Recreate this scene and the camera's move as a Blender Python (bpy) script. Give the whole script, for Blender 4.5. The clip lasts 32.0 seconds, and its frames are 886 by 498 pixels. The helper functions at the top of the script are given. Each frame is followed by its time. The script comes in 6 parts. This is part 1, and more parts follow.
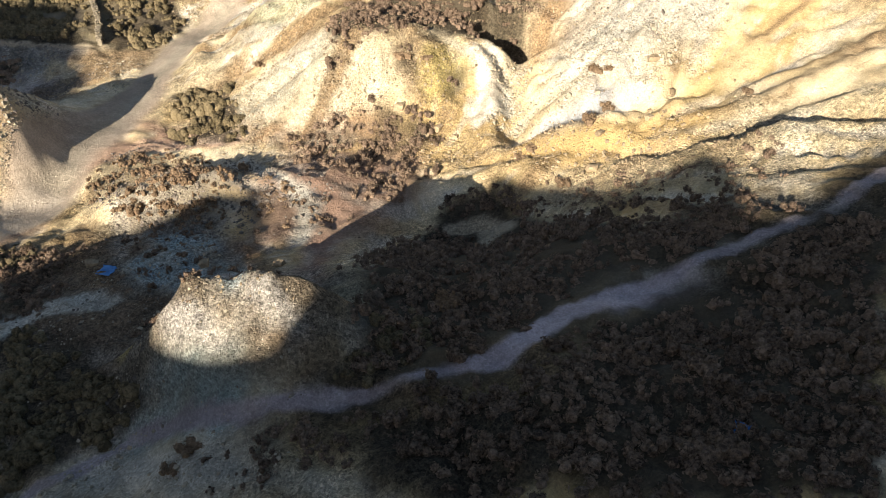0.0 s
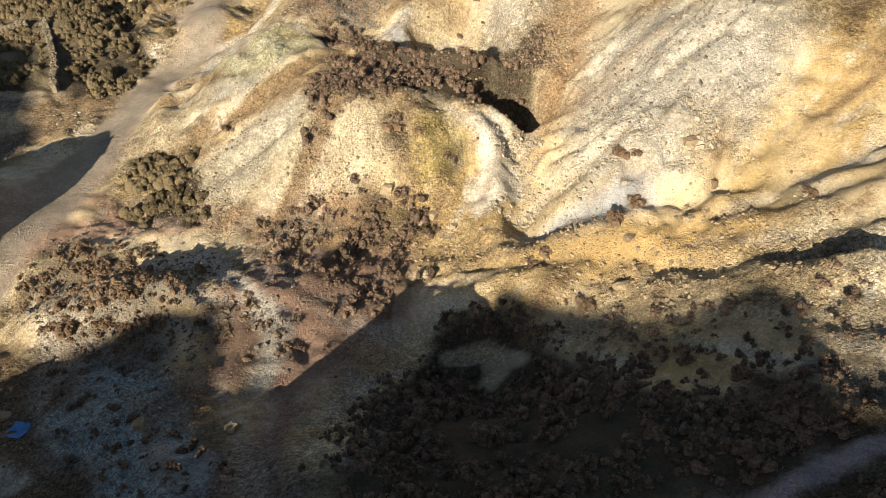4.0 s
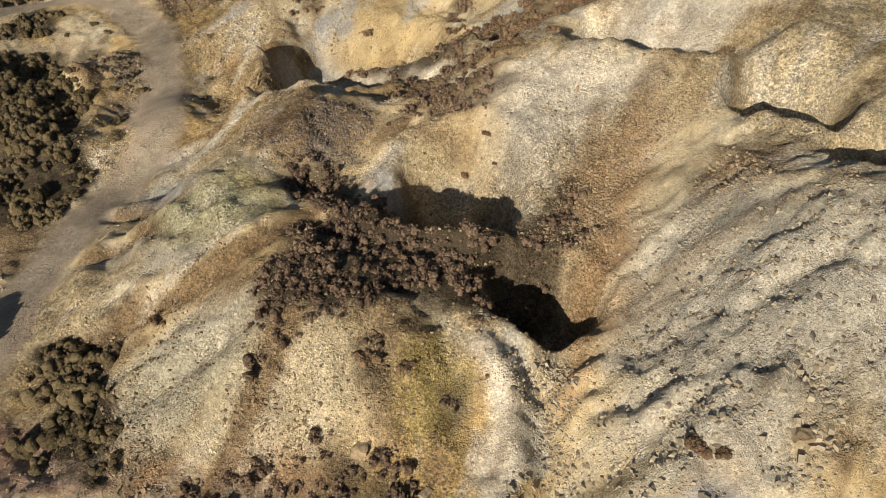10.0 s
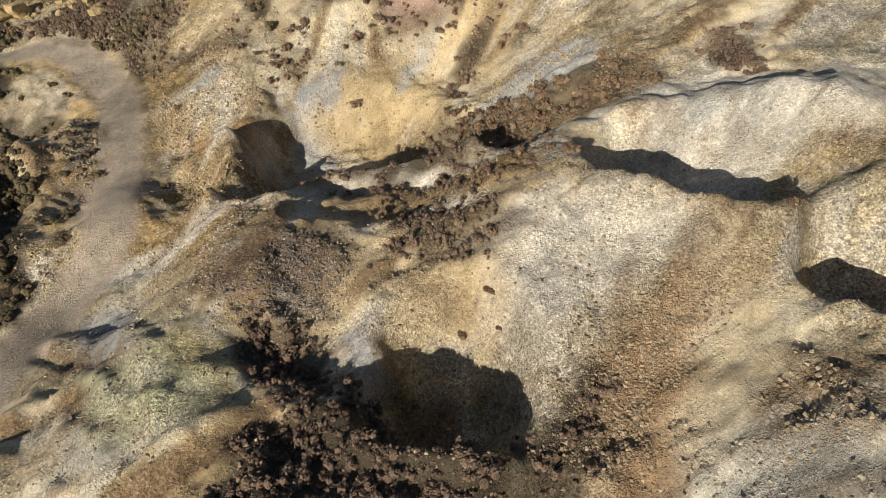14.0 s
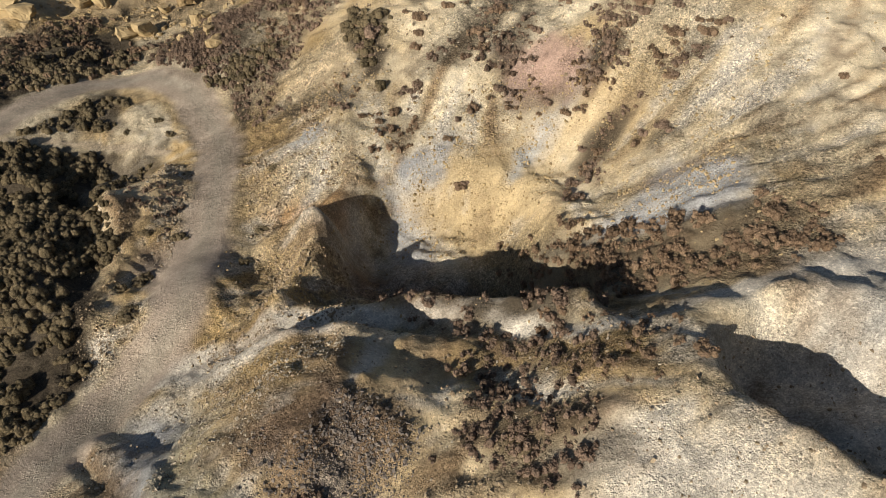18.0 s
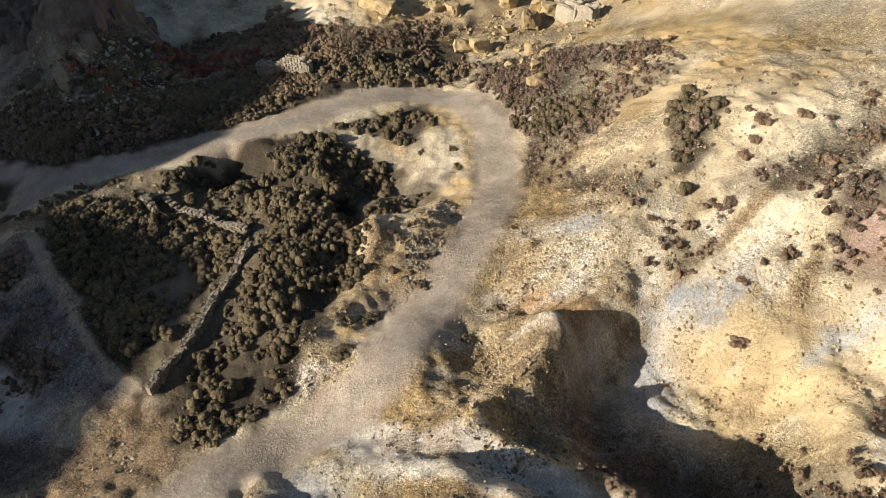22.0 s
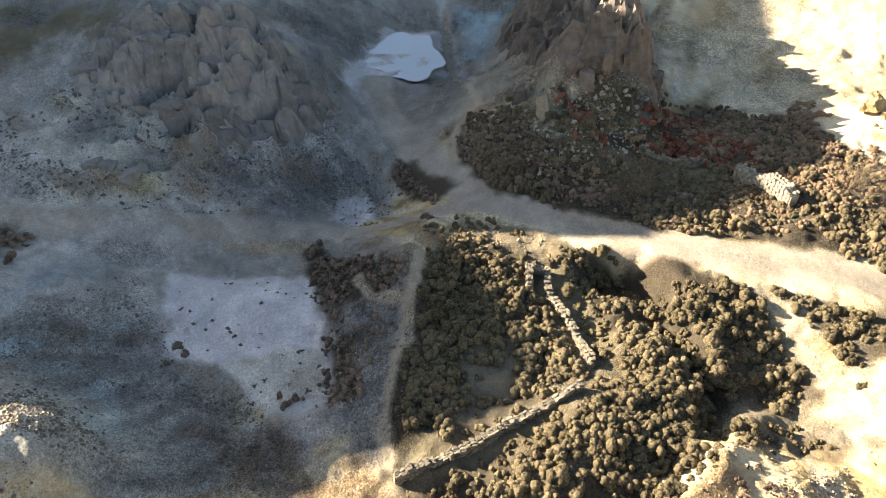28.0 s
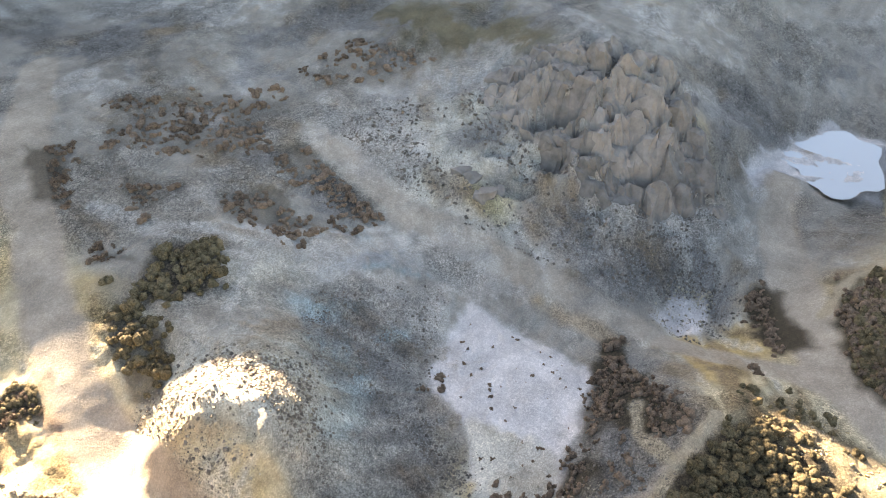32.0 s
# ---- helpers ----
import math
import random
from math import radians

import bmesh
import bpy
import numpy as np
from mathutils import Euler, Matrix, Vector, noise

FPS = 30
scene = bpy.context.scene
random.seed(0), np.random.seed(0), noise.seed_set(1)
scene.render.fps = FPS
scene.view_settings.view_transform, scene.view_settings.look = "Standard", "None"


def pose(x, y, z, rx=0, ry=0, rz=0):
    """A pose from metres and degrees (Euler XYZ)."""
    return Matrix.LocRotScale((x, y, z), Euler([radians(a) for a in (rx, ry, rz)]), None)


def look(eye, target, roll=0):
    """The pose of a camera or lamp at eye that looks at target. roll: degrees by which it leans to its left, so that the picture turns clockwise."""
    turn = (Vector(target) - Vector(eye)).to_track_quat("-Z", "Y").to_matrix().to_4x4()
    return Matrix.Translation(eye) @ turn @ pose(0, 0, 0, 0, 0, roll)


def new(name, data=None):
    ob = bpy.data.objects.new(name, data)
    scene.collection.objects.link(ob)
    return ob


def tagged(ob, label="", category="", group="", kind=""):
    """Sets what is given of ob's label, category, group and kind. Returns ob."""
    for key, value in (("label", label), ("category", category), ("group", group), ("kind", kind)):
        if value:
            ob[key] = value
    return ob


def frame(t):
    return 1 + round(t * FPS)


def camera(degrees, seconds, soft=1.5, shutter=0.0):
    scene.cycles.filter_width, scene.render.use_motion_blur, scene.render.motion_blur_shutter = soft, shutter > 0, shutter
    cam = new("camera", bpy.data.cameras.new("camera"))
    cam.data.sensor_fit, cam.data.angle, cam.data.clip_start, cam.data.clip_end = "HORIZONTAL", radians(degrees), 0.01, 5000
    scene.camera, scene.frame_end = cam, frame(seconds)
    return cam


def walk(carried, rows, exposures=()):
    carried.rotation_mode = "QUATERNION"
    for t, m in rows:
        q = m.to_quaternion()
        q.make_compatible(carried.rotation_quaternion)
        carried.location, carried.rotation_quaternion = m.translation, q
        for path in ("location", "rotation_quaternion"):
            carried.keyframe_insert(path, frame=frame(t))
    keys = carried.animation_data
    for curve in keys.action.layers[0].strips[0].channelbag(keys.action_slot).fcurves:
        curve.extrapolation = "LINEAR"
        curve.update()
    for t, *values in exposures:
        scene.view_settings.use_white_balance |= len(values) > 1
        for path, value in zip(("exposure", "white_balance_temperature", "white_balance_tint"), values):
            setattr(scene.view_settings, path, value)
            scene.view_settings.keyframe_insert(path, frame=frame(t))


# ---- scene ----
cam = camera(65.0, 32.0, soft=0.6)
# seconds, place in metres, then heading (to the left of +y), pitch and roll in degrees
PATH = [
    (0.0, 0.00, -0.00, 32.00, 0.64, -38.62, -0.27),
    (0.5, -0.02, 1.22, 32.04, 0.58, -38.61, -0.28),
    (1.0, -0.06, 2.45, 32.08, 0.54, -38.60, -0.29),
    (1.5, -0.05, 3.68, 32.13, 0.49, -38.61, -0.26),
    (2.0, -0.04, 4.96, 32.19, 0.47, -38.66, -0.27),
    (2.5, -0.05, 6.24, 32.30, 0.41, -38.74, -0.24),
    (3.0, -0.03, 7.53, 32.41, 0.41, -38.80, -0.30),
    (3.5, 0.00, 8.78, 32.48, 0.42, -38.82, -0.33),
    (5.5, 0.13, 14.29, 32.99, 0.56, -38.83, -0.35),
    (6.0, 0.19, 15.71, 33.21, 0.62, -38.90, -0.39),
    (6.5, 0.24, 17.11, 33.38, 0.66, -38.90, -0.37),
    (7.0, 0.27, 18.50, 33.54, 0.69, -38.84, -0.37),
    (7.5, 0.28, 19.92, 33.68, 0.66, -38.77, -0.29),
    (8.0, 0.29, 21.40, 33.81, 0.68, -38.69, -0.17),
    (8.5, 0.34, 22.88, 34.01, 0.77, -38.68, -0.15),
    (9.0, 0.36, 24.38, 34.28, 0.80, -38.74, -0.15),
    (9.5, 0.36, 25.92, 34.52, 0.82, -38.78, -0.13),
    (10.0, 0.43, 27.50, 34.80, 0.94, -38.86, -0.13),
    (10.5, 0.55, 29.11, 35.07, 1.10, -38.94, -0.18),
    (11.0, 0.66, 30.71, 35.33, 1.26, -39.01, -0.28),
    (11.5, 0.72, 32.28, 35.56, 1.36, -39.01, -0.30),
    (12.0, 0.78, 33.82, 35.84, 1.44, -39.03, -0.28),
    (12.5, 0.82, 35.37, 36.12, 1.51, -39.08, -0.30),
    (13.0, 0.85, 36.92, 36.37, 1.57, -39.14, -0.31),
    (13.5, 0.88, 38.45, 36.60, 1.58, -39.19, -0.26),
    (14.0, 0.91, 39.97, 36.86, 1.65, -39.25, -0.27),
    (14.5, 0.89, 41.45, 37.14, 1.68, -39.35, -0.25),
    (16.5, 0.88, 47.13, 38.55, 6.26, -39.75, 0.04),
    (17.0, 0.87, 48.47, 38.82, 6.84, -39.81, 0.02),
    (17.5, 0.79, 49.78, 39.14, 9.13, -39.90, 0.09),
    (18.0, 0.70, 51.15, 39.40, 12.80, -39.95, 0.17),
    (18.5, 0.63, 52.46, 39.61, 16.56, -39.93, 0.21),
    (19.0, 0.52, 53.72, 39.82, 20.28, -39.90, 0.27),
    (19.5, 0.38, 54.95, 40.07, 24.00, -39.94, 0.32),
    (20.0, 0.13, 56.13, 40.38, 27.64, -40.01, 0.40),
    (20.5, -0.17, 57.29, 40.66, 31.31, -40.08, 0.50),
    (21.0, -0.50, 58.44, 40.89, 35.01, -40.11, 0.60),
    (21.5, -0.85, 59.63, 41.04, 38.80, -40.11, 0.55),
    (22.0, -1.30, 60.84, 41.21, 42.59, -40.13, 0.52),
    (22.5, -1.83, 61.96, 41.45, 46.32, -40.18, 0.59),
    (23.0, -2.42, 63.04, 41.78, 50.03, -40.30, 0.60),
    (23.5, -3.09, 64.13, 42.06, 53.83, -40.39, 0.56),
    (24.0, -3.81, 65.18, 42.25, 57.66, -40.44, 0.54),
    (24.5, -4.58, 66.17, 42.38, 61.47, -40.44, 0.50),
    (25.0, -5.41, 67.13, 42.57, 65.34, -40.44, 0.43),
    (25.5, -6.30, 68.11, 42.81, 69.17, -40.45, 0.29),
    (27.5, -10.40, 71.18, 43.68, 84.81, -40.49, -0.02),
    (28.0, -11.49, 71.77, 43.85, 89.68, -40.43, -0.15),
    (28.5, -12.59, 72.31, 44.04, 94.56, -40.36, -0.33),
    (29.0, -13.74, 72.76, 44.26, 99.42, -40.29, -0.40),
    (29.5, -14.94, 73.16, 44.49, 104.34, -40.23, -0.53),
    (30.0, -16.15, 73.44, 44.78, 109.25, -40.21, -0.65),
    (30.5, -17.39, 73.60, 45.12, 114.14, -40.22, -0.66),
    (31.0, -18.57, 73.63, 45.47, 118.99, -40.22, -0.68),
    (31.5, -19.72, 73.54, 45.79, 123.77, -40.22, -0.68),
    (32.0, -20.86, 73.41, 46.12, 128.84, -40.21, -0.73),
]
EXPOSURES = [(0.0, 1.3, 6500, 10), (3.0, 0.95, 6700, 10), (6.0, 0.47, 7000, 10), (9.0, 0.14, 6900, 10), (13.0, 0.22, 6250, 10), (19.0, 0.25, 6200, 12), (22.0, 0.72, 6200, 12), (25.0, 1.22, 6300, 10), (28.0, 2.45, 6800, 10), (30.0, 3.4, 7700, 12), (32.0, 3.55, 8000, 15)]
walk(cam, [(t, pose(x, y, z, 0, 0, yaw) @ pose(0, 0, 0, 90 + pitch, 0, roll)) for t, x, y, z, yaw, pitch, roll in PATH], EXPOSURES)

# ---- daylight ----
SUN_FROM = Vector((-0.39, -0.92, 0.0)).normalized()  # the way towards the sun, over the ground
SUN_UP = 21.0
world = bpy.data.worlds.new("sky")
scene.world = world
world.use_nodes = True
wn = world.node_tree
sky = wn.nodes.new("ShaderNodeTexSky")
sky.sky_type, sky.sun_disc = "NISHITA", False
sky.sun_elevation, sky.sun_rotation = radians(SUN_UP), math.atan2(SUN_FROM.x, SUN_FROM.y)
wn.nodes["Background"].inputs["Strength"].default_value = 0.05
wn.links.new(sky.outputs["Color"], wn.nodes["Background"].inputs["Color"])
sun_data = bpy.data.lights.new("sun", "SUN")
sun_data.energy, sun_data.angle, sun_data.color = 5.0, radians(0.35), (1.0, 0.89, 0.74)
sun = new("sun", sun_data)
way = SUN_FROM * math.cos(radians(SUN_UP)) + Vector((0, 0, math.sin(radians(SUN_UP))))
sun.matrix_world = look(way * 100.0, (0, 0, 0))

# ---- materials ----
def nodes_of(name):
    m = bpy.data.materials.new(name)
    m.use_nodes = True
    t = m.node_tree
    return m, t, t.nodes["Principled BSDF"]


def add(t, kind, **inputs):
    n = t.nodes.new(kind)
    for key, value in inputs.items():
        n.inputs[key.replace("_", " ")].default_value = value
    return n


def noise_of(t, where, scale, detail=6.0, rough=0.6):
    n = add(t, "ShaderNodeTexNoise", Scale=scale, Detail=detail, Roughness=rough)
    t.links.new(where, n.inputs["Vector"])
    return n.outputs["Fac"]


def ranged(t, value, a, b, lo, hi):
    n = add(t, "ShaderNodeMapRange", From_Min=a, From_Max=b, To_Min=lo, To_Max=hi)
    t.links.new(value, n.inputs["Value"])
    return n.outputs["Result"]


def times(t, colour, factor):
    n = t.nodes.new("ShaderNodeMix")
    n.data_type, n.blend_type = "RGBA", "MULTIPLY"
    n.inputs[0].default_value = 1.0
    t.links.new(colour, n.inputs[6])
    t.links.new(factor, n.inputs[7])
    return n.outputs[2]


def math_of(t, kind, a, b):
    n = t.nodes.new("ShaderNodeMath")
    n.operation = kind
    for k, v in enumerate((a, b)):
        if isinstance(v, (int, float)):
            n.inputs[k].default_value = v
        else:
            t.links.new(v, n.inputs[k])
    return n.outputs[0]


def make_ground():
    m, t, p = nodes_of("mine_spoil")
    where = t.nodes.new("ShaderNodeTexCoord").outputs["Object"]
    earth = t.nodes.new("ShaderNodeAttribute")
    earth.attribute_name = "earth"
    grain = noise_of(t, where, 13.0, 6, 0.8)
    clods = noise_of(t, where, 2.4, 8, 0.72)
    broad_tone = noise_of(t, where, 0.6, 6, 0.62)
    tint = math_of(t, "MULTIPLY", ranged(t, grain, 0.34, 0.66, 0.80, 1.2), ranged(t, broad_tone, 0.3, 0.7, 0.86, 1.14))
    tint = math_of(t, "MULTIPLY", tint, ranged(t, clods, 0.35, 0.65, 0.9, 1.1))
    rise = math_of(t, "ADD", math_of(t, "MULTIPLY", grain, 0.32), math_of(t, "MULTIPLY", clods, 0.55))
    stony = ranged(t, noise_of(t, where, 0.55, 6, 0.7), 0.44, 0.6, 0.12, 1.0)
    for scale, low, high, deep in ((4.2, 0.86, 1.12, 0.34), (9.5, 0.66, 1.3, 0.34), (19.0, 0.72, 1.25, 0.16)):
        pebbles = add(t, "ShaderNodeTexVoronoi", Scale=scale, Randomness=1.0)
        t.links.new(where, pebbles.inputs["Vector"])
        one = t.nodes.new("ShaderNodeSeparateColor")
        t.links.new(pebbles.outputs["Color"], one.inputs[0])
        few = math_of(t, "MULTIPLY", ranged(t, one.outputs[1], 0.42, 0.6, 0.0, 1.0), stony)
        tint = math_of(t, "MULTIPLY", tint, ranged(t, one.outputs[0], 0, 1, low, high))
        rise = math_of(t, "ADD", rise, math_of(t, "MULTIPLY", math_of(t, "MULTIPLY", few, ranged(t, pebbles.outputs["Distance"], 0.15, 0.5, 1, 0)), deep))
    specks = noise_of(t, where, 14.0, 3, 0.6)
    tint = math_of(t, "MULTIPLY", tint, ranged(t, specks, 0.60, 0.66, 1.0, 0.6))
    rough = earth.outputs["Alpha"]
    tint = math_of(t, "ADD", 1.0, math_of(t, "MULTIPLY", math_of(t, "SUBTRACT", tint, 1.0), rough))
    rise = math_of(t, "MULTIPLY", rise, rough)
    t.links.new(times(t, earth.outputs["Color"], tint), p.inputs["Base Color"])
    p.inputs["Roughness"].default_value = 0.95
    p.inputs["Specular IOR Level"].default_value = 0.15
    bump = add(t, "ShaderNodeBump", Strength=1.0, Distance=0.3)
    t.links.new(rise, bump.inputs["Height"])
    t.links.new(bump.outputs["Normal"], p.inputs["Normal"])
    return m


ground_material = make_ground()


def make_leaf(name, dark, light):
    m, t, p = nodes_of(name)
    where = t.nodes.new("ShaderNodeTexCoord").outputs["Object"]
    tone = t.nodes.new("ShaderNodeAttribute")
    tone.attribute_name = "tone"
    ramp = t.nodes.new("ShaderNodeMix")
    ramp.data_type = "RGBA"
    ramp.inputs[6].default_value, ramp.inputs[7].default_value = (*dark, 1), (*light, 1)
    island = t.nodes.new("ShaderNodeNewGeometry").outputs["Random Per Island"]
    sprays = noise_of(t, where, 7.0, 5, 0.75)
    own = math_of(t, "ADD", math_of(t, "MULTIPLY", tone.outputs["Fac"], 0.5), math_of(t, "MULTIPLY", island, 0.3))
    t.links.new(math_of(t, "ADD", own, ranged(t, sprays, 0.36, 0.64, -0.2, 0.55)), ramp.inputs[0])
    t.links.new(ramp.outputs[2], p.inputs["Base Color"])
    p.inputs["Roughness"].default_value, p.inputs["Specular IOR Level"].default_value = 0.9, 0.12
    bump = add(t, "ShaderNodeBump", Strength=1.0, Distance=0.2)
    t.links.new(sprays, bump.inputs["Height"])
    t.links.new(bump.outputs["Normal"], p.inputs["Normal"])
    return m


def make_stone(name, dark, light, scale=3.0):
    m, t, p = nodes_of(name)
    where = t.nodes.new("ShaderNodeTexCoord").outputs["Object"]
    ramp = t.nodes.new("ShaderNodeMix")
    ramp.data_type = "RGBA"
    ramp.inputs[6].default_value, ramp.inputs[7].default_value = (*dark, 1), (*light, 1)
    geo = t.nodes.new("ShaderNodeNewGeometry").outputs["Random Per Island"]
    info = t.nodes.new("ShaderNodeObjectInfo").outputs["Random"]
    grain = noise_of(t, where, scale, 7, 0.65)
    own = math_of(t, "FRACT", math_of(t, "ADD", geo, info), 0)
    t.links.new(math_of(t, "ADD", math_of(t, "MULTIPLY", own, 0.55), ranged(t, grain, 0.3, 0.7, -0.1, 0.55)), ramp.inputs[0])
    t.links.new(ramp.outputs[2], p.inputs["Base Color"])
    p.inputs["Roughness"].default_value, p.inputs["Specular IOR Level"].default_value = 0.9, 0.25
    bump = add(t, "ShaderNodeBump", Strength=0.8, Distance=0.05 * max(1.0, 3.0 / scale))
    t.links.new(grain, bump.inputs["Height"])
    t.links.new(bump.outputs["Normal"], p.inputs["Normal"])
    return m


LEAVES = {
    "heath": make_leaf("heather", (0.05, 0.035, 0.025), (0.35, 0.25, 0.175)),
    "gorse": make_leaf("gorse", (0.033, 0.027, 0.014), (0.27, 0.213, 0.122)),
    "bracken": make_leaf("dead_bracken", (0.08, 0.052, 0.032), (0.38, 0.265, 0.165)),
    "russet": make_leaf("russet_bracken", (0.08, 0.03, 0.018), (0.34, 0.135, 0.08)),
    "twig": make_leaf("bare_twigs", (0.12, 0.095, 0.065), (0.27, 0.22, 0.15)),
}
plastic = make_stone("blue_plastic", (0.03, 0.10, 0.28), (0.10, 0.25, 0.50), 2.0)
rust_stone = make_stone("rusty_stone", (0.11, 0.08, 0.05), (0.44, 0.345, 0.22))
pale_stone = make_stone("pale_stone", (0.20, 0.17, 0.125), (0.48, 0.42, 0.31))
dark_stone = make_stone("dark_stone", (0.07, 0.06, 0.05), (0.26, 0.22, 0.18))
yellow_rock = make_stone("ochre_rock", (0.18, 0.125, 0.06), (0.52, 0.40, 0.21), 1.8)
wall_stone = make_stone("lichened_wall_stone", (0.10, 0.085, 0.06), (0.33, 0.28, 0.205), 4.0)
crag_rock = make_stone("crag_rock", (0.075, 0.06, 0.048), (0.27, 0.215, 0.165), 0.8)
quarry_rock = make_stone("quarry_rock", (0.13, 0.12, 0.105), (0.34, 0.30, 0.26), 0.8)
bark = make_stone("stem_bark", (0.05, 0.035, 0.025), (0.14, 0.10, 0.07), 8.0)

# ---- the lie of the land ----
def lattice(ix, iy, seed):
    """A fixed random number in 0..1 for every corner of a grid."""
    h = (ix.astype(np.int64) * 374761393 + iy.astype(np.int64) * 668265263 + seed * 2147483647) & 0x7FFFFFFF
    h = ((h ^ (h >> 13)) * 1274126177) & 0x7FFFFFFF
    return ((h ^ (h >> 16)) & 0xFFFF) / 65535.0


def value_noise(x, y, size, seed=0):
    """Smooth noise in -1..1 with features of about that size."""
    u, v = x / size, y / size
    ix, iy = np.floor(u), np.floor(v)
    fu, fv = u - ix, v - iy
    fu, fv = fu * fu * (3 - 2 * fu), fv * fv * (3 - 2 * fv)
    a, b = lattice(ix, iy, seed), lattice(ix + 1, iy, seed)
    c, d = lattice(ix, iy + 1, seed), lattice(ix + 1, iy + 1, seed)
    return 2 * ((a + (b - a) * fu) * (1 - fv) + (c + (d - c) * fu) * fv) - 1


def fractal(x, y, size, steps=4, seed=0):
    out, gain = 0.0, 1.0
    for k in range(steps):
        turn = 0.6 * k + 0.3
        out = out + gain * value_noise(x * math.cos(turn) - y * math.sin(turn), x * math.sin(turn) + y * math.cos(turn), size / 2**k, seed + k)
        gain *= 0.5
    return out


def from_lane(x, y, points):
    """Distance from a bent line through the points, and how far along it (0..1)."""
    best, along = np.full(np.shape(x), 1e9), np.zeros(np.shape(x))
    lengths = [math.dist(a, b) for a, b in zip(points, points[1:])]
    total, done = sum(lengths), 0.0
    for (ax, ay), (bx, by), size in zip(points, points[1:], lengths):
        f = np.clip(((x - ax) * (bx - ax) + (y - ay) * (by - ay)) / (size * size), 0, 1)
        far = np.hypot(x - ax - f * (bx - ax), y - ay - f * (by - ay))
        near = far < best
        best, along, done = np.where(near, far, best), np.where(near, (done + f * size) / total, along), done + size
    return best, along


def ellipse(x, y, cx, cy, rx, ry, turn):
    """Distance from a centre in units of an oval's radius."""
    c, s = math.cos(radians(turn)), math.sin(radians(turn))
    u, v = (x - cx) * c + (y - cy) * s, -(x - cx) * s + (y - cy) * c
    return np.hypot(u / rx, v / ry)


SWELLS, RIDGES, BOWLS = [], [], []


def swell(x, y, rise, reach):
    SWELLS.append((x, y, rise, reach))


def ridge(points, rise, reach, sharp=1.0):
    """A bank along a line; a ditch where rise is below nought."""
    RIDGES.append((points, rise, reach, sharp))


def bowl(x, y, rx, ry, turn, rise, edge=2.0):
    """A flat-topped knoll, or a pit where rise is below nought; edge: how steep its sides are."""
    BOWLS.append((x, y, rx, ry, turn, rise, edge))


BASE = (14.839, 0.0812, 0.0479)
# broad rises and hollows
swell(-90, -11, 4.43, 11)
swell(5, -11, 2.35, 11)
swell(-125, -6, 6.62, 7)
swell(-110, -6, 3.05, 4.5)
swell(-65, -6, 1.43, 7)
swell(25, -6, 0.82, 7)
swell(-35, 9, -0.72, 4.5)
swell(-15, 9, -0.92, 4.5)
swell(-130, 14, 3.00, 7)
swell(-115, 14, 7.63, 18)
swell(-50, 14, -0.76, 7)
swell(-110, 19, -1.11, 4.5)
swell(-85, 19, 1.19, 7)
swell(-10, 19, 1.37, 4.5)
swell(-25, 24, -3.13, 11)
swell(-130, 29, 2.50, 4.5)
swell(-60, 29, -0.75, 4.5)
swell(-45, 29, 0.69, 4.5)
swell(-35, 29, 1.25, 4.5)
swell(15, 29, -1.41, 7)
swell(-110, 34, 0.66, 4.5)
swell(-125, 39, 2.74, 7)
swell(-95, 39, 3.59, 7)
swell(-85, 39, 1.13, 4.5)
swell(-40, 39, 3.79, 4.5)
swell(-25, 39, -1.33, 4.5)
swell(-5, 39, 1.78, 4.5)
swell(0, 39, -7.99, 11)
swell(20, 39, -1.48, 4.5)
swell(-110, 44, 0.82, 4.5)
swell(-130, 49, 1.71, 4.5)
swell(-90, 49, 3.16, 4.5)
swell(-75, 49, -1.20, 4.5)
swell(-60, 49, -2.13, 7)
swell(-35, 49, 3.24, 4.5)
swell(-20, 49, -2.04, 4.5)
swell(-5, 49, 1.68, 4.5)
swell(20, 49, 1.40, 4.5)
swell(45, 49, 1.02, 7)
swell(-90, 54, -1.38, 4.5)
swell(-10, 54, 0.91, 4.5)
swell(0, 54, 1.12, 4.5)
swell(30, 54, 1.06, 7)
swell(-100, 59, -1.18, 4.5)
swell(-35, 59, 0.76, 4.5)
swell(5, 59, -3.06, 4.5)
swell(-115, 64, -1.65, 7)
swell(-90, 64, -3.26, 4.5)
swell(-75, 64, -6.72, 7)
swell(-50, 64, 1.32, 4.5)
swell(-15, 64, 1.37, 4.5)
swell(-85, 69, -2.03, 4.5)
swell(-60, 69, 1.93, 4.5)
swell(-45, 69, -14.15, 28)
swell(-40, 69, 2.26, 4.5)
swell(-105, 74, -9.55, 11)
swell(-50, 74, 3.66, 7)
swell(-10, 74, 2.64, 4.5)
swell(5, 74, 0.92, 4.5)
swell(-130, 79, -4.55, 11)
swell(-105, 79, 1.67, 4.5)
swell(-60, 79, 0.87, 4.5)
swell(25, 79, -1.88, 7)
swell(-95, 84, 4.05, 4.5)
swell(-75, 84, 1.38, 4.5)
swell(-35, 84, 1.67, 4.5)
swell(-85, 89, 5.37, 4.5)
swell(-55, 89, 1.52, 4.5)
swell(-25, 89, -0.87, 7)
swell(-115, 94, -1.34, 4.5)
swell(-5, 94, -7.09, 11)
swell(-105, 99, -1.07, 4.5)
swell(-95, 99, -2.36, 7)
swell(-85, 99, -1.31, 4.5)
swell(-70, 99, -1.47, 4.5)
swell(-35, 104, -2.88, 7)
swell(-15, 104, 0.85, 4.5)
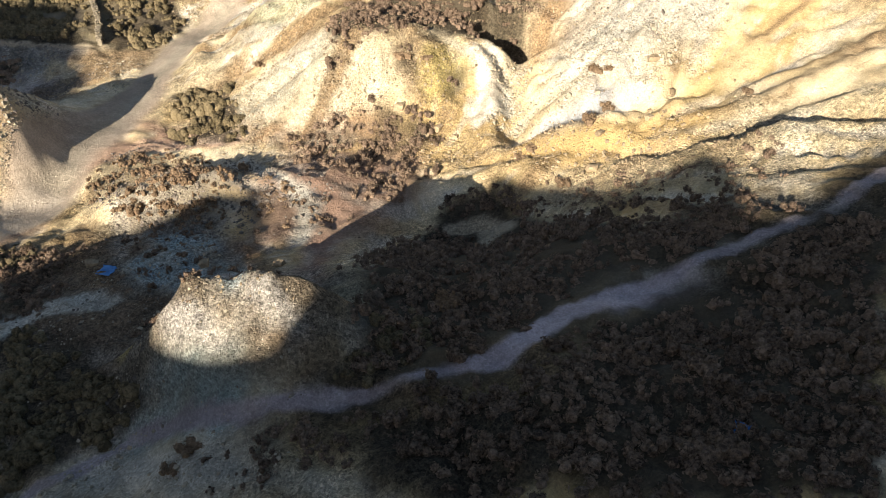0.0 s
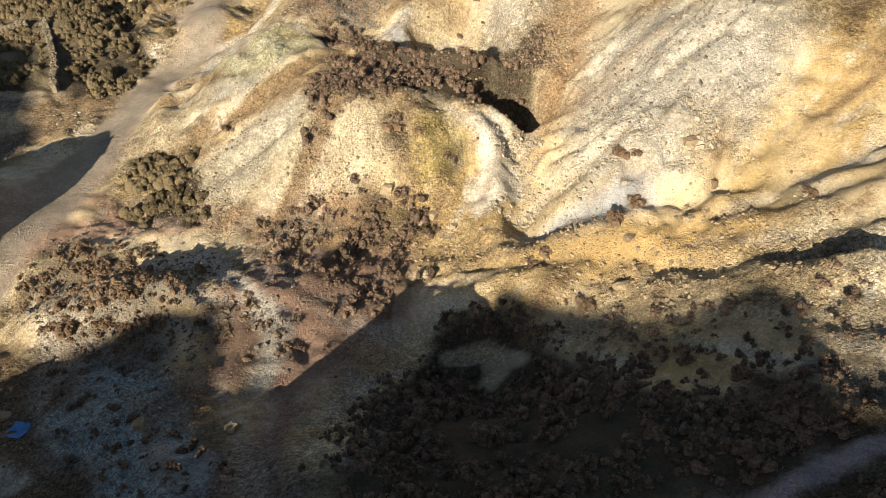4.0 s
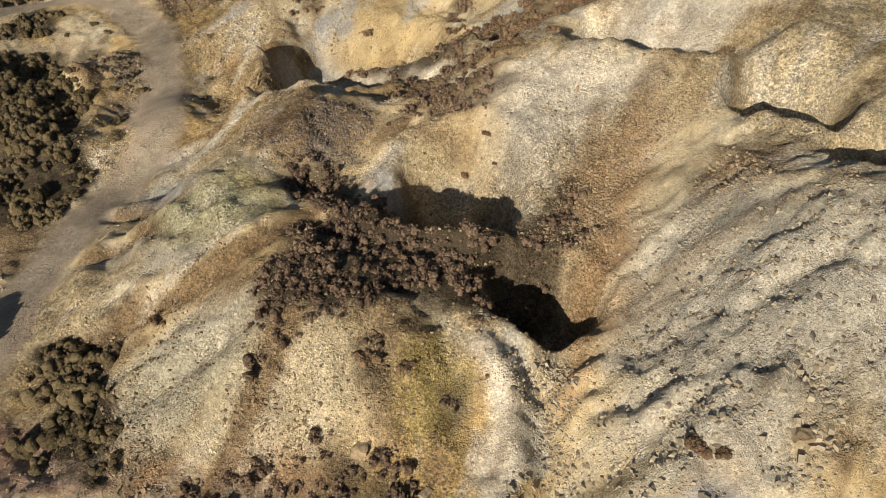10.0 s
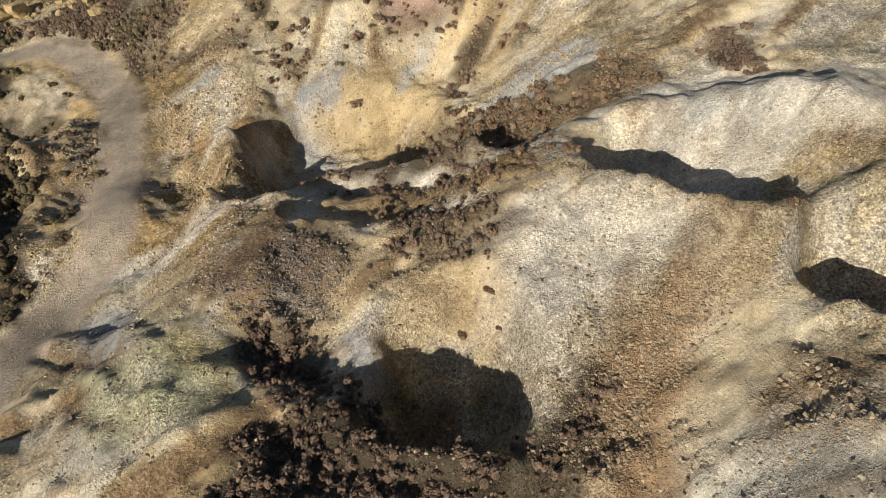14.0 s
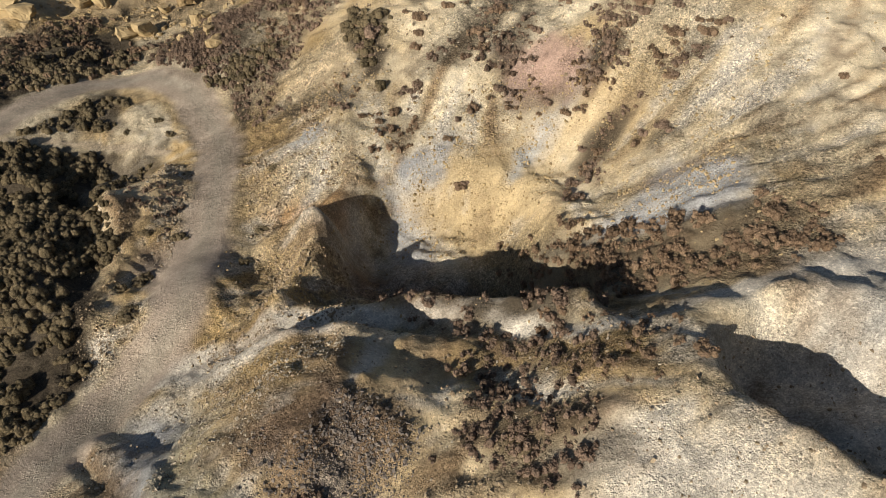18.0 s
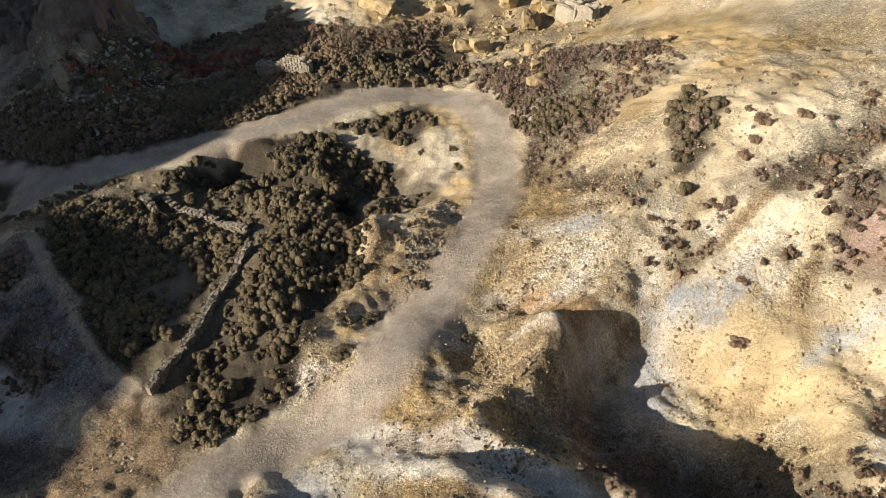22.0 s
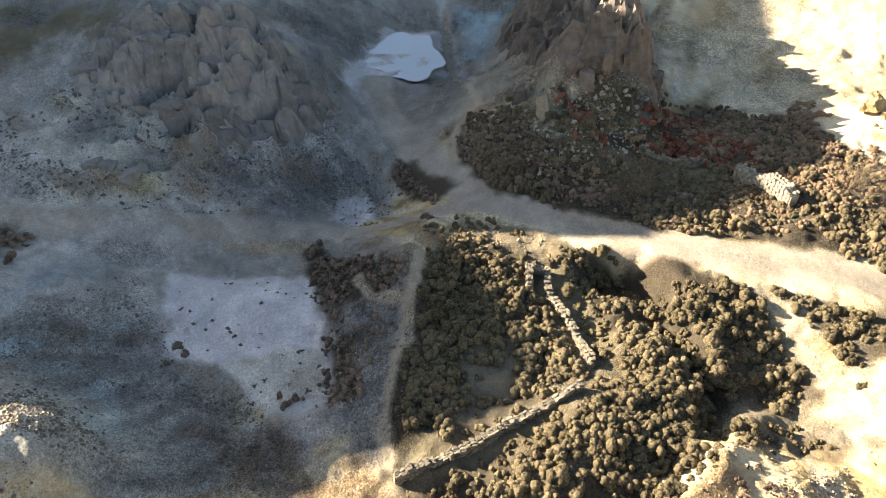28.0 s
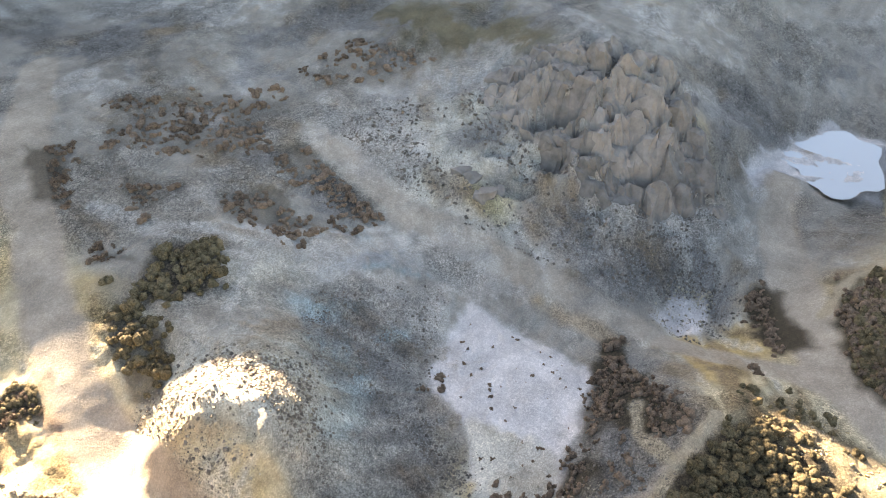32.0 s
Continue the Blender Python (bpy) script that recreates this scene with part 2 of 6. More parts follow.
swell(0, 104, 0.93, 4.5)
swell(-125, 109, 1.15, 4.5)
swell(-85, 109, -6.56, 11)
swell(10, 109, 2.91, 7)
swell(-100, 114, -2.03, 7)
swell(-50, 114, -1.53, 4.5)
swell(-5, 114, -0.98, 4.5)
swell(40, 114, 1.26, 4.5)
swell(-15, 124, -1.25, 7)
swell(-130, 129, 4.00, 11)
swell(-70, 129, -0.73, 4.5)
swell(-50, 129, -9.55, 18)
swell(5, 129, 0.96, 4.5)
swell(20, 129, 4.26, 11)
swell(45, 129, 3.08, 7)
swell(-85, 139, -3.11, 11)
swell(-25, 139, -1.52, 7)
swell(35, 139, 2.96, 4.5)
# smaller humps and dips
swell(-95.8, 84.1, -1.89, 4.5)
swell(-86.4, 89.7, -1.64, 4.5)
swell(3.5, 38.6, 1.35, 3.0)
swell(-79.9, 42.3, -1.51, 3.0)
swell(8.4, 86.4, 1.12, 3.0)
swell(-29.7, 41.4, -1.26, 3.0)
swell(-95.8, 58.8, 1.36, 3.0)
swell(-2.0, 96.7, 1.12, 3.0)
swell(-31.9, 83.2, -1.08, 3.0)
swell(-5.0, 19.0, -0.94, 3.0)
swell(11.2, 75.0, 1.13, 3.0)
swell(-54.9, 52.8, -1.09, 3.0)
swell(-23.2, 74.5, -0.93, 3.0)
swell(-83.7, 52.5, -1.03, 3.0)
swell(-88.8, 97.6, -0.99, 4.5)
swell(-7.4, 48.4, 0.84, 3.0)
swell(-25.5, 102.5, -0.92, 3.0)
swell(-17.6, 36.5, -0.85, 4.5)
swell(-21.1, 88.1, -0.94, 3.0)
swell(9.2, 55.4, -0.83, 3.0)
swell(-57.1, 70.1, 0.92, 3.0)
swell(-105.0, 72.5, -0.90, 4.5)
swell(-46.5, 89.6, 0.82, 3.0)
swell(-42.4, 94.4, -0.89, 3.0)
swell(4.2, 93.5, -0.82, 3.0)
swell(-37.9, 42.6, -0.79, 3.0)
swell(-3.1, 71.5, -0.69, 3.0)
swell(-38.1, 86.9, 0.74, 3.0)
swell(-37.1, 47.6, 0.65, 3.0)
swell(-56.3, 47.7, 0.71, 3.0)
swell(-64.5, 107.5, 0.67, 3.0)
swell(18.1, 49.4, 0.60, 3.0)
swell(6.0, 80.6, -0.61, 3.0)
swell(9.7, 48.0, -0.60, 3.0)
# heaps and hollows between
swell(-43, 42, -1.21, 8)
swell(-43, 114, 1.11, 8)
swell(-34, 42, -0.82, 8)
swell(-34, 123, 1.63, 8)
swell(-25, 96, -0.75, 8)
swell(-16, 15, -1.56, 8)
swell(-16, 78, -1.22, 8)
swell(-16, 87, 0.94, 8)
swell(-16, 114, 1.16, 8)
swell(-7, 15, -0.60, 8)
swell(-7, 87, 0.97, 8)
swell(-7, 96, 1.16, 8)
swell(2, 60, 0.91, 8)
swell(2, 78, -0.61, 8)
swell(20, 51, -0.70, 8)
swell(20, 60, -0.86, 8)
swell(20, 69, 1.44, 8)
swell(-52, 42, 0.63, 3.4)
swell(-44, 90, 0.90, 3.4)
swell(-44, 98, -0.73, 3.4)
swell(-40, 38, -0.69, 3.4)
swell(-40, 82, 0.89, 3.4)
swell(-40, 94, -0.98, 3.4)
swell(-40, 102, 0.90, 3.4)
swell(-36, 78, 1.02, 3.4)
swell(-36, 82, 0.77, 3.4)
swell(-36, 86, -0.89, 3.4)
swell(-36, 90, 0.78, 3.4)
swell(-32, 86, -1.76, 3.4)
swell(-28, 90, 0.46, 3.4)
swell(-24, 42, 0.82, 3.4)
swell(-24, 50, -0.27, 3.4)
swell(-24, 74, -0.54, 3.4)
swell(-24, 78, 0.69, 3.4)
swell(-24, 82, 1.33, 3.4)
swell(-24, 106, 0.29, 3.4)
swell(-20, 38, -0.90, 3.4)
swell(-20, 54, -0.59, 3.4)
swell(-20, 66, -1.13, 3.4)
swell(-20, 74, -1.41, 3.4)
swell(-20, 86, -0.68, 3.4)
swell(-20, 98, 1.18, 3.4)
swell(-20, 110, 0.69, 3.4)
swell(-16, 50, 0.64, 3.4)
swell(-16, 62, 0.61, 3.4)
swell(-16, 66, 0.71, 3.4)
swell(-16, 78, 0.69, 3.4)
swell(-16, 82, -1.70, 3.4)
swell(-16, 94, -1.00, 3.4)
swell(-16, 102, -0.72, 3.4)
swell(-16, 106, -0.70, 3.4)
swell(-12, 18, -1.07, 3.4)
swell(-12, 38, 0.55, 3.4)
swell(-12, 46, -0.75, 3.4)
swell(-12, 54, -1.02, 3.4)
swell(-12, 58, 1.21, 3.4)
swell(-12, 66, 0.51, 3.4)
swell(-12, 70, 0.75, 3.4)
swell(-12, 78, -0.47, 3.4)
swell(-12, 82, -1.62, 3.4)
swell(-12, 86, 0.47, 3.4)
swell(-12, 90, 0.60, 3.4)
swell(-12, 98, -1.01, 3.4)
swell(-8, 22, 0.56, 3.4)
swell(-8, 38, 0.71, 3.4)
swell(-8, 42, -0.80, 3.4)
swell(-8, 50, 0.84, 3.4)
swell(-8, 58, 1.18, 3.4)
swell(-8, 62, -0.99, 3.4)
swell(-8, 66, -0.54, 3.4)
swell(-8, 70, 0.66, 3.4)
swell(-8, 78, -1.15, 3.4)
swell(-8, 94, 0.79, 3.4)
swell(-8, 106, 0.66, 3.4)
swell(-4, 22, 1.09, 3.4)
swell(-4, 42, -1.07, 3.4)
swell(-4, 46, -0.40, 3.4)
swell(-4, 50, 0.67, 3.4)
swell(-4, 58, -0.46, 3.4)
swell(-4, 62, -0.99, 3.4)
swell(-4, 66, -0.82, 3.4)
swell(-4, 70, 0.49, 3.4)
swell(-4, 78, -1.94, 3.4)
swell(-4, 86, 0.45, 3.4)
swell(-4, 90, 0.42, 3.4)
swell(-4, 98, -1.71, 3.4)
swell(-4, 102, -0.65, 3.4)
swell(0, 30, -0.49, 3.4)
swell(0, 34, -0.79, 3.4)
swell(0, 46, 0.58, 3.4)
swell(0, 54, -0.48, 3.4)
swell(0, 58, -0.66, 3.4)
swell(0, 62, 1.97, 3.4)
swell(0, 78, -0.50, 3.4)
swell(0, 94, -0.77, 3.4)
swell(0, 98, -1.66, 3.4)
swell(0, 106, 0.59, 3.4)
swell(4, 30, -0.45, 3.4)
swell(4, 38, 0.73, 3.4)
swell(4, 42, -1.11, 3.4)
swell(4, 54, 0.58, 3.4)
swell(4, 62, 1.33, 3.4)
swell(4, 66, -0.80, 3.4)
swell(4, 74, 0.55, 3.4)
swell(4, 86, -1.46, 3.4)
swell(4, 98, -0.76, 3.4)
swell(8, 18, -0.50, 3.4)
swell(8, 26, 0.70, 3.4)
swell(8, 34, -0.73, 3.4)
swell(8, 38, 0.73, 3.4)
swell(8, 46, 1.17, 3.4)
swell(8, 50, -1.84, 3.4)
swell(8, 62, -0.75, 3.4)
swell(8, 70, 0.86, 3.4)
swell(8, 74, -0.89, 3.4)
swell(12, 46, 2.04, 3.4)
swell(12, 50, -0.78, 3.4)
swell(12, 62, -0.97, 3.4)
swell(16, 26, 0.64, 3.4)
swell(16, 42, -1.34, 3.4)
swell(16, 50, 0.91, 3.4)
swell(16, 54, 1.27, 3.4)
swell(16, 70, 1.07, 3.4)
swell(16, 74, 1.21, 3.4)
swell(16, 78, -1.07, 3.4)
swell(20, 38, 0.84, 3.4)
swell(20, 42, 0.63, 3.4)
swell(20, 46, -1.09, 3.4)
swell(20, 62, -0.77, 3.4)
swell(20, 74, 1.37, 3.4)
# pits, gullies, banks and knolls
bowl(0.7, 61.4, 3.9, 4.2, -20, -5.6, 3.0)
ridge([(-9.6, 61.7), (-4, 58.6), (-1.5, 57.0), (2.2, 56.0)], 0.6, 1.4)
ridge([(-3.2, 65.5), (-3.0, 62.5), (-3.0, 60.5)], 0.7, 1.0)
bowl(5.0, 53.7, 3.0, 2.5, -10, -4.4, 2.8)
ridge([(6.0, 52.7), (5.3, 48.7), (5.4, 45.0), (5.0, 41.5)], -1.0, 1.3)
ridge([(2.4, 49.4), (3.2, 47.6), (3.5, 45.2), (2.9, 42)], 0.6, 0.9)
bowl(-8.4, 89.6, 8.6, 6.2, -35, -5.8, 2.6)
bowl(-2.2, 84.2, 5.0, 3.0, -35, -3.2, 2.4)
bowl(-14.4, 88.4, 2.4, 3.4, 0, -0.8, 1.6)
ridge([(-22.6, 74.2), (-16, 75.4), (-10.5, 76.0), (-4.2, 76.6)], 1.5, 1.9)
ridge([(-2.6, 76.6), (3.5, 76.4), (10.1, 77.4)], 0.35, 1.4)
ridge([(-17.6, 80.0), (-17.0, 84.0), (-17.2, 88.0)], 2.0, 1.6)
ridge([(-16.5, 79.4), (-10, 80.4), (-6, 80.0), (-2, 79.4), (1.6, 78.4)], 2.2, 1.3)
ridge([(8.6, 69.4), (13.0, 67.0), (17.5, 65.6)], 0.25, 1.0)
ridge([(-2.6, 57.2), (0.5, 56.4), (3.2, 56.8)], 0.5, 0.9)
ridge([(3.0, 50.9), (5.0, 50.6), (6.4, 51.0)], 0.4, 0.9)
ridge([(16.6, 60.4), (19.0, 59.4), (21.4, 59.6)], 0.8, 0.9)
ridge([(-20.4, 88.1), (-17.6, 88.8), (-16.9, 92.0), (-16.2, 94.6)], 1.7, 1.4)
ridge([(-15.2, 96.4), (-9.6, 100.4)], 0.5, 1.5)
bowl(14.2, 72.2, 6.4, 3.8, -32, -5.4, 2.6)
bowl(22.0, 56.8, 3.4, 2.2, 10, -2.4, 2.0)
bowl(19.2, 63.2, 2.6, 3.8, 10, -4.6, 2.6)
ridge([(-22.8, 59.1), (-22.6, 67.1), (-22.2, 73.5)], 0.6, 1.3)
ridge([(5.9, 40.6), (11.0, 40.6), (14.6, 40.8), (22, 40)], -0.5, 0.8)
ridge([(2.1, 39.4), (8.1, 37.4), (14.4, 35.2), (21, 35)], -0.45, 0.7)
ridge([(21.6, 32.2), (18.8, 33.2), (15.7, 34.2)], -0.9, 0.7)
bowl(17.2, 31.4, 2.0, 1.0, -20, 0.9, 1.3)
bowl(-53.4, 87.6, 3.6, 2.4, 60, -4.0, 2.0)
ridge([(-48.6, 88.2), (-45.5, 90.0), (-42.0, 91.0), (-38, 90)], -2.3, 1.2)
ridge([(-40.3, 94.8), (-38.5, 91.6), (-34.9, 88.6), (-32.6, 84), (-31.3, 79)], 0.9, 1.5)
bowl(-32.8, 88.6, 7.0, 2.5, 107, 1.7, 1.3)
bowl(-35.6, 44.2, 6.8, 5.2, 20, 3.4, 1.7)
bowl(-31.6, 43.0, 2.8, 4.0, 20, 2.4, 1.6)
bowl(-18.6, 37.6, 5.0, 2.4, 10, 2.6, 1.3)
bowl(-8.3, 19.0, 5.0, 2.3, -8, 3.4, 1.6)
# the crag over the workings, and the quarried face beyond
bowl(-99, 90.5, 16, 6.8, 10, 7.6, 2.6)
# furrows between the lobes of the spoil heap
FURROWS = [[(-17.7, 54.9), (-15.1, 55.1), (-10.3, 56.5), (-6.9, 58.0)], [(-23.4, 61.5), (-19.6, 62.7), (-12.8, 58.4)], [(-22.5, 55.1), (-18.7, 54.6), (-17.6, 55.8)], [(-17.1, 48.4), (-15.8, 50.0), (-12.9, 51.0), (-9.6, 52.1)], [(-9.8, 45.3), (-8.3, 48.0), (-7.3, 50.5)], [(-24.4, 69.0), (-19.3, 66.2), (-14.1, 61.2)], [(-3.1, 49.9), (-1.6, 47.0), (-0.6, 43.9)], [(-9.7, 65.9), (-8.5, 64.9), (-6.8, 61.8)], [(8.0, 44.1), (9.5, 44.3), (13.3, 48.7), (15.9, 49.7)]]
for line in FURROWS:
    ridge(line, -0.45, 0.8)
    ridge([(x + 0.3, y + 1.3) for x, y in line], 0.4, 0.9)
bowl(-83.5, 86.5, 3.0, 3.6, 0, 2.0, 1.6)
ridge([(-84, 45), (-85, 51), (-83, 56)], 1.0, 2.2, 1.3)
ROCKY = [(-8.3, 19.4, 4.6, 2.2, -8, 0.9), (-95.0, 90.0, 15, 7, 8, 3.2), (-84.2, 46.9, 9, 13, 10, 2.6), (-72.0, 43.0, 9, 6, 0, 0.5), (12.7, 46.3, 5, 8, 0, 0.5), (-62.0, 133.0, 16, 7, 0, 0.6), (-80.0, 125.0, 16, 9, 0, 0.5)]
LEVELS = []


def level(points, z, soft=1.0):
    """Ground that lies flat, or nearly."""
    LEVELS.append((points, z, soft))


level([(-58.9, 47.2), (-58.1, 60.0), (-51.8, 62.4), (-45.9, 64.5), (-43.9, 64.3), (-44.3, 57.2), (-48.6, 49.4)], 0.9, 1.6)
level([(-94.9, 58.2), (-109.7, 62.1), (-114.6, 72.1), (-100.4, 73.2), (-96.9, 62.2), (-92.4, 61.8)], 0.6, 1.6)


def inside(x, y, points):
    """Signed distance from the edge of a plot, above nought inside it."""
    odd, near = np.zeros(np.shape(x), dtype=bool), np.full(np.shape(x), 1e9)
    for (ax, ay), (bx, by) in zip(points, points[1:] + points[:1]):
        with np.errstate(divide="ignore", invalid="ignore"):
            odd ^= ((ay > y) != (by > y)) & (x < (bx - ax) * (y - ay) / (by - ay) + ax)
        f = np.clip(((x - ax) * (bx - ax) + (y - ay) * (by - ay)) / ((bx - ax) ** 2 + (by - ay) ** 2), 0, 1)
        near = np.minimum(near, np.hypot(x - ax - f * (bx - ax), y - ay - f * (by - ay)))
    return np.where(odd, near, -near)


LOOP = [(-51.9, -10.9), (-39.6, 7.9), (-35.7, 17.5), (-32.7, 23.6), (-29.9, 31.6), (-28.3, 38.8), (-27.6, 48.5), (-26.5, 55.6), (-27.0, 67.2), (-25.8, 72.8), (-24.1, 79.4), (-26.8, 87.0), (-28.4, 92.5), (-31.2, 99.8), (-35.2, 104.6), (-39.4, 108.5), (-45.3, 110.4), (-51.0, 108.7), (-54.2, 101.9), (-57.0, 91.2), (-62.8, 81.5), (-68.1, 75.6), (-78.3, 70.9), (-89.1, 65.5), (-95.4, 63.5)]
ROAD = [(-67.5, 74.0), (-67.4, 66.0), (-67.0, 61.4), (-65.5, 53.0), (-64.0, 46.2), (-62.3, 40.5), (-61.6, 36.4), (-62.0, 33.5), (-62.9, 28.9), (-63.5, 21.8)]
TRAILS = [[(-56.8, 70.1), (-51.7, 69.5), (-47.6, 69.4), (-45.0, 68.4), (-40.6, 68.0), (-36.6, 68.4)], [(-51.7, 69.3), (-53.0, 66.2), (-55.8, 64.7)], [(-53.9, 96.4), (-48.0, 98.8), (-44.6, 99.3), (-40.5, 99.6), (-36.6, 99.1)], [(-76.4, 73.2), (-81.8, 73.9), (-84.7, 76.6), (-94.0, 75.2), (-103.3, 73.6), (-119.7, 73.0)], [(0.2, 33.5), (2.1, 33.6), (3.6, 32.7)], [(2.1, 31.4), (2.6, 32.1), (2.1, 33.6)]]
WALL_LINES = [[(-35.8, 69.1), (-37.7, 74.0), (-39.2, 76.9), (-41.9, 81.7)], [(-44.7, 82.9), (-48.8, 82.1), (-52.5, 80.7)], [(-52.5, 80.7), (-54.8, 80.9), (-54.9, 79.4), (-52.9, 79.2)]]
CLEARINGS = [[(-43.0, 72.6), (-45.2, 74.3), (-46.7, 77.8), (-44.9, 78.4), (-40.5, 75.5), (-40.3, 73.3)], [(-32.2, 75.3), (-34.4, 79.8), (-35.8, 80.4), (-33.5, 75.5)], [(-40.6, 91.8), (-41.5, 98.0), (-38.9, 99.4), (-39.7, 94.1)], [(-62.0, 71.8), (-61.0, 77.0), (-58.5, 81.8), (-57.0, 80.6), (-58.9, 75.4)], [(-40.9, 81.8), (-43.6, 84.7), (-41.5, 84.9), (-40.0, 82.9)]]
FOOTPATH = [(-15.5, 14.3), (-12.2, 16.5), (-7.1, 15.5), (-3.8, 15.8), (-0.3, 16.4), (1.7, 16.7), (4.4, 18.9), (6.9, 20.2), (9.2, 21.3), (12.5, 22.7), (15.0, 23.1), (18.6, 25.5), (28.0, 30.0)]
# skyline of the unseen sunward hill, west to south, shaped to cast its shade
CREST_AT = (-260, -144, -136, -127, -119, -108.5, -105, -90, -88.4, -87.5, -85.5, -84, -80, -76, -72, -68, -63, -60, -57.5, -55, -47, -43.5, -40, -34, -28, -25, -21.5, -20, -19, -17, -13, -12.4, -11.6, -10.5, -8.7, -8.2, -7.7, -6.8, -6.4, -5, -3.8, -3.2, -1.5, 0, 1.2, 1.9, 2.2, 4.5, 6.5, 20, 120)
CREST_UP = (30, 33, 31.4, 29.6, 31.4, 33.6, 32.8, 27.0, 27.0, 19.4, 18.9, 19.2, 21.4, 22.6, 24.4, 25.2, 21.6, 19.3, 18.4, 17, 13.8, 11.4, 11.8, 11.7, 15.9, 16.7, 14.6, 15, 14.9, 14.9, 15, 15.4, 20.6, 21.2, 21.8, 19.6, 21.7, 22.0, 21.3, 21.3, 22.0, 23.2, 24.3, 25.7, 25.4, 25.0, 24.5, 25.1, 26.5, 31, 31)
HILL_AWAY, HILL_RISE = -105.0, 40.3


def broad(x, y):
    """The land's large shape alone."""
    x0, y0 = np.clip(x, -140, 55), np.clip(y, -120, 150)
    z = BASE[0] + BASE[1] * x0 + BASE[2] * y0
    for cx, cy, rise, reach in SWELLS:
        z = z + rise * np.exp(-((x - cx) ** 2 + (y - cy) ** 2) / (2 * reach * reach))
    return z


def height(x, y):
    z = broad(x, y)
    wx, wy = x + 0.5 * fractal(x, y, 4, 3, 41), y + 0.5 * fractal(x, y, 4, 3, 47)
    for points, rise, reach, sharp in RIDGES:
        z = z + rise * np.exp(-((from_lane(wx, wy, points)[0] / reach) ** (2 * sharp)))
    for cx, cy, rx, ry, turn, rise, edge in BOWLS:
        z = z + rise * np.exp(-(ellipse(wx, wy, cx, cy, rx, ry, turn) ** (2 * edge)))
    worn = np.minimum(from_lane(x, y, LOOP)[0], from_lane(x, y, ROAD)[0])
    worn = np.clip((worn - 1.5) / 1.5, 0.15, 1)
    z = z + worn * (0.26 * fractal(x, y, 9, 3, 3) + 0.19 * fractal(x, y, 2.2, 4, 11) + 0.11 * fractal(x, y, 0.8, 2, 19) - 0.16 * np.abs(fractal(x, y, 1.6, 3, 13)))
    for cx, cy, rx, ry, turn, rise in ROCKY:
        k = np.clip(1.5 - ellipse(wx, wy, cx, cy, rx, ry, turn), 0, 1)
        z = z + rise * k * (1.1 * (0.5 - np.abs(fractal(wx, wy, 5, 4, 61))) + 0.8 * (0.4 - np.abs(fractal(x + 0.4 * y, 0.6 * y, 2.4, 3, 67))) + 0.35 * (0.4 - np.abs(fractal(x, y, 0.9, 2, 73))))
    k = np.clip(1.6 - ellipse(wx, wy, 13, 48.5, 7.5, 10, 0), 0, 1)
    across, along = -0.6 * x + 0.8 * y, 0.8 * x + 0.6 * y
    z = z + worn * k * (0.2 * (0.3 - np.abs(fractal(along / 3.2, across, 1.2, 4, 101))) + 0.2 * fractal(along / 2, across, 0.7, 2, 107))
    for points, up, soft in LEVELS:
        k = np.clip(0.5 + inside(x, y, points) / (2 * soft), 0, 1)
        z = z * (1 - k) + (up + 0.03 * fractal(x, y, 1.5, 2, 71)) * k
    s, u = SUN_FROM.x * -x + SUN_FROM.y * -y, SUN_FROM.y * -x + SUN_FROM.x * y
    k = np.exp(-(np.abs((s - HILL_AWAY) / 30) ** 3))
    z = z * (1 - k) + k * (HILL_RISE + np.interp(u, CREST_AT, CREST_UP) + 0.35 * fractal(u, u * 0, 4, 3, 81))
    return z


def down_streaks(x, y, size, seed, reach=4.0, steps=9):
    """Noise drawn out along the fall of the land, as water and sliding scree leave it."""
    e = 1.5
    gx, gy = broad(x + e, y) - broad(x - e, y), broad(x, y + e) - broad(x, y - e)
    g = np.hypot(gx, gy) + 1e-6
    steep = np.clip(g / (2 * e) / 0.25, 0, 1)
    gx, gy = gx / g, gy / g
    total = 0.0
    for d in np.linspace(-reach, reach, steps):
        total = total + fractal(x + gx * d, y + gy * d, size, 2, seed)
    return total / steps * 1.9 * steep

# ---- what the ground is made of ----
ZONES = []


def patch(colour, x, y, rx, ry, turn=0, soft=0.3):
    ZONES.append((colour, None, (x, y, rx, ry, turn), soft))


def area(colour, points, soft=0.8):
    ZONES.append((colour, points, None, soft))


def lane(colour, points, wide, soft=0.3):
    ZONES.append((colour, points, wide, soft))


OCHRE, CREAM, GREY, RUST = (0.43, 0.31, 0.145), (0.61, 0.525, 0.36), (0.50, 0.475, 0.40), (0.26, 0.18, 0.10)
DULL, PALETRACK = (0.26, 0.24, 0.21), (0.35, 0.30, 0.24)
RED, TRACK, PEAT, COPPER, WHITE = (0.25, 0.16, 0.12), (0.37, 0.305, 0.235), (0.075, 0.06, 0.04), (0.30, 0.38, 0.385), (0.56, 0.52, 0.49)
VERDIGRIS, KNOLL = (0.35, 0.44, 0.42), (0.185, 0.15, 0.105)
BARE, GLADE, GRIT, RUT = (0.40, 0.33, 0.23), (0.22, 0.18, 0.12), (0.43, 0.40, 0.355), (0.34, 0.295, 0.225)
LILAC, SLATE, YELLOW = (0.37, 0.32, 0.33), (0.21, 0.20, 0.185), (0.45, 0.36, 0.14)
PALE, SCREE, GREENISH, BLUE, ROCK, SCRUB = (0.63, 0.58, 0.48), (0.15, 0.105, 0.07), (0.42, 0.365, 0.215), (0.36, 0.37, 0.37), (0.27, 0.235, 0.18), (0.15, 0.125, 0.075)
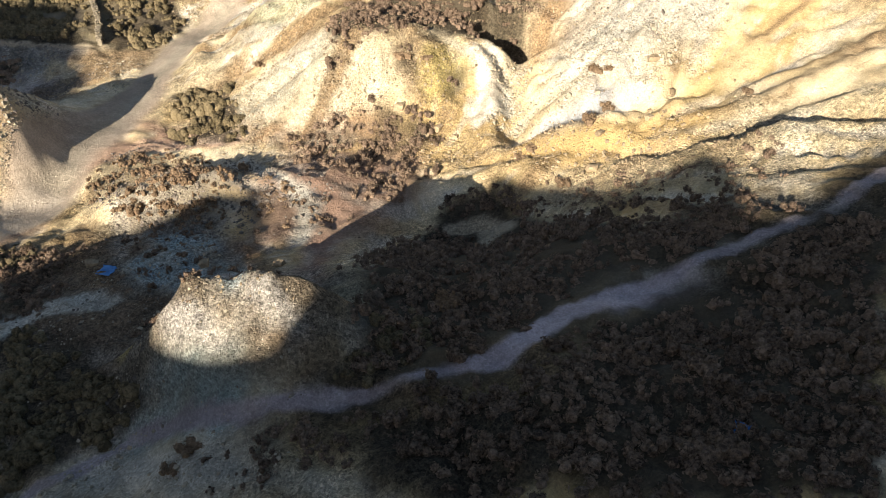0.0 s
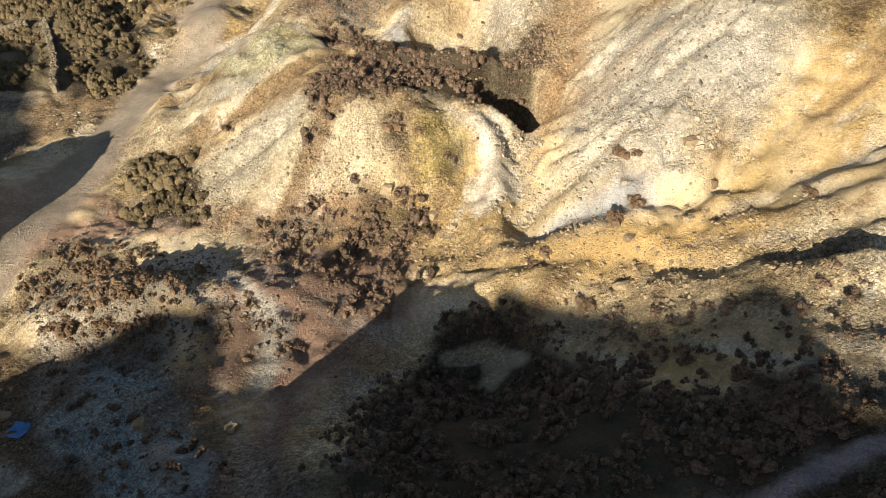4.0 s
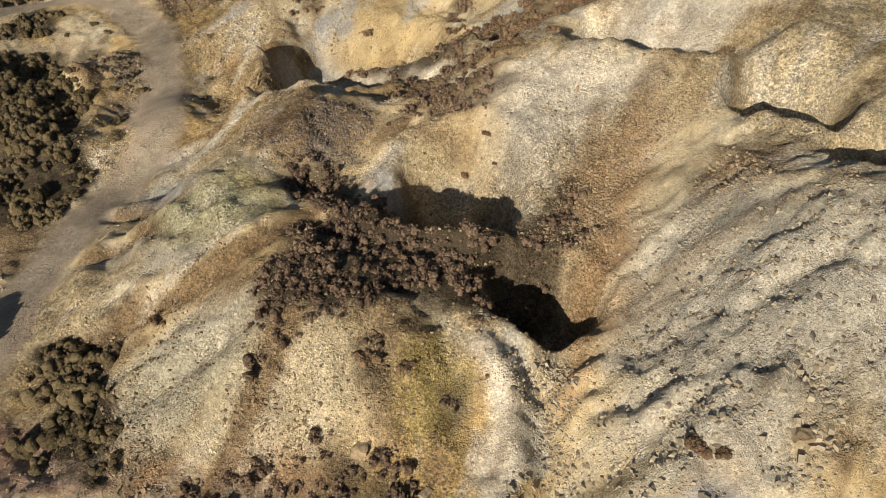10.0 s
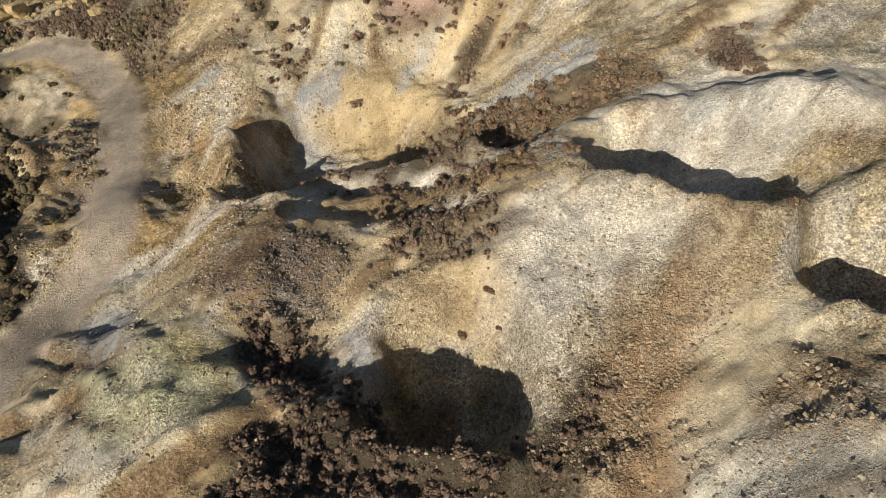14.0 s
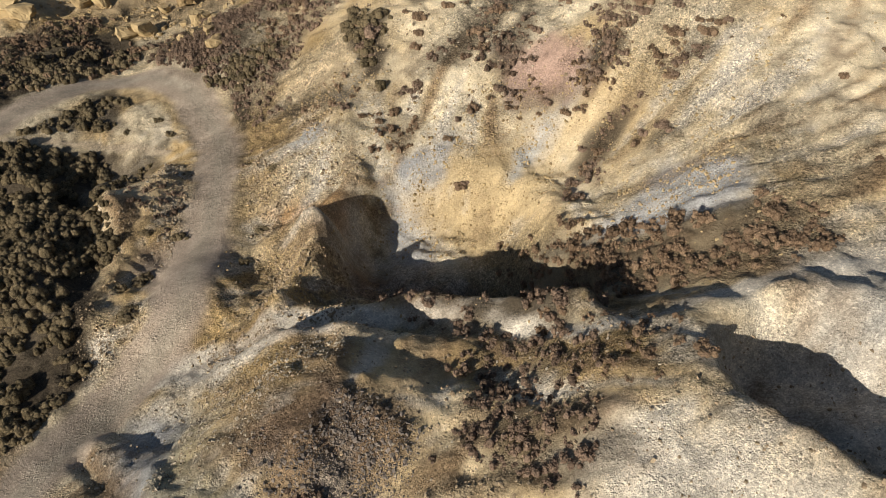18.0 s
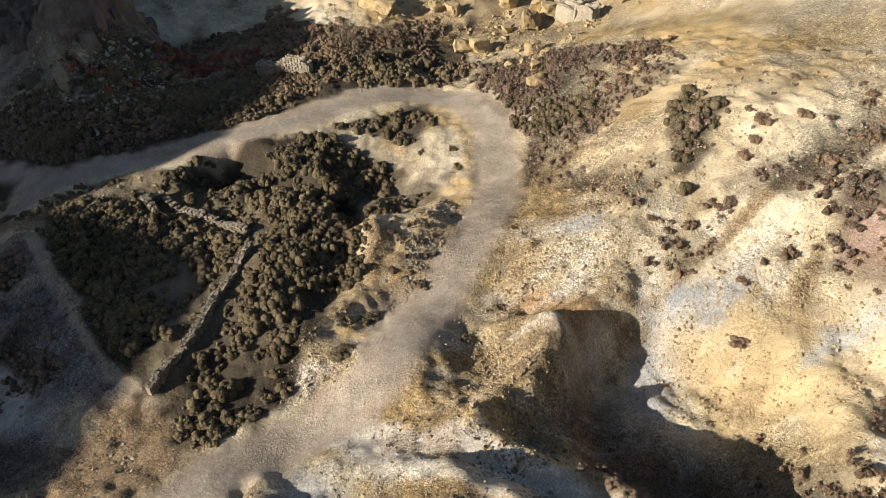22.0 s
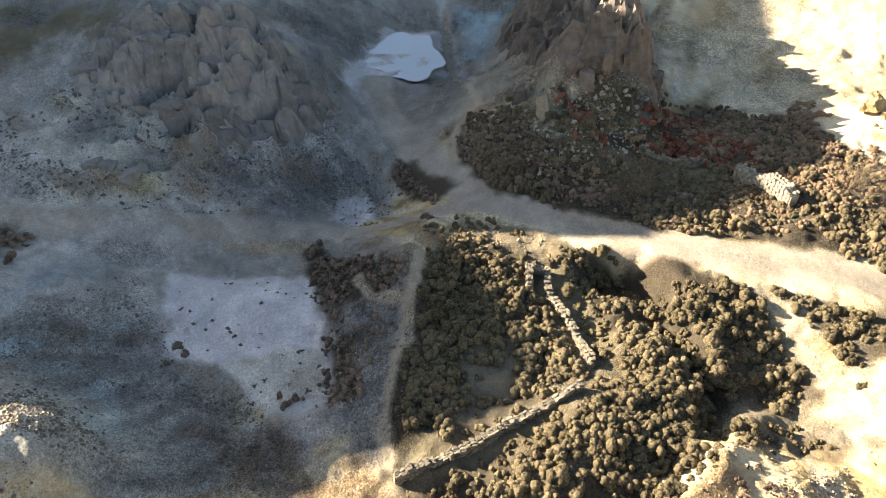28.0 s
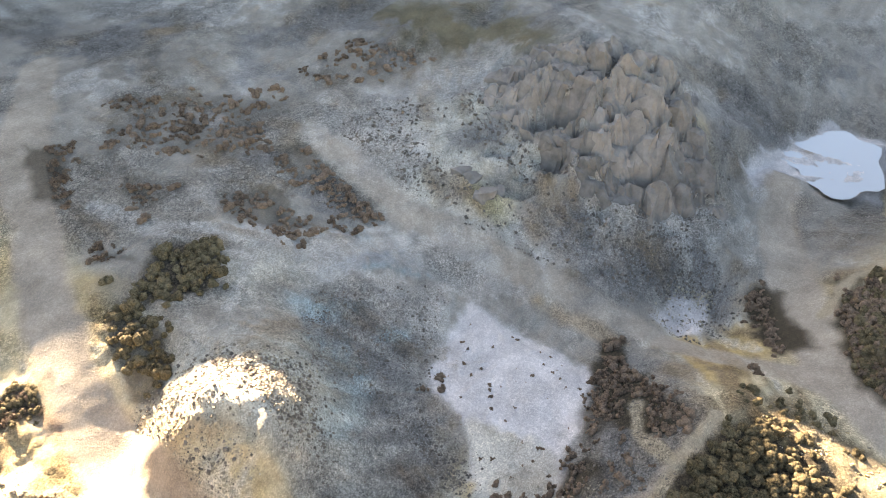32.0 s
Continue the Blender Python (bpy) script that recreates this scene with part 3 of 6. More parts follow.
area(DULL, [(-900, -400), (-900, 130), (-122.1, 100.0), (-112.0, 80.0), (-86.0, 76.0), (-70.0, 62.0), (-60.0, 66.0), (-46.0, 66.0), (-44.3, 53.8), (-36.3, 49.5), (-34.5, 40.9), (-36.0, 19.9), (-30, -14), (-30, -60)], 3)
area(SCREE, [(-27.3, 32.8), (-19.8, 34.4), (-10.1, 31.2), (-3.4, 20.0), (-3.8, 15.8), (-6.9, 15.5), (-12.2, 16.3), (-17.3, 15.2)], 2)
area(GREY, [(8.4, 49.0), (12.3, 54.7), (18.4, 51.4), (19.8, 48.1), (15.5, 44.1), (9.6, 43.6)], 2.5)
area(CREAM, [(-17.0, 50.1), (-14.6, 55.2), (-7.7, 51.8), (-2.8, 49.0), (-3.1, 46.2), (-7.1, 44.0), (-13.2, 45.6)], 2)
area(PALE, [(9.5, 42.9), (11.6, 44.8), (13.8, 44.5), (13.9, 42.2), (12.0, 41.1)], 1.2)
area(PALE, [(5.5, 40.9), (8.7, 41.8), (11.1, 40.8), (10.3, 39.3), (6.5, 39.2)], 1)
area(YELLOW, [(-1.9, 48.7), (0.0, 49.7), (0.4, 45.8), (-1.5, 45.8)], 1.2)
lane(PALE, [(1.9, 49.8), (2.8, 48.6), (3.3, 46.6), (2.5, 44.3)], 0.75, 0.4)
lane(GREY, [(3.3, 50.2), (4.2, 47.7), (4.2, 45.3)], 0.6, 0.4)
area(RUST, [(7.6, 59.6), (9.2, 62.7), (12.4, 64.2), (14.7, 63.5), (11.5, 62.8), (9.1, 58.8), (7.6, 54.1), (7.0, 55.4)], 1.2)
area(SCREE, [(-11.6, 68.4), (-7.6, 71.1), (-4.7, 68.8), (-5.8, 66.5), (-9.3, 65.8)], 1.5)
lane(PALE, [(-24.0, 74.8), (-18.6, 77.5), (-11.2, 78.2)], 1.1, 0.4)
area(GREENISH, [(-22.1, 66.2), (-19.5, 72.7), (-10.2, 62.6), (-9.4, 60.4), (-16.5, 59.4)], 2)
area(PALE, [(3.0, 65.7), (4.4, 69.7), (8.3, 69.3), (12.3, 66.7), (11.2, 65.1), (7.6, 63.4), (4.1, 61.4)], 2)
area(GREY, [(6.5, 74.2), (11.0, 77.3), (17.4, 77.2), (20.5, 75.5), (19.2, 72.6), (11.6, 68.6)], 1.5)
area(BLUE, [(-14.6, 95.3), (-9.4, 99.1), (-9.4, 94.6), (-9.8, 89.7), (-11.2, 89.5)], 1)
area(BLUE, [(-23.4, 97.6), (-21.7, 99.8), (-20.1, 100.2), (-19.8, 97.8)], 0.7)
area(BLUE, [(2.5, 87.2), (6.5, 93.4), (10.3, 90.5), (10.1, 86.6), (7.8, 86.8)], 1)
area(BLUE, [(-4.4, 98.4), (-3.3, 101.2), (-1.6, 101.5), (-1.8, 99.3), (-3.3, 95.4)], 0.9)
area(GREY, [(-18.0, 87.6), (-15.8, 93.6), (-13.2, 86.3), (-15.3, 86.4)], 0.9)
lane(PALE, [(-24.0, 75.1), (-16.5, 75.1), (-10.7, 76.0)], 0.9, 0.4)
lane(CREAM, [(-10.0, 75.1), (-4.8, 78.8), (3.5, 76.0), (10.1, 77.5)], 0.7, 0.4)
area(RED, [(-6.2, 104.7), (0.3, 104.5), (0.5, 102.6), (-4.8, 103.0)], 1.2)
area(RUST, [(-22.0, 87.9), (-16.2, 88.5), (-15.8, 86.6), (-20.5, 86.7)], 1.2)
area(RED, [(-11.4, 43.0), (-5.7, 41.9), (-2.0, 41.3), (-3.8, 37.7), (-5.6, 37.7), (-10.5, 41.4)], 2.0)
lane(GREY, [(-14.7, 41.9), (-10.5, 37.7), (-8.4, 34.6), (-8.4, 31.8)], 0.9, 0.4)
lane(RED, [(-26.4, 56.8), (-27.6, 48.5), (-28.4, 38.8), (-28.2, 34.6)], 1.9, 0.6)
area(RED, [(-8.0, 23.6), (-8.1, 32.0), (-6.0, 32.1), (-5.5, 21.7)], 0.8)
area(RED, [(-26.5, 50.1), (-23.8, 51.2), (-16.1, 46.2), (-20.3, 47.3)], 1)
area(VERDIGRIS, [(-12.1, 19.2), (-10.4, 18.7), (-5.4, 16.7), (-6.2, 15.6), (-10.6, 15.7), (-12.7, 16.7), (-11.1, 17.5)], 1.0)
area(GREY, [(-14.2, 15.9), (-11.0, 16.3), (-6.7, 14.4), (-3.6, 12.0), (-7.5, 11.8), (-15.2, 13.6)], 1.4)
area(VERDIGRIS, [(-17.7, 29.1), (-15.8, 30.4), (-10.1, 27.5), (-9.1, 22.9), (-16.1, 27.2)], 1.2)
area(KNOLL, [(-15.2, 24.8), (-12.6, 25.4), (-7.9, 21.0), (-3.6, 20.4), (-3.6, 17.3), (-9.9, 17.2), (-13.0, 18.6)], 1)
lane(GREY, [(-21.8, 23.6), (-20.7, 25.9), (-17.9, 26.3)], 0.5, 0.4)
area(SLATE, [(-49.2, 37.7), (-57.0, 45.2), (-48.1, 50.1), (-45.0, 56.6), (-38.6, 58.6), (-35.1, 58.8), (-33.2, 45.6)], 2)
area(COPPER, [(-45.7, 37.5), (-48.3, 38.8), (-49.5, 41.3), (-46.4, 40.2)], 1.6)
area(COPPER, [(-43.4, 41.7), (-46.3, 43.2), (-45.3, 45.1), (-43.4, 43.4)], 1.4)
area(COPPER, [(-50.2, 43.5), (-51.7, 45.8), (-49.6, 46.6), (-48.7, 44.5)], 0.8)
area(COPPER, [(-40.5, 45.7), (-45.0, 46.3), (-42.0, 48.7), (-38.2, 49.9)], 1.5)
area(COPPER, [(-41.4, 63.7), (-41.4, 66.2), (-39.4, 66.3), (-39.5, 64.4)], 0.6)
area(SLATE, [(-67.9, 44.4), (-81.4, 49.3), (-89.2, 51.9), (-88.6, 59.4), (-76.6, 62.9), (-68.5, 56.6)], 2)
area(GREY, [(-78.9, 47.2), (-79.8, 52.9), (-77.8, 53.1), (-76.7, 48.6)], 1)
area(GREY, [(-82.2, 24.2), (-84.8, 41.7), (-67.7, 43.9), (-63.7, 41.0), (-61.7, 32.2)], 3)
area(WHITE, [(-58.8, 46.7), (-58.1, 60.0), (-51.9, 62.2), (-45.9, 64.5), (-43.9, 64.3), (-41.9, 61.1), (-44.3, 57.2), (-47.6, 55.6), (-48.6, 49.4)], 0.5)
area((0.35, 0.32, 0.30), [(-41.9, 61.1), (-43.9, 64.3), (-39.2, 64.8), (-37.0, 63.0), (-37.1, 60.1), (-41.9, 57.8)], 1.2)
area(SLATE, [(-60.0, 66.0), (-56.0, 71.0), (-44.0, 70.0), (-36.0, 69.0), (-37.0, 65.4), (-44.0, 65.0), (-52.0, 64.0)], 1.0)
area(RUST, [(-38.0, 66.0), (-34.6, 70.0), (-29.3, 70.0), (-28.7, 62.2), (-34.5, 58.8)], 1.6)
area(WHITE, [(-93.3, 58.5), (-107.8, 61.8), (-112.9, 64.4), (-114.6, 72.1), (-100.4, 73.2), (-96.9, 62.2), (-92.4, 61.8)], 0.6)
area(WHITE, [(-75.0, 59.9), (-77.1, 62.8), (-74.8, 64.3), (-70.0, 63.4), (-70.3, 60.4)], 0.5)
lane((0.35, 0.27, 0.185), [(-63.2, 59.7), (-63.5, 54.2), (-63.2, 50.1)], 1.2, 0.4)
area((0.33, 0.25, 0.15), [(-63.7, 72.4), (-60.5, 80.6), (-57.6, 82.2), (-57.1, 78.7), (-58.7, 72.3)], 0.8)
area(COPPER, [(-119.7, 75.0), (-115.8, 82.8), (-90.3, 80.2), (-104.3, 76.3)], 1.6)
area(WHITE, [(-96.0, 78.6), (-99.0, 80.4), (-103.0, 79.4), (-97.1, 77.5)], 0.8)
area(GREY, [(-42.8, 31.2), (-51.4, 34.1), (-54.7, 36.5), (-52.1, 37.6), (-43.3, 33.4)], 1.2)
area(COPPER, [(-55.6, 36.4), (-58.8, 38.4), (-59.5, 44.0), (-57.7, 44.2), (-53.9, 38.6)], 0.8)
lane((0.35, 0.27, 0.185), [(-62.9, 47.5), (-64.7, 53.4)], 1, 0.4)
lane(CREAM, [(-27.2, 41.4), (-29.7, 33.5), (-31.4, 28.8)], 1.7, 0.4)
lane(GRIT, [(-41.0, 17.8), (-42.6, 22.9), (-48.1, 29.9), (-52.7, 35.7), (-57.6, 38.3), (-62.0, 40.5), (-63.3, 43.5)], 0.9, 0.5)
lane(GRIT, [(-50.1, 36.0), (-55.5, 37.2), (-61.4, 40.9)], 0.6, 0.5)
lane(GRIT, [(-46.1, 26.3), (-52.7, 33.1), (-58.7, 36.9)], 0.4, 0.5)
lane(BLUE, [(-50.4, 37.1), (-54.7, 38.4), (-57.5, 40.3)], 0.8, 0.5)
area(TRACK, [(-30.8, 83.5), (-31.7, 86.4), (-27.9, 88.4), (-24.1, 88.2), (-22.8, 83.4), (-25.3, 78.6)], 1)
lane(TRACK, [(-56.8, 70.1), (-53.4, 69.7), (-50.0, 68.9), (-45.5, 68.4), (-42.5, 68.1), (-39.2, 67.9), (-36.2, 68.5)], 0.45, 0.4)
lane(CREAM, [(-52.3, 96.6), (-47.5, 98.2), (-41.5, 99.1), (-39.2, 99.6)], 0.5, 0.4)
area(CREAM, [(-41.0, 98.8), (-45.7, 102.8), (-41.9, 105.5), (-38.2, 103.4), (-36.7, 98.4)], 1)
area(CREAM, [(-42.1, 92.6), (-42.8, 96.8), (-39.4, 100.2), (-38.8, 92.7)], 0.8)
lane(TRACK, [(-75.8, 73.8), (-81.0, 73.6), (-84.3, 75.9)], 0.5, 0.4)
area(CREAM, [(-48.4, 99.2), (-47.9, 103.5), (-47.0, 100.7)], 0.5)
area(SCRUB, [(-59.9, 71.5), (-57.9, 82.9), (-52.1, 97.1), (-41.7, 99.0), (-40.0, 90.9), (-33.4, 83.5), (-28.6, 75.1), (-30.9, 68.5), (-38.3, 68.5)], 0.9)
area(SCRUB, [(-67.7, 77.4), (-78.3, 74.5), (-69.4, 91.8), (-69.2, 101.9), (-56.7, 122.7), (-50.1, 117.7), (-55.2, 105.0), (-60.1, 89.5)], 0.9)
area(SCRUB, [(-81.6, 75.2), (-78.0, 85.2), (-87.6, 104.4), (-74.7, 109.0), (-64.1, 112.8), (-56.0, 109.0), (-61.1, 93.4), (-67.5, 78.6)], 1.2)
area(ROCK, [(-81.5, 77.5), (-87.0, 74.0), (-112.0, 80.0), (-118.0, 98.0), (-98.0, 101.0), (-88.0, 99.0), (-80.2, 94.1)], 2)
for line in FURROWS[:6]:
    lane(RUST, line, 0.7, 0.5)
area(SCREE, [(-13.9, 69.3), (-9.9, 71.7), (-5.9, 71.2), (-5.5, 68.4), (-8.5, 67.9), (-11.0, 65.6), (-15.2, 66.4)], 1.6)
area(YELLOW, [(-14.9, 62.0), (-11.0, 63.2), (-10.5, 61.1), (-12.2, 59.4)], 1.6)
area(BLUE, [(-23.6, 71.7), (-19.7, 72.2), (-15.0, 63.2), (-20.2, 66.3)], 1.6)
area(GREY, [(-15.6, 52.5), (-12.4, 54.0), (-9.6, 52.4), (-12.2, 49.5), (-14.8, 50.1)], 1.6)
area(GREY, [(-20.7, 61.8), (-15.8, 59.6), (-13.1, 58.0), (-16.7, 56.8)], 1.8)
area(BLUE, [(-4.8, 64.2), (-3.2, 65.2), (-2.6, 62.4), (-4.1, 61.3)], 0.6)
area(RUST, [(13.2, 58.0), (17.1, 58.5), (16.0, 55.8), (12.9, 54.5)], 1.0)
area(RUST, [(8.2, 63.1), (11.1, 64.6), (12.7, 63.5), (10.8, 62.0), (11.6, 59.8), (8.6, 58.4), (8.2, 60.5)], 1.3)
area(GREY, [(7.7, 42.5), (9.9, 43.8), (12.2, 43.9), (13.5, 44.7), (14.2, 44.1), (12.3, 41.6)], 1.4)
area(PALE, [(-47.6, 55.1), (-50.1, 62.2), (-44.6, 64.4), (-42.7, 58.9)], 0.4)
area(SCREE, [(-35.8, 59.6), (-33.9, 62.4), (-36.4, 63.8), (-41.7, 59.9), (-40.6, 54.4)], 1.4)
area(PALE, [(8.4, 70.0), (12.4, 81.0), (16.6, 81.4), (18.9, 79.4), (18.7, 72.4), (14.2, 68.3), (12.4, 73.0)], 1.4)
area(PALE, [(18.4, 74.4), (24.0, 81.0), (26.1, 79.5), (21.4, 70.0), (19.7, 71.1)], 1.4)
area(GREY, [(10.1, 55.7), (13.9, 55.6), (17.2, 52.3), (17.1, 47.8), (16.4, 44.5), (13.1, 44.3), (10.5, 49.4)], 2.5)
area(RED, [(-6.8, 105.3), (-3.0, 107.2), (0.8, 102.8), (-4.9, 103.3)], 1.5)
area(GREY, [(-31.7, 37.9), (-37.0, 36.7), (-42.1, 41.3), (-42.2, 47.6), (-36.3, 49.5), (-31.3, 46.3)], 2.5)
area(COPPER, [(-17.8, 33.0), (-13.2, 31.8), (-13.0, 29.7), (-15.8, 30.4)], 1.4)
lane(GREY, [(-23.6, 25.1), (-20.6, 25.0), (-16.8, 25.6)], 0.5, 0.5)
# pit floors: rusty scree, painted darker to stand for the shade in them
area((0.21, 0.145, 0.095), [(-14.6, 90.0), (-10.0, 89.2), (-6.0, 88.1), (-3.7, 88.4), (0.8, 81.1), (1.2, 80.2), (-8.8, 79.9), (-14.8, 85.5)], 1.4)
area(RUST, [(-2.2, 63.5), (0.7, 61.9), (2.9, 55.9), (2.4, 56.2), (0.3, 57.5), (-2.5, 59.3)], 0.8)
area(RUST, [(2.2, 50.9), (5.0, 53.3), (6.1, 53.1), (6.4, 53.4), (3.2, 50.9)], 0.6)
area(RUST, [(10.5, 75.1), (11.2, 68.9), (16.5, 65.8), (16.7, 66.2), (11.3, 68.2), (9.1, 69.6)], 0.9)
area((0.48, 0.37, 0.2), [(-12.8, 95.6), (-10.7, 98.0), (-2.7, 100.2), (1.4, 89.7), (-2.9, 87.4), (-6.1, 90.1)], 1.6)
area(GRIT, [(-78.4, 22.1), (-83.9, 30.6), (-81.4, 32.8), (-76.9, 27.9)], 1.4)
area(GRIT, [(-89.1, 48.4), (-104.4, 53.7), (-100.6, 55.8), (-90.3, 52.5)], 1.4)
area(GRIT, [(-72.7, 20.7), (-76.4, 25.1), (-73.8, 30.0), (-69.0, 24.3)], 2)
area(GRIT, [(-66.4, 6.1), (-63.9, 12.9), (-61.8, 11.8)], 1.4)
area(SCRUB, [(-85.8, 8.0), (-97.0, 24.0), (-91.5, 37.0), (-80.8, 20.1)], 2)
area(RUST, [(-66.0, 35.2), (-71.5, 41.4), (-68.3, 43.3), (-64.8, 38.7)], 2)
area(OCHRE, [(-84.0, 50.2), (-91.4, 54.3), (-87.0, 59.1), (-82.7, 53.8)], 2.4)
area(GREENISH, [(-70.1, 39.2), (-72.5, 43.3), (-68.4, 43.8), (-67.3, 40.5)], 1.6)
lane(GRIT, [(-97.8, 33.0), (-92.3, 44.2), (-91.9, 49.5)], 1.4, 0.5)
lane(GRIT, [(-135.1, 67.3), (-129.9, 72), (-119.6, 72.6), (-107.3, 74.3), (-91.1, 75.9)], 0.9, 0.5)
lane(GRIT, [(-42.1, 23.8), (-46.5, 32.2), (-41.3, 35.7)], 0.4, 0.6)
lane(GRIT, [(-78.9, 47.2), (-76.0, 50.0), (-72.0, 56.0)], 0.9, 0.6)
lane(PALE, [(-10.4, 78.9), (-3.5, 79.5), (2.4, 75.6), (5.8, 76.9), (10.2, 78.8), (15.2, 80.8)], 0.55, 0.5)
area(RED, [(-12.2, 34.5), (-11.2, 41.4), (-2.1, 41.9), (-1.4, 37.8), (-4.1, 31.8), (-11.5, 31.1)], 2.2)
lane(GREY, [(-14.7, 41.9), (-10.5, 37.7), (-8.4, 34.6), (-8.4, 31.8)], 0.75, 0.5)
area((0.38, 0.295, 0.175), [(-84.0, 117.0), (-61.9, 123.9), (-43.8, 122.8), (-42, 142), (-84, 142)], 2.5)
area(BLUE, [(5.8, 41.3), (9.0, 42.1), (11.5, 42.2), (10.9, 40.7), (8.1, 39.3), (6.2, 39.6)], 0.7)
area((0.47, 0.44, 0.33), [(-17.0, 49.6), (-14.8, 52.0), (-9.8, 52.0), (-8.6, 49.2), (-11.7, 47.8), (-14.8, 47.7)], 1.4)
area((0.50, 0.37, 0.17), [(16.0, 42.7), (18.7, 44.7), (17.3, 39.5), (13.9, 39.1)], 1.6)
area((0.40, 0.27, 0.145), [(7.3, 59.1), (8.7, 60.9), (10.8, 61.6), (9.3, 57.7), (8.1, 53.3), (6.6, 48.3), (5.3, 47.0), (7.3, 54.2)], 0.8)
area((0.44, 0.305, 0.13), [(-1.4, 38.1), (5.4, 39.9), (16.8, 38.5), (15.5, 35.2)], 1.4)
area(YELLOW, [(-1.7, 49.2), (0.2, 50.5), (1.1, 47.7), (-0.6, 45.8), (-1.9, 46.3)], 0.9)
area((0.34, 0.22, 0.125), [(-16.4, 47.4), (-10.5, 45.6), (-4.5, 45.4), (-2.5, 43.5), (-6.0, 42.8), (-12.2, 43.8)], 0.9)
area(BLUE, [(-4.3, 62.0), (-2.9, 62.9), (-2.5, 62.1), (-3.4, 58.9)], 0.5)
area((0.44, 0.43, 0.28), [(-17.9, 62.8), (-13.0, 62.7), (-10.4, 60.9), (-11.7, 58.6), (-16.9, 59.9)], 1.3)
area((0.37, 0.245, 0.135), [(7.8, 61.4), (11.2, 64.2), (13.0, 62.7), (10.9, 58.7), (8.8, 55.3), (7.5, 54.7), (8.2, 58.0)], 1.0)
area((0.47, 0.46, 0.41), [(6.4, 78.1), (16.7, 75.9), (17.4, 73.6), (11.3, 76.9)], 1.2)
area((0.34, 0.35, 0.345), [(-23.8, 97.7), (-20.8, 99.6), (-19.7, 98.8), (-22.2, 96.9)], 0.5)
area((0.30, 0.31, 0.31), [(-14.5, 96.6), (-9.8, 99.0), (-10.0, 96.9), (-12.4, 96.1)], 0.7)
area((0.45, 0.45, 0.43), [(2.3, 88.8), (6.7, 92.0), (10.0, 91.0), (8.6, 87.0), (2.8, 87.1)], 0.9)
area((0.42, 0.42, 0.39), [(-4.6, 98.9), (-2.2, 100.9), (-2.1, 99.4), (-4.1, 95.9)], 0.7)
area((0.42, 0.26, 0.12), [(-23.2, 91.6), (-16.4, 92.7), (-16.7, 90.2), (-20.5, 87.7)], 0.9)
area((0.40, 0.28, 0.215), [(-7.7, 106.3), (-1.2, 107.1), (0.8, 102.7), (-5.8, 103.4)], 0.9)
area((0.66, 0.53, 0.33), [(-27.9, 104.9), (-22.5, 109.8), (-19.7, 106.7), (-20.5, 103.1), (-25.9, 103.3)], 0.7)
area((0.40, 0.26, 0.18), [(-29.2, 36.6), (-26.3, 47.1), (-20.9, 49.5), (-15.6, 45.5), (-21.1, 46.0), (-25.2, 43.5), (-26.8, 36.1)], 0.8)
area((0.30, 0.40, 0.40), [(-11.1, 17.9), (-9.8, 17.4), (-5.4, 16.3), (-6.3, 15.4), (-9.8, 14.8), (-12.2, 16.0), (-9.6, 16.4)], 0.8)
area((0.33, 0.40, 0.41), [(-17.0, 29.0), (-14.3, 29.7), (-9.5, 26.0), (-7.8, 19.4), (-15.6, 27.1)], 0.8)
area((0.36, 0.30, 0.33), [(5.2, 18.6), (8.9, 21.3), (10.4, 20.9), (9.9, 19.7), (8.5, 19.8), (6.0, 18.1)], 0.3)
for x, y, rx, ry in ((-12.9, 21.8, 1.3, 0.5), (-9.6, 18.4, 1.5, 0.4), (-6.3, 18.4, 1.2, 0.35), (-11.0, 20.2, 0.7, 0.5)):
    patch(GRIT, x, y, rx, ry, -30, 0.6)
patch(YELLOW, -13.6, 20.4, 0.7, 0.4, -30, 0.6)
area(COPPER, [(-3.6, 21.0), (-2.9, 20.5), (-2.5, 19.2), (-3.1, 18.6)], 0.5)
area(BLUE, [(-12.4, 26.8), (-11.7, 27.7), (-9.6, 26.7), (-9.0, 25.4), (-11.6, 25.8)], 0.7)
area(COPPER, [(-15.0, 28.1), (-14.6, 29.4), (-13.6, 28.0), (-14.2, 27.3), (-16.2, 26.9)], 0.6)
VERGE = [(-60.9, 72.1), (-63.0, 74.4), (-61.4, 77.8), (-59.2, 81.4), (-57.6, 83.4), (-56.0, 85.0), (-55.3, 82.1), (-58.2, 80.0), (-57.7, 76.0), (-57.9, 73.3)]
area((0.30, 0.235, 0.145), VERGE, 0.8)
lane(TRACK, LOOP, 2.0)
lane(RUT, [(x + 0.3, y) for x, y in LOOP], 0.7, 1.0)
lane(PALETRACK, ROAD, 1.7)
lane(PALETRACK, LOOP[-5:], 1.7)
lane(PALETRACK, LOOP[:6], 1.7)
lane(PEAT, FOOTPATH[3:], 1.3, 0.6)
lane(LILAC, FOOTPATH, 0.3)
lane(LILAC, FOOTPATH[5:9], 0.42)
area(LILAC, [(5.9, 19.7), (8.6, 21.5), (10.0, 21.1), (10.3, 20.3), (9.0, 20.1), (7.7, 19.6), (6.1, 18.2), (4.6, 18.5)], 0.25)


# where heath, gorse and bracken grow: plot, how close they stand, how wide a plant is
THICKETS = []


def thicket(kind, points, dense, size):
    THICKETS.append((kind, points, dense, size))


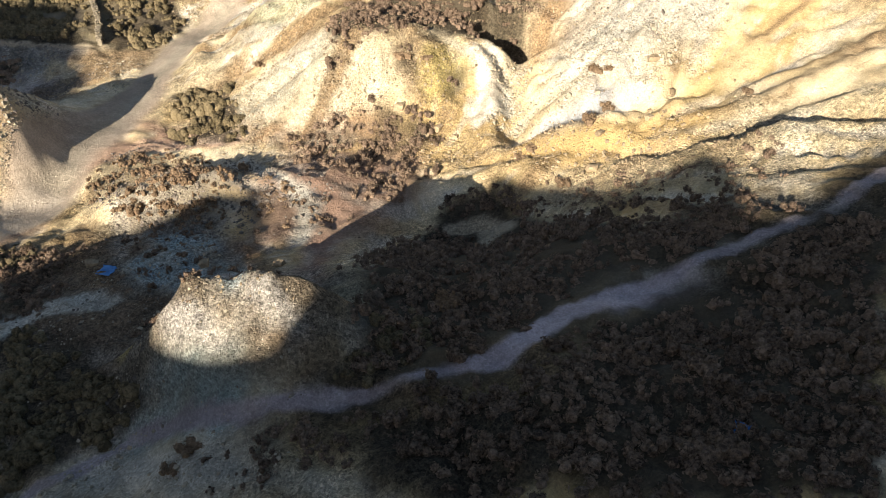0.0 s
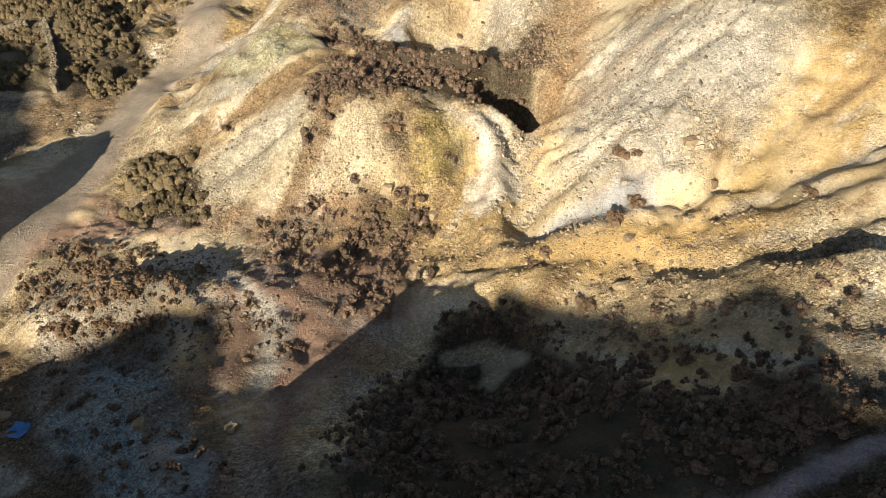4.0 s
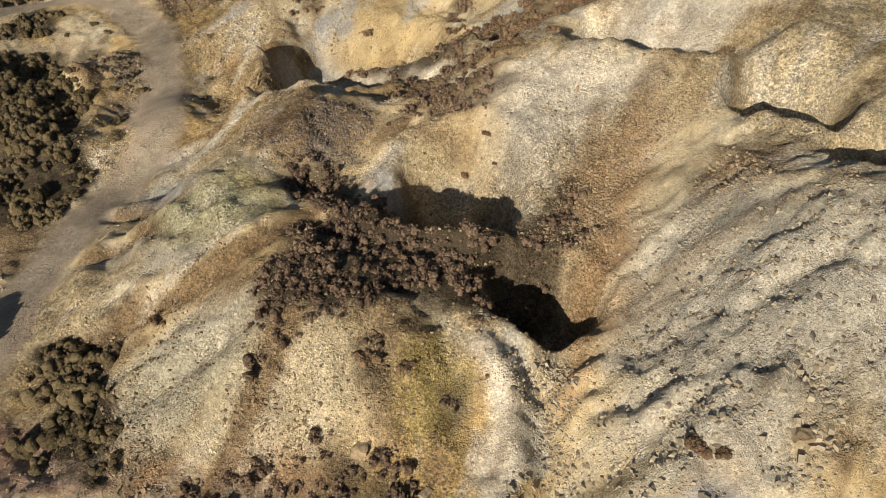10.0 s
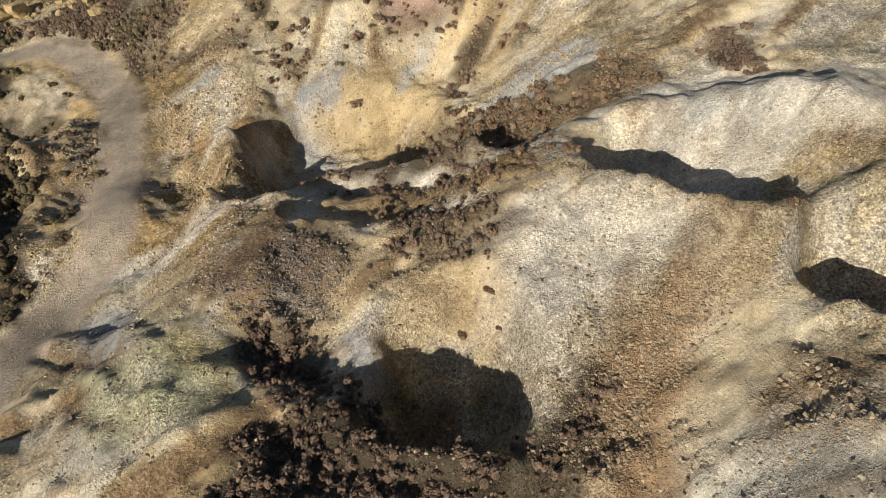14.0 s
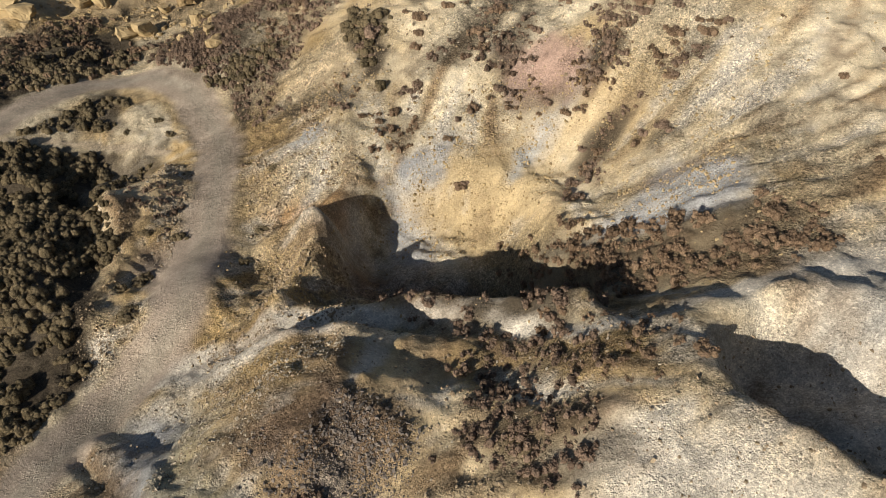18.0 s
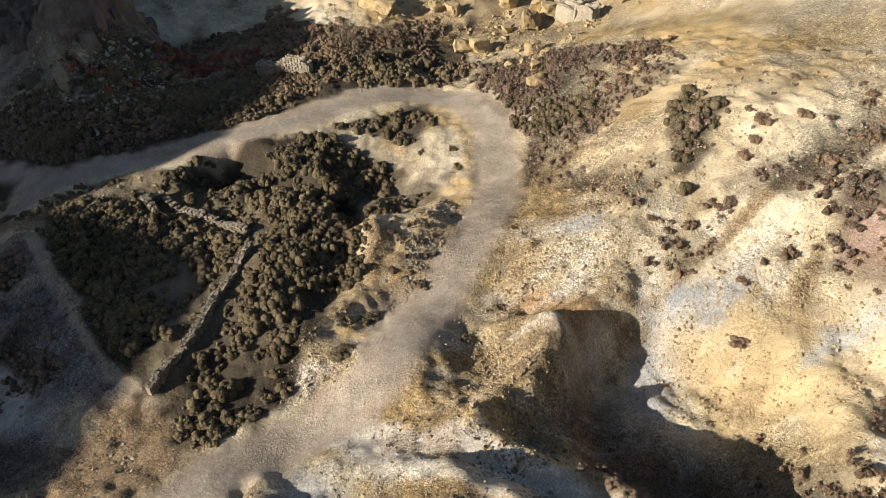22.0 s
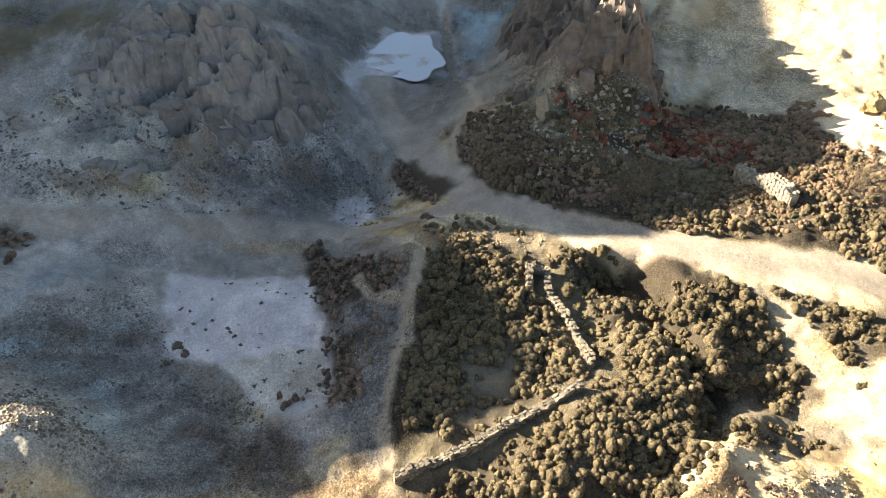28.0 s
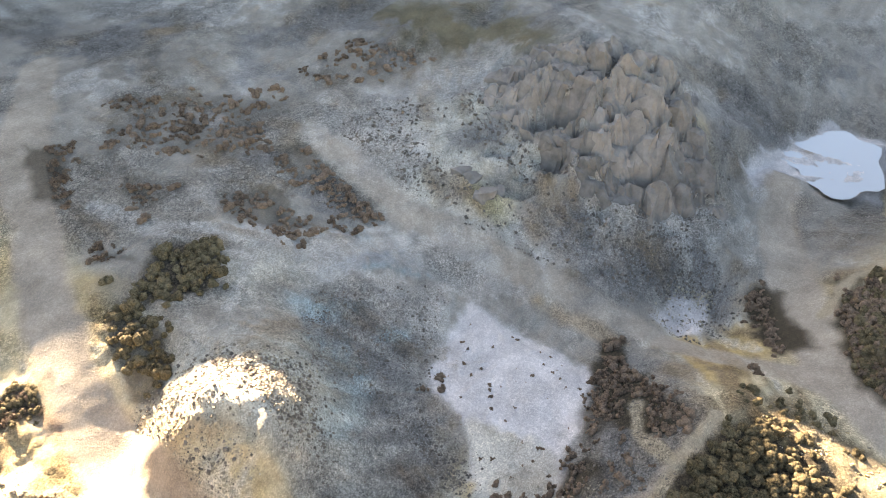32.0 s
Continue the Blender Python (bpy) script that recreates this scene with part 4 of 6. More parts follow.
thicket("heath", [(-2.9, 14.3), (1.7, 15.2), (4.1, 16.9), (5.6, 18.2), (10.3, 19.8), (14.2, 22.2), (17.8, 23.4), (11.0, 9.9), (7.5, 10.1), (0.4, 10.9), (-2.0, 12.4)], 1, 0.95)
thicket("heath", [(-3.3, 20.2), (-2.9, 29.4), (0.2, 35.6), (3.0, 36.3), (6.3, 30.1), (9.2, 25.8), (13.2, 23.7), (11.8, 22.6), (8.9, 21.8), (5.9, 21.2), (3.3, 18.7), (1.3, 17.4), (-1.9, 16.9), (-3.2, 18.4)], 1, 0.9)
thicket("heath", [(-27.0, 32.2), (-24.2, 32.1), (-21.5, 29.4), (-21.5, 25.8), (-22.8, 25.0)], 0.9, 0.9)
thicket("gorse", [(-21.5, 22.9), (-17.2, 22.5), (-14.9, 19.8), (-12.0, 17.5), (-14.5, 16.4), (-15.6, 14.9), (-17.0, 15.0)], 0.9, 0.9)
thicket("gorse", [(-3.2, 18.0), (-2.0, 18.7), (-2.1, 16.7), (-4.0, 16.4)], 0.9, 0.9)
thicket("bracken", [(-26.5, 42.7), (-24.0, 44.7), (-19.4, 44.3), (-13.2, 37.4), (-13.6, 34.5), (-17.0, 34.1), (-23.1, 37.4)], 0.35, 0.6)
thicket("bracken", [(-12.9, 37.0), (-8.1, 35.0), (-8.6, 32.5), (-11.4, 33.0)], 0.4, 0.6)
thicket("heath", [(-6.2, 15.1), (-3.7, 14.7), (-2.7, 13.2), (-6.0, 14.1)], 0.6, 0.8)
thicket("heath", [(-9.2, 53.3), (-7.3, 58.1), (-3.4, 60.7), (2.3, 55.6), (1.6, 51.7), (-1.3, 52.4), (-5.1, 50.4), (-8.1, 50.6)], 1, 0.8)
thicket("heath", [(1.7, 55.7), (3.4, 56.9), (6.8, 60.6), (7.7, 56.9), (5.3, 53.9), (2.9, 54.3)], 0.9, 0.8)
thicket("gorse", [(-23.4, 55.0), (-18.7, 54.5), (-16.9, 50.1), (-16.4, 46.3), (-20.0, 48.4)], 1, 1)
thicket("heath", [(-5.2, 46.0), (-2.2, 45.8), (-0.5, 43.8), (-1.0, 42.3), (-4.5, 42.3), (-9.3, 43.2), (-10.7, 44.6), (-5.8, 44.2)], 0.7, 0.8)
thicket("heath", [(-3.7, 49.1), (-2.3, 49.5), (-2.5, 48.0), (-3.6, 48.1)], 0.8, 0.7)
thicket("heath", [(-0.1, 47.8), (1.3, 48.2), (1.3, 46.5), (-0.1, 46.3)], 0.7, 0.7)
thicket("bracken", [(0.5, 83.3), (5.1, 83.0), (6.6, 72.4), (3.5, 71.0), (-0.6, 78.4)], 0.22, 0.6)
thicket("heath", [(-10.5, 64.2), (-9.2, 65.2), (-7.5, 65.3), (-5.6, 63.1), (-6.3, 59.2), (-9.9, 62.8)], 0.9, 0.8)
thicket("heath", [(-3.1, 69.5), (-0.9, 71.3), (2.1, 70.4), (4.1, 68.8), (2.7, 67.8), (1.5, 66.9), (-0.7, 67.5)], 0.7, 0.7)
thicket("heath", [(-10.8, 86.4), (-3.6, 80.1), (2.2, 75.3), (0.4, 73.2), (-3.9, 74.0), (-7.6, 79.1)], 0.2, 0.75)
thicket("bracken", [(-2.5, 88.5), (0.2, 88.7), (8.5, 85.4), (12.3, 85.1), (14.7, 83.6), (13.7, 81.8), (8.1, 81.2), (5.4, 80.8), (1.5, 78.1)], 0.55, 0.8)
thicket("bracken", [(13.6, 66.3), (17.1, 66.2), (20.4, 64.1), (18.5, 64.1), (17.0, 66.4)], 0.5, 0.7)
thicket("heath", [(17.6, 85.0), (20.9, 84.7), (19.6, 81.4), (17.7, 83.5)], 0.7, 0.8)
thicket("heath", [(-9.4, 80.1), (-2.2, 79.9), (3.4, 80.2), (5.4, 79.3), (1.0, 77.7), (-5.5, 79.1)], 0.95, 0.8)
thicket("heath", [(-4.9, 76.7), (1.2, 75.6), (2.5, 73.6), (-0.6, 72.2), (-4.1, 73.7)], 0.35, 0.7)
thicket("bracken", [(-4.4, 91.7), (0.9, 89.3), (3.7, 86.9), (8.3, 86.4), (12.2, 85.8), (12.0, 81.9), (5.9, 81.7), (1.3, 81.1), (-3.2, 87.8)], 0.5, 0.85)
thicket("heath", [(-8.6, 105.3), (-6.4, 109.8), (-6.0, 114.4), (-4.9, 113.4), (-4.7, 107.2), (-6.3, 103.7)], 0.8, 0.8)
thicket("heath", [(-34.6, 109.0), (-28.7, 118.6), (-25.4, 119.4), (-28.1, 108.7), (-31.4, 105.0)], 0.6, 0.7)
thicket("heath", [(0.3, 96.6), (1.4, 99.1), (3.6, 99.9), (4.5, 100.2), (4.2, 98.7), (2.3, 94.7)], 0.55, 0.7)
thicket("heath", [(-29.7, 103.0), (-26.3, 104.7), (-21.0, 102.9), (-19.3, 101.3), (-24.7, 101.3)], 0.5, 0.7)
thicket("gorse", [(-34.4, 68.5), (-36.0, 73.9), (-39.6, 81.5), (-43.6, 86.5), (-40.0, 90.9), (-36.1, 86.9), (-33.2, 82.9), (-28.2, 75.0), (-29.8, 68.9), (-32.3, 68.2)], 1, 0.9)
thicket("gorse", [(-56.2, 70.7), (-59.1, 77.7), (-53.1, 80.4), (-44.8, 82.1), (-39.1, 74.4), (-38.6, 68.9), (-41.5, 68.5), (-50.9, 69.9)], 1, 0.95)
thicket("gorse", [(-57.7, 82.3), (-55.6, 90.6), (-51.8, 96.3), (-42.2, 98.5), (-42.1, 92.6), (-40.0, 89.7), (-44.3, 86.8), (-48.9, 84.6)], 1, 0.95)
thicket("gorse", [(-67.8, 77.4), (-78.3, 74.5), (-70.1, 80.6), (-64.5, 88.7), (-62.6, 98.7), (-59.6, 102.4), (-59.4, 113.8), (-55.9, 122.1), (-51.6, 116.7), (-55.4, 105.2), (-60.3, 89.6)], 0.95, 0.9)
thicket("gorse", [(-52.3, 97.8), (-47.3, 107.8), (-43.9, 106.0), (-44.3, 101.8), (-49.6, 99.9)], 0.9, 0.8)
thicket("heath", [(-62.9, 59.2), (-56.0, 68.9), (-52.3, 68.3), (-53.9, 64.1), (-58.4, 60.2)], 1, 0.9)
thicket("heath", [(-51.3, 62.8), (-49.7, 66.0), (-43.3, 65.5), (-44.9, 63.1)], 0.9, 0.8)
thicket("heath", [(-49.0, 117.2), (-47.0, 121.8), (-39.2, 120.8), (-34.0, 114.6), (-35.6, 111.9), (-39.9, 111.8)], 0.8, 0.8)
thicket("gorse", [(-38.2, 90.8), (-42.2, 96.1), (-37.2, 99.8), (-36.4, 96.9)], 0.8, 0.8)
thicket("bracken", [(-80.2, 97.3), (-82.0, 113.8), (-68.7, 113.9), (-59.1, 122.4), (-63.7, 107.3), (-72.2, 97.7)], 1, 0.8)
thicket("heath", [(-81.2, 67.2), (-71.7, 73.7), (-71.9, 70.4), (-77.6, 66.7)], 1, 0.8)
thicket("heath", [(-34.6, 90.2), (-31.3, 95.1), (-28.1, 88.9), (-31.8, 86.2)], 0.2, 0.6)
thicket("heath", [(-33.4, 106.6), (-31.2, 105.6), (-28.0, 99.0), (-27.9, 97.0), (-29.8, 101.5)], 0.9, 0.6)
thicket("heath", [(-58.8, 60.4), (-59.1, 62.0), (-48.6, 64.7), (-43.5, 65.6), (-43.9, 64.3), (-50.3, 63.1)], 0.8, 0.8)
thicket("heath", [(-80.0, 66.6), (-80.0, 69.3), (-72.0, 73.1), (-70.5, 71.3), (-76.2, 67.1)], 0.9, 0.9)
thicket("russet", [(-80.4, 84.8), (-77.0, 87.5), (-73.2, 91.8), (-81.7, 99.0), (-74.3, 104.8), (-70.8, 103.0), (-70.9, 96.1), (-72.5, 86.4)], 1.0, 0.95)
thicket("bracken", [(-77.9, 85.8), (-91.9, 96.8), (-87.6, 104.4), (-74.3, 104.8), (-71.8, 96.3), (-67.5, 91.2), (-72.0, 84.6)], 0.3, 0.8)
thicket("heath", [(-81.6, 75.2), (-78.2, 81.1), (-69.8, 84.3), (-65.0, 94.5), (-61.1, 92.4), (-63.5, 83.5), (-68.9, 77.6), (-75.2, 74.4)], 0.9, 0.8)
thicket("gorse", [(-37.9, 28.1), (-41.4, 26.1), (-45.6, 29.8), (-41.3, 33.5), (-36.4, 31.1)], 0.9, 1)
thicket("gorse", [(-34.6, 28.8), (-36.0, 30.2), (-36.5, 34.6), (-33.4, 37.9), (-32.0, 36.5), (-33.4, 31.4)], 0.8, 0.9)
thicket("gorse", [(-26.2, 29.5), (-28.2, 30.8), (-26.8, 33.1), (-24.7, 31.9)], 0.9, 0.9)
thicket("heath", [(-49.8, 23.5), (-54.3, 25.9), (-53.6, 32.5), (-51.1, 32.1), (-48.4, 27.1)], 0.6, 0.8)
thicket("heath", [(-38.1, 22.5), (-40.0, 25.4), (-39.3, 26.9), (-37.6, 23.9)], 0.7, 0.8)
thicket("heath", [(-45.4, 15.8), (-46.8, 20.4), (-44.3, 21.6), (-44.5, 23.3), (-43.8, 17.6)], 0.6, 0.8)
thicket("heath", [(-57.9, 20.4), (-62.0, 25.0), (-60.9, 28.5), (-60.5, 33.9), (-59.1, 35.5), (-55.9, 33.5), (-56.7, 29.9), (-56.5, 24.6)], 0.55, 0.85)
thicket("heath", [(-53.1, 1.8), (-60.0, 8.6), (-66.0, 17.6), (-55.2, 19.6), (-50.1, 13.9), (-47.2, 9.9)], 0.4, 0.9)
thicket("heath", [(-70.0, 14.0), (-74.0, 22.0), (-82.0, 24.0), (-80.0, 12.0)], 0.35, 0.9)
thicket("heath", [(-41.4, 5.1), (-43.9, 8.1), (-39.3, 15.8), (-38.0, 12.2)], 0.8, 0.9)
thicket("heath", [(-81.2, 72.3), (-82.7, 75.2), (-68.1, 78.3), (-73.9, 74.9)], 0.8, 0.8)
thicket("gorse", [(-59.9, 71.5), (-57.9, 82.9), (-52.1, 97.1), (-41.7, 99.0), (-40.0, 90.9), (-33.4, 83.5), (-28.6, 75.1), (-30.9, 68.5), (-38.3, 68.5)], 0.4, 0.75)
thicket("bracken", [(-67.7, 77.4), (-78.3, 74.5), (-69.4, 91.8), (-69.2, 101.9), (-56.7, 122.7), (-50.1, 117.7), (-55.2, 105.0), (-60.1, 89.5)], 0.4, 0.75)
thicket("gorse", [(-81.6, 75.2), (-78.0, 85.2), (-87.6, 104.4), (-74.7, 109.0), (-64.1, 112.8), (-56.0, 109.0), (-61.1, 93.4), (-67.5, 78.6)], 0.35, 0.75)

thicket("heath", [(-6.5, 116.5), (-6.9, 111.9), (-9.6, 107.1), (-13.6, 103.3), (-15.8, 104.8), (-11.1, 109.3), (-8.7, 116.6)], 0.55, 0.75)
thicket("heath", [(5.1, 100.0), (2.7, 97.3), (0.2, 93.4), (0.7, 98.9), (3.0, 100.6)], 0.6, 0.7)
thicket("heath", [(-27.0, 103.5), (-19.2, 103.5), (-18.1, 102.3), (-24.9, 101.7)], 0.6, 0.7)
thicket("gorse", [(-21.3, 111.1), (-18.4, 111.5), (-17.1, 107.7), (-17.5, 104.4), (-18.9, 105.4)], 0.8, 0.8)
thicket("heath", [(0.3, 107.0), (2.2, 105.3), (2.1, 103.0), (0.6, 103.5)], 0.8, 0.7)
thicket("heath", [(-46.3, 114.2), (-48.3, 121.9), (-35.8, 121.9), (-29.5, 120.3), (-34.1, 115.9), (-33.4, 110.7), (-40.0, 111.9)], 0.6, 0.8)
thicket("heath", [(5.8, 101.4), (8.4, 102.2), (8.8, 101.5), (6.3, 100.6)], 0.7, 0.6)
thicket("heath", [(-6.8, 15.0), (-3.0, 14.7), (-2.6, 11.5), (-7.5, 12.6), (-9.1, 13.9)], 0.22, 0.65)
thicket("heath", [(3.0, 36.5), (16.1, 31.5), (13.3, 25.8), (6.6, 29.6)], 0.22, 0.6)
thicket("heath", [(-22.5, 33.1), (-12.9, 33.4), (-9.4, 27.1), (-8.1, 19.3), (-16.5, 23.1), (-21.1, 26.3)], 0.14, 0.6)

thicket("bracken", [(-25.4, 43.8), (-21.8, 44.5), (-16.3, 41.9), (-13.8, 36.8), (-13.4, 32.3), (-19.2, 34.0)], 0.5, 0.75)
thicket("heath", [(-23.9, 42.1), (-20.1, 43.1), (-15.6, 38.2), (-15.2, 36.1), (-22.4, 41.4)], 0.45, 0.8)
thicket("heath", [(-9.0, 40.9), (-4.5, 42.8), (-1.3, 39.5), (-2.3, 36.0), (-5.7, 35.2), (-7.0, 36.7)], 0.45, 0.7)
thicket("heath", [(-12.2, 34.5), (-9.5, 35.9), (-5.5, 33.9), (-5.2, 31.8), (-11.5, 31.2)], 0.3, 0.65)
thicket("gorse", [(-38.1, 111.5), (-34.5, 112.5), (-34.7, 120.4), (-31.2, 116.6), (-32.0, 108.9), (-34.1, 107.3)], 0.4, 0.75)
thicket("heath", [(-30.7, 105.2), (-28.4, 107.6), (-25.8, 102.8), (-22.3, 102.9), (-21.9, 101.8), (-27.5, 101.8)], 0.4, 0.65)

thicket("heath", [(3.6, 17.8), (7.2, 19.2), (10.2, 20.8), (13.9, 22.8), (17.4, 24.3), (23.9, 27.5), (24.0, 22.0), (14.0, 19.4), (8.3, 16.0)], 0.9, 0.8)
thicket("heath", [(3.1, 19.0), (6.1, 20.4), (9.0, 21.8), (12.3, 23.2), (15.5, 24.8), (14.5, 27.0), (9.6, 25.7), (4.9, 23.3)], 0.75, 0.8)
thicket("heath", [(-57.0, 64.5), (-55.4, 70.0), (-44.0, 69.0), (-40.0, 66.6), (-46.0, 65.0)], 0.2, 0.6)

thicket("gorse", [(-23.1, 113.4), (-19.7, 112.5), (-17.6, 107.7), (-17.4, 104.0), (-18.8, 103.9)], 1, 0.9)
thicket("bracken", [(-12.1, 104.7), (-10.0, 109.1), (-8.7, 112.4), (-6.1, 117.1), (-4.0, 116.1), (-7.4, 109.6), (-9.7, 105.1)], 0.6, 0.75)
thicket("bracken", [(-0.6, 92.9), (1.1, 99.0), (4.4, 99.9), (4.8, 99.3), (2.7, 97.5), (0.7, 95.4)], 0.6, 0.7)
thicket("bracken", [(4.3, 97.0), (6.7, 97.7), (7.2, 96.4), (5.3, 95.8)], 0.7, 0.7)
thicket("bracken", [(5.4, 102.1), (7.3, 102.2), (7.4, 101.6), (5.8, 101.4)], 0.8, 0.7)
thicket("bracken", [(0.1, 103.8), (1.8, 105.1), (2.4, 103.6), (1.2, 102.2)], 0.8, 0.7)
thicket("bracken", [(-6.9, 102.2), (-4.3, 103.3), (-0.6, 102.5), (1.4, 102.8), (0.5, 101.3), (-3.8, 101.8)], 0.5, 0.7)
thicket("gorse", [(-35.9, 108.5), (-34.9, 115.3), (-29.8, 113.0), (-32.1, 107.7)], 0.6, 0.8)
thicket("heath", [(-51.4, 119.4), (-40.7, 123.1), (-33.0, 119.5), (-35.4, 113.7), (-38.1, 108.9), (-42.6, 110.6)], 0.5, 0.8)
thicket("bracken", [(-27.0, 103.8), (-22.1, 106.7), (-18.6, 104.5), (-18.4, 101.7), (-25.3, 101.6)], 0.45, 0.7)
thicket("bracken", [(-16.5, 100.7), (-13.4, 101.5), (-12.7, 98.3), (-14.7, 97.6)], 0.5, 0.7)
thicket("heath", [(17.7, 86.4), (21.0, 86.5), (19.7, 82.0), (17.8, 83.7)], 0.8, 0.9)
thicket("bracken", [(-17.3, 113.2), (-15.9, 118.8), (-14.4, 118.2), (-15.5, 111.9)], 0.6, 0.7)
thicket("bracken", [(-29.2, 108.8), (-29.6, 115.4), (-30.1, 123.5), (-33.4, 123.6), (-32.6, 111.9)], 0.45, 0.75)
thicket("gorse", VERGE, 0.3, 0.6)


ROUGHNESS = {TRACK: 0.38, PALETRACK: 0.4, LILAC: 0.4, WHITE: 0.35, BLUE: 0.5, PALE: 0.65, GREY: 0.7, CREAM: 0.75, KNOLL: 1.3, RUST: 1.3, SCREE: 1.25, SLATE: 1.2}


def earth_colours(x, y, streak):
    n1, n2, n3 = fractal(x, y, 14, 4, 21), fractal(x, y, 3.5, 4, 25), fractal(x, y, 1.0, 2, 29)
    out = np.empty(np.shape(x) + (4,))
    out[..., 3] = np.clip(0.72 + 0.8 * fractal(x, y, 6, 4, 141) + 0.4 * np.abs(streak), 0.4, 1.3)  # how rough the ground is
    mix = np.clip(0.5 + 0.7 * n1 + 0.35 * n2, 0, 1)[..., None]
    out[..., :3] = np.array(OCHRE) * (1 - mix) + np.array(CREAM) * mix
    streak = streak * np.clip((112 - y) / 10, 0.2, 1)
    for colour, part in ((RUST, np.clip(streak - 0.12, 0, 1) * 0.9), (PALE, np.clip(-streak - 0.1, 0, 1) * 0.8), (SCREE, np.clip(n2 * 0.8 + n3 * 0.35 - 0.55, 0, 1) * 0.8)):
        out[..., :3] = out[..., :3] * (1 - np.minimum(part, 0.85)[..., None]) + np.array(colour) * np.minimum(part, 0.85)[..., None]
    def lay(colour, points, size, soft):
        if size is None:
            k = np.clip(0.5 + (inside(x, y, points) + 0.7 * n2 + 0.3 * n3) / (2 * soft), 0, 1)
        else:
            if points is None:
                d, unit = ellipse(x, y, *size), min(size[2], size[3])
            else:
                d, unit = from_lane(x, y, points)[0] / size, size
            d = d + (0.45 * n2 + 0.2 * n3) * min(1.0, 0.6 / unit + 0.1)
            k = np.clip((1 + soft - d) / (2 * soft), 0, 1)
        k = (k * k * (3 - 2 * k))[..., None]
        out[..., :3] = out[..., :3] * (1 - k * 0.92) + np.array(colour) * k * 0.92
        if colour in ROUGHNESS:
            out[..., 3:] = out[..., 3:] * (1 - k * 0.8) + ROUGHNESS[colour] * k * 0.8
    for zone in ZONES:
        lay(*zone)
    open_ground = np.clip((out[..., 3] - 0.42) * 8, 0, 1) * np.clip((from_lane(x, y, LOOP)[0] - 2.2) / 1.5, 0, 1) * np.clip((110 - y) / 12, 0.1, 1) * np.clip((x + 100) / 20, 0, 1)
    for colour, part in ((RUST, np.clip(streak - 0.1, 0, 0.6) * 0.7), (PALE, np.clip(-streak - 0.12, 0, 0.6) * 0.55)):
        part = (part * open_ground)[..., None]
        out[..., :3] = out[..., :3] * (1 - part) + np.array(colour) * part
    west = np.clip((-44 - x) / 8, 0, 1) * np.clip((70 - y) / 5, 0, 1) * np.clip((out[..., 3] - 0.42) * 8, 0, 1)
    fans = fractal(x * 0.8 + y * 0.4, y - 0.3 * x, 9, 4, 161)
    for colour, part in ((GRIT, np.clip(fans * 1.5 - 0.15, 0, 0.8)), (SLATE, np.clip(-fans * 1.5 - 0.15, 0, 0.8)), (RUST, np.clip(fractal(x, y, 5, 3, 171) - 0.65, 0, 0.6))):
        part = (part * west)[..., None]
        out[..., :3] = out[..., :3] * (1 - part) + np.array(colour) * part
    out[..., :3] *= (1 + 0.17 * np.clip(fractal(x, y, 6, 4, 121), -1.2, 1.2) + 0.14 * np.clip(fractal(x, y, 1.3, 3, 127), -1.2, 1.2))[..., None]
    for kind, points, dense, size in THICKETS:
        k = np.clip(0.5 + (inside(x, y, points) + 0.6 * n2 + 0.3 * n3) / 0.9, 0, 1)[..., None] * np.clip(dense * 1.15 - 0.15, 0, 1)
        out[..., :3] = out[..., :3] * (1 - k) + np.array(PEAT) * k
    for plot in CLEARINGS:
        lay(GLADE, plot, None, 1.4)
    for line in TRAILS:
        lay(BARE, line, 0.45, 0.4)
    return out


# ---- the ground, one sheet to the horizon ----
def spread(low, high, step, out):
    """Grid lines: even from low to high, then ever wider."""
    core = list(np.arange(low, high, step))
    lo, hi, gap = [], [], step
    a, b = low, core[-1]
    while a > -out:
        gap *= 1.22
        a, b = a - gap, b + gap
        lo.append(a), hi.append(b)
    return np.array(lo[::-1] + core + hi)


GX, GY = spread(-122, 32, 0.23, 2500), spread(-14, 126, 0.23, 2500)
GX = GX[(GX > -58) | (GX < -122) | (np.arange(len(GX)) % 2 == 0)]  # coarser in the far west
MX, MY = np.meshgrid(GX, GY)
STREAKS = down_streaks(MX, MY, 1.5, 33) + 0.6 * down_streaks(MX, MY, 0.7, 35, 3.0, 7)
MZ = height(MX, MY) + (0.2 * STREAKS + 0.09 * down_streaks(MX, MY, 0.6, 37, 1.6, 6)) * np.clip((from_lane(MX, MY, LOOP)[0] - 2.4) / 2, 0, 1) * np.clip((104 - MY) / 12, 0.25, 1)


def ground_z(x, y):
    """The ground's height at places, from the sheet itself."""
    i = np.clip(np.searchsorted(GX, x) - 1, 0, len(GX) - 2)
    j = np.clip(np.searchsorted(GY, y) - 1, 0, len(GY) - 2)
    u, v = (x - GX[i]) / (GX[i + 1] - GX[i]), (y - GY[j]) / (GY[j + 1] - GY[j])
    return (MZ[j, i] * (1 - u) + MZ[j, i + 1] * u) * (1 - v) + (MZ[j + 1, i] * (1 - u) + MZ[j + 1, i + 1] * u) * v


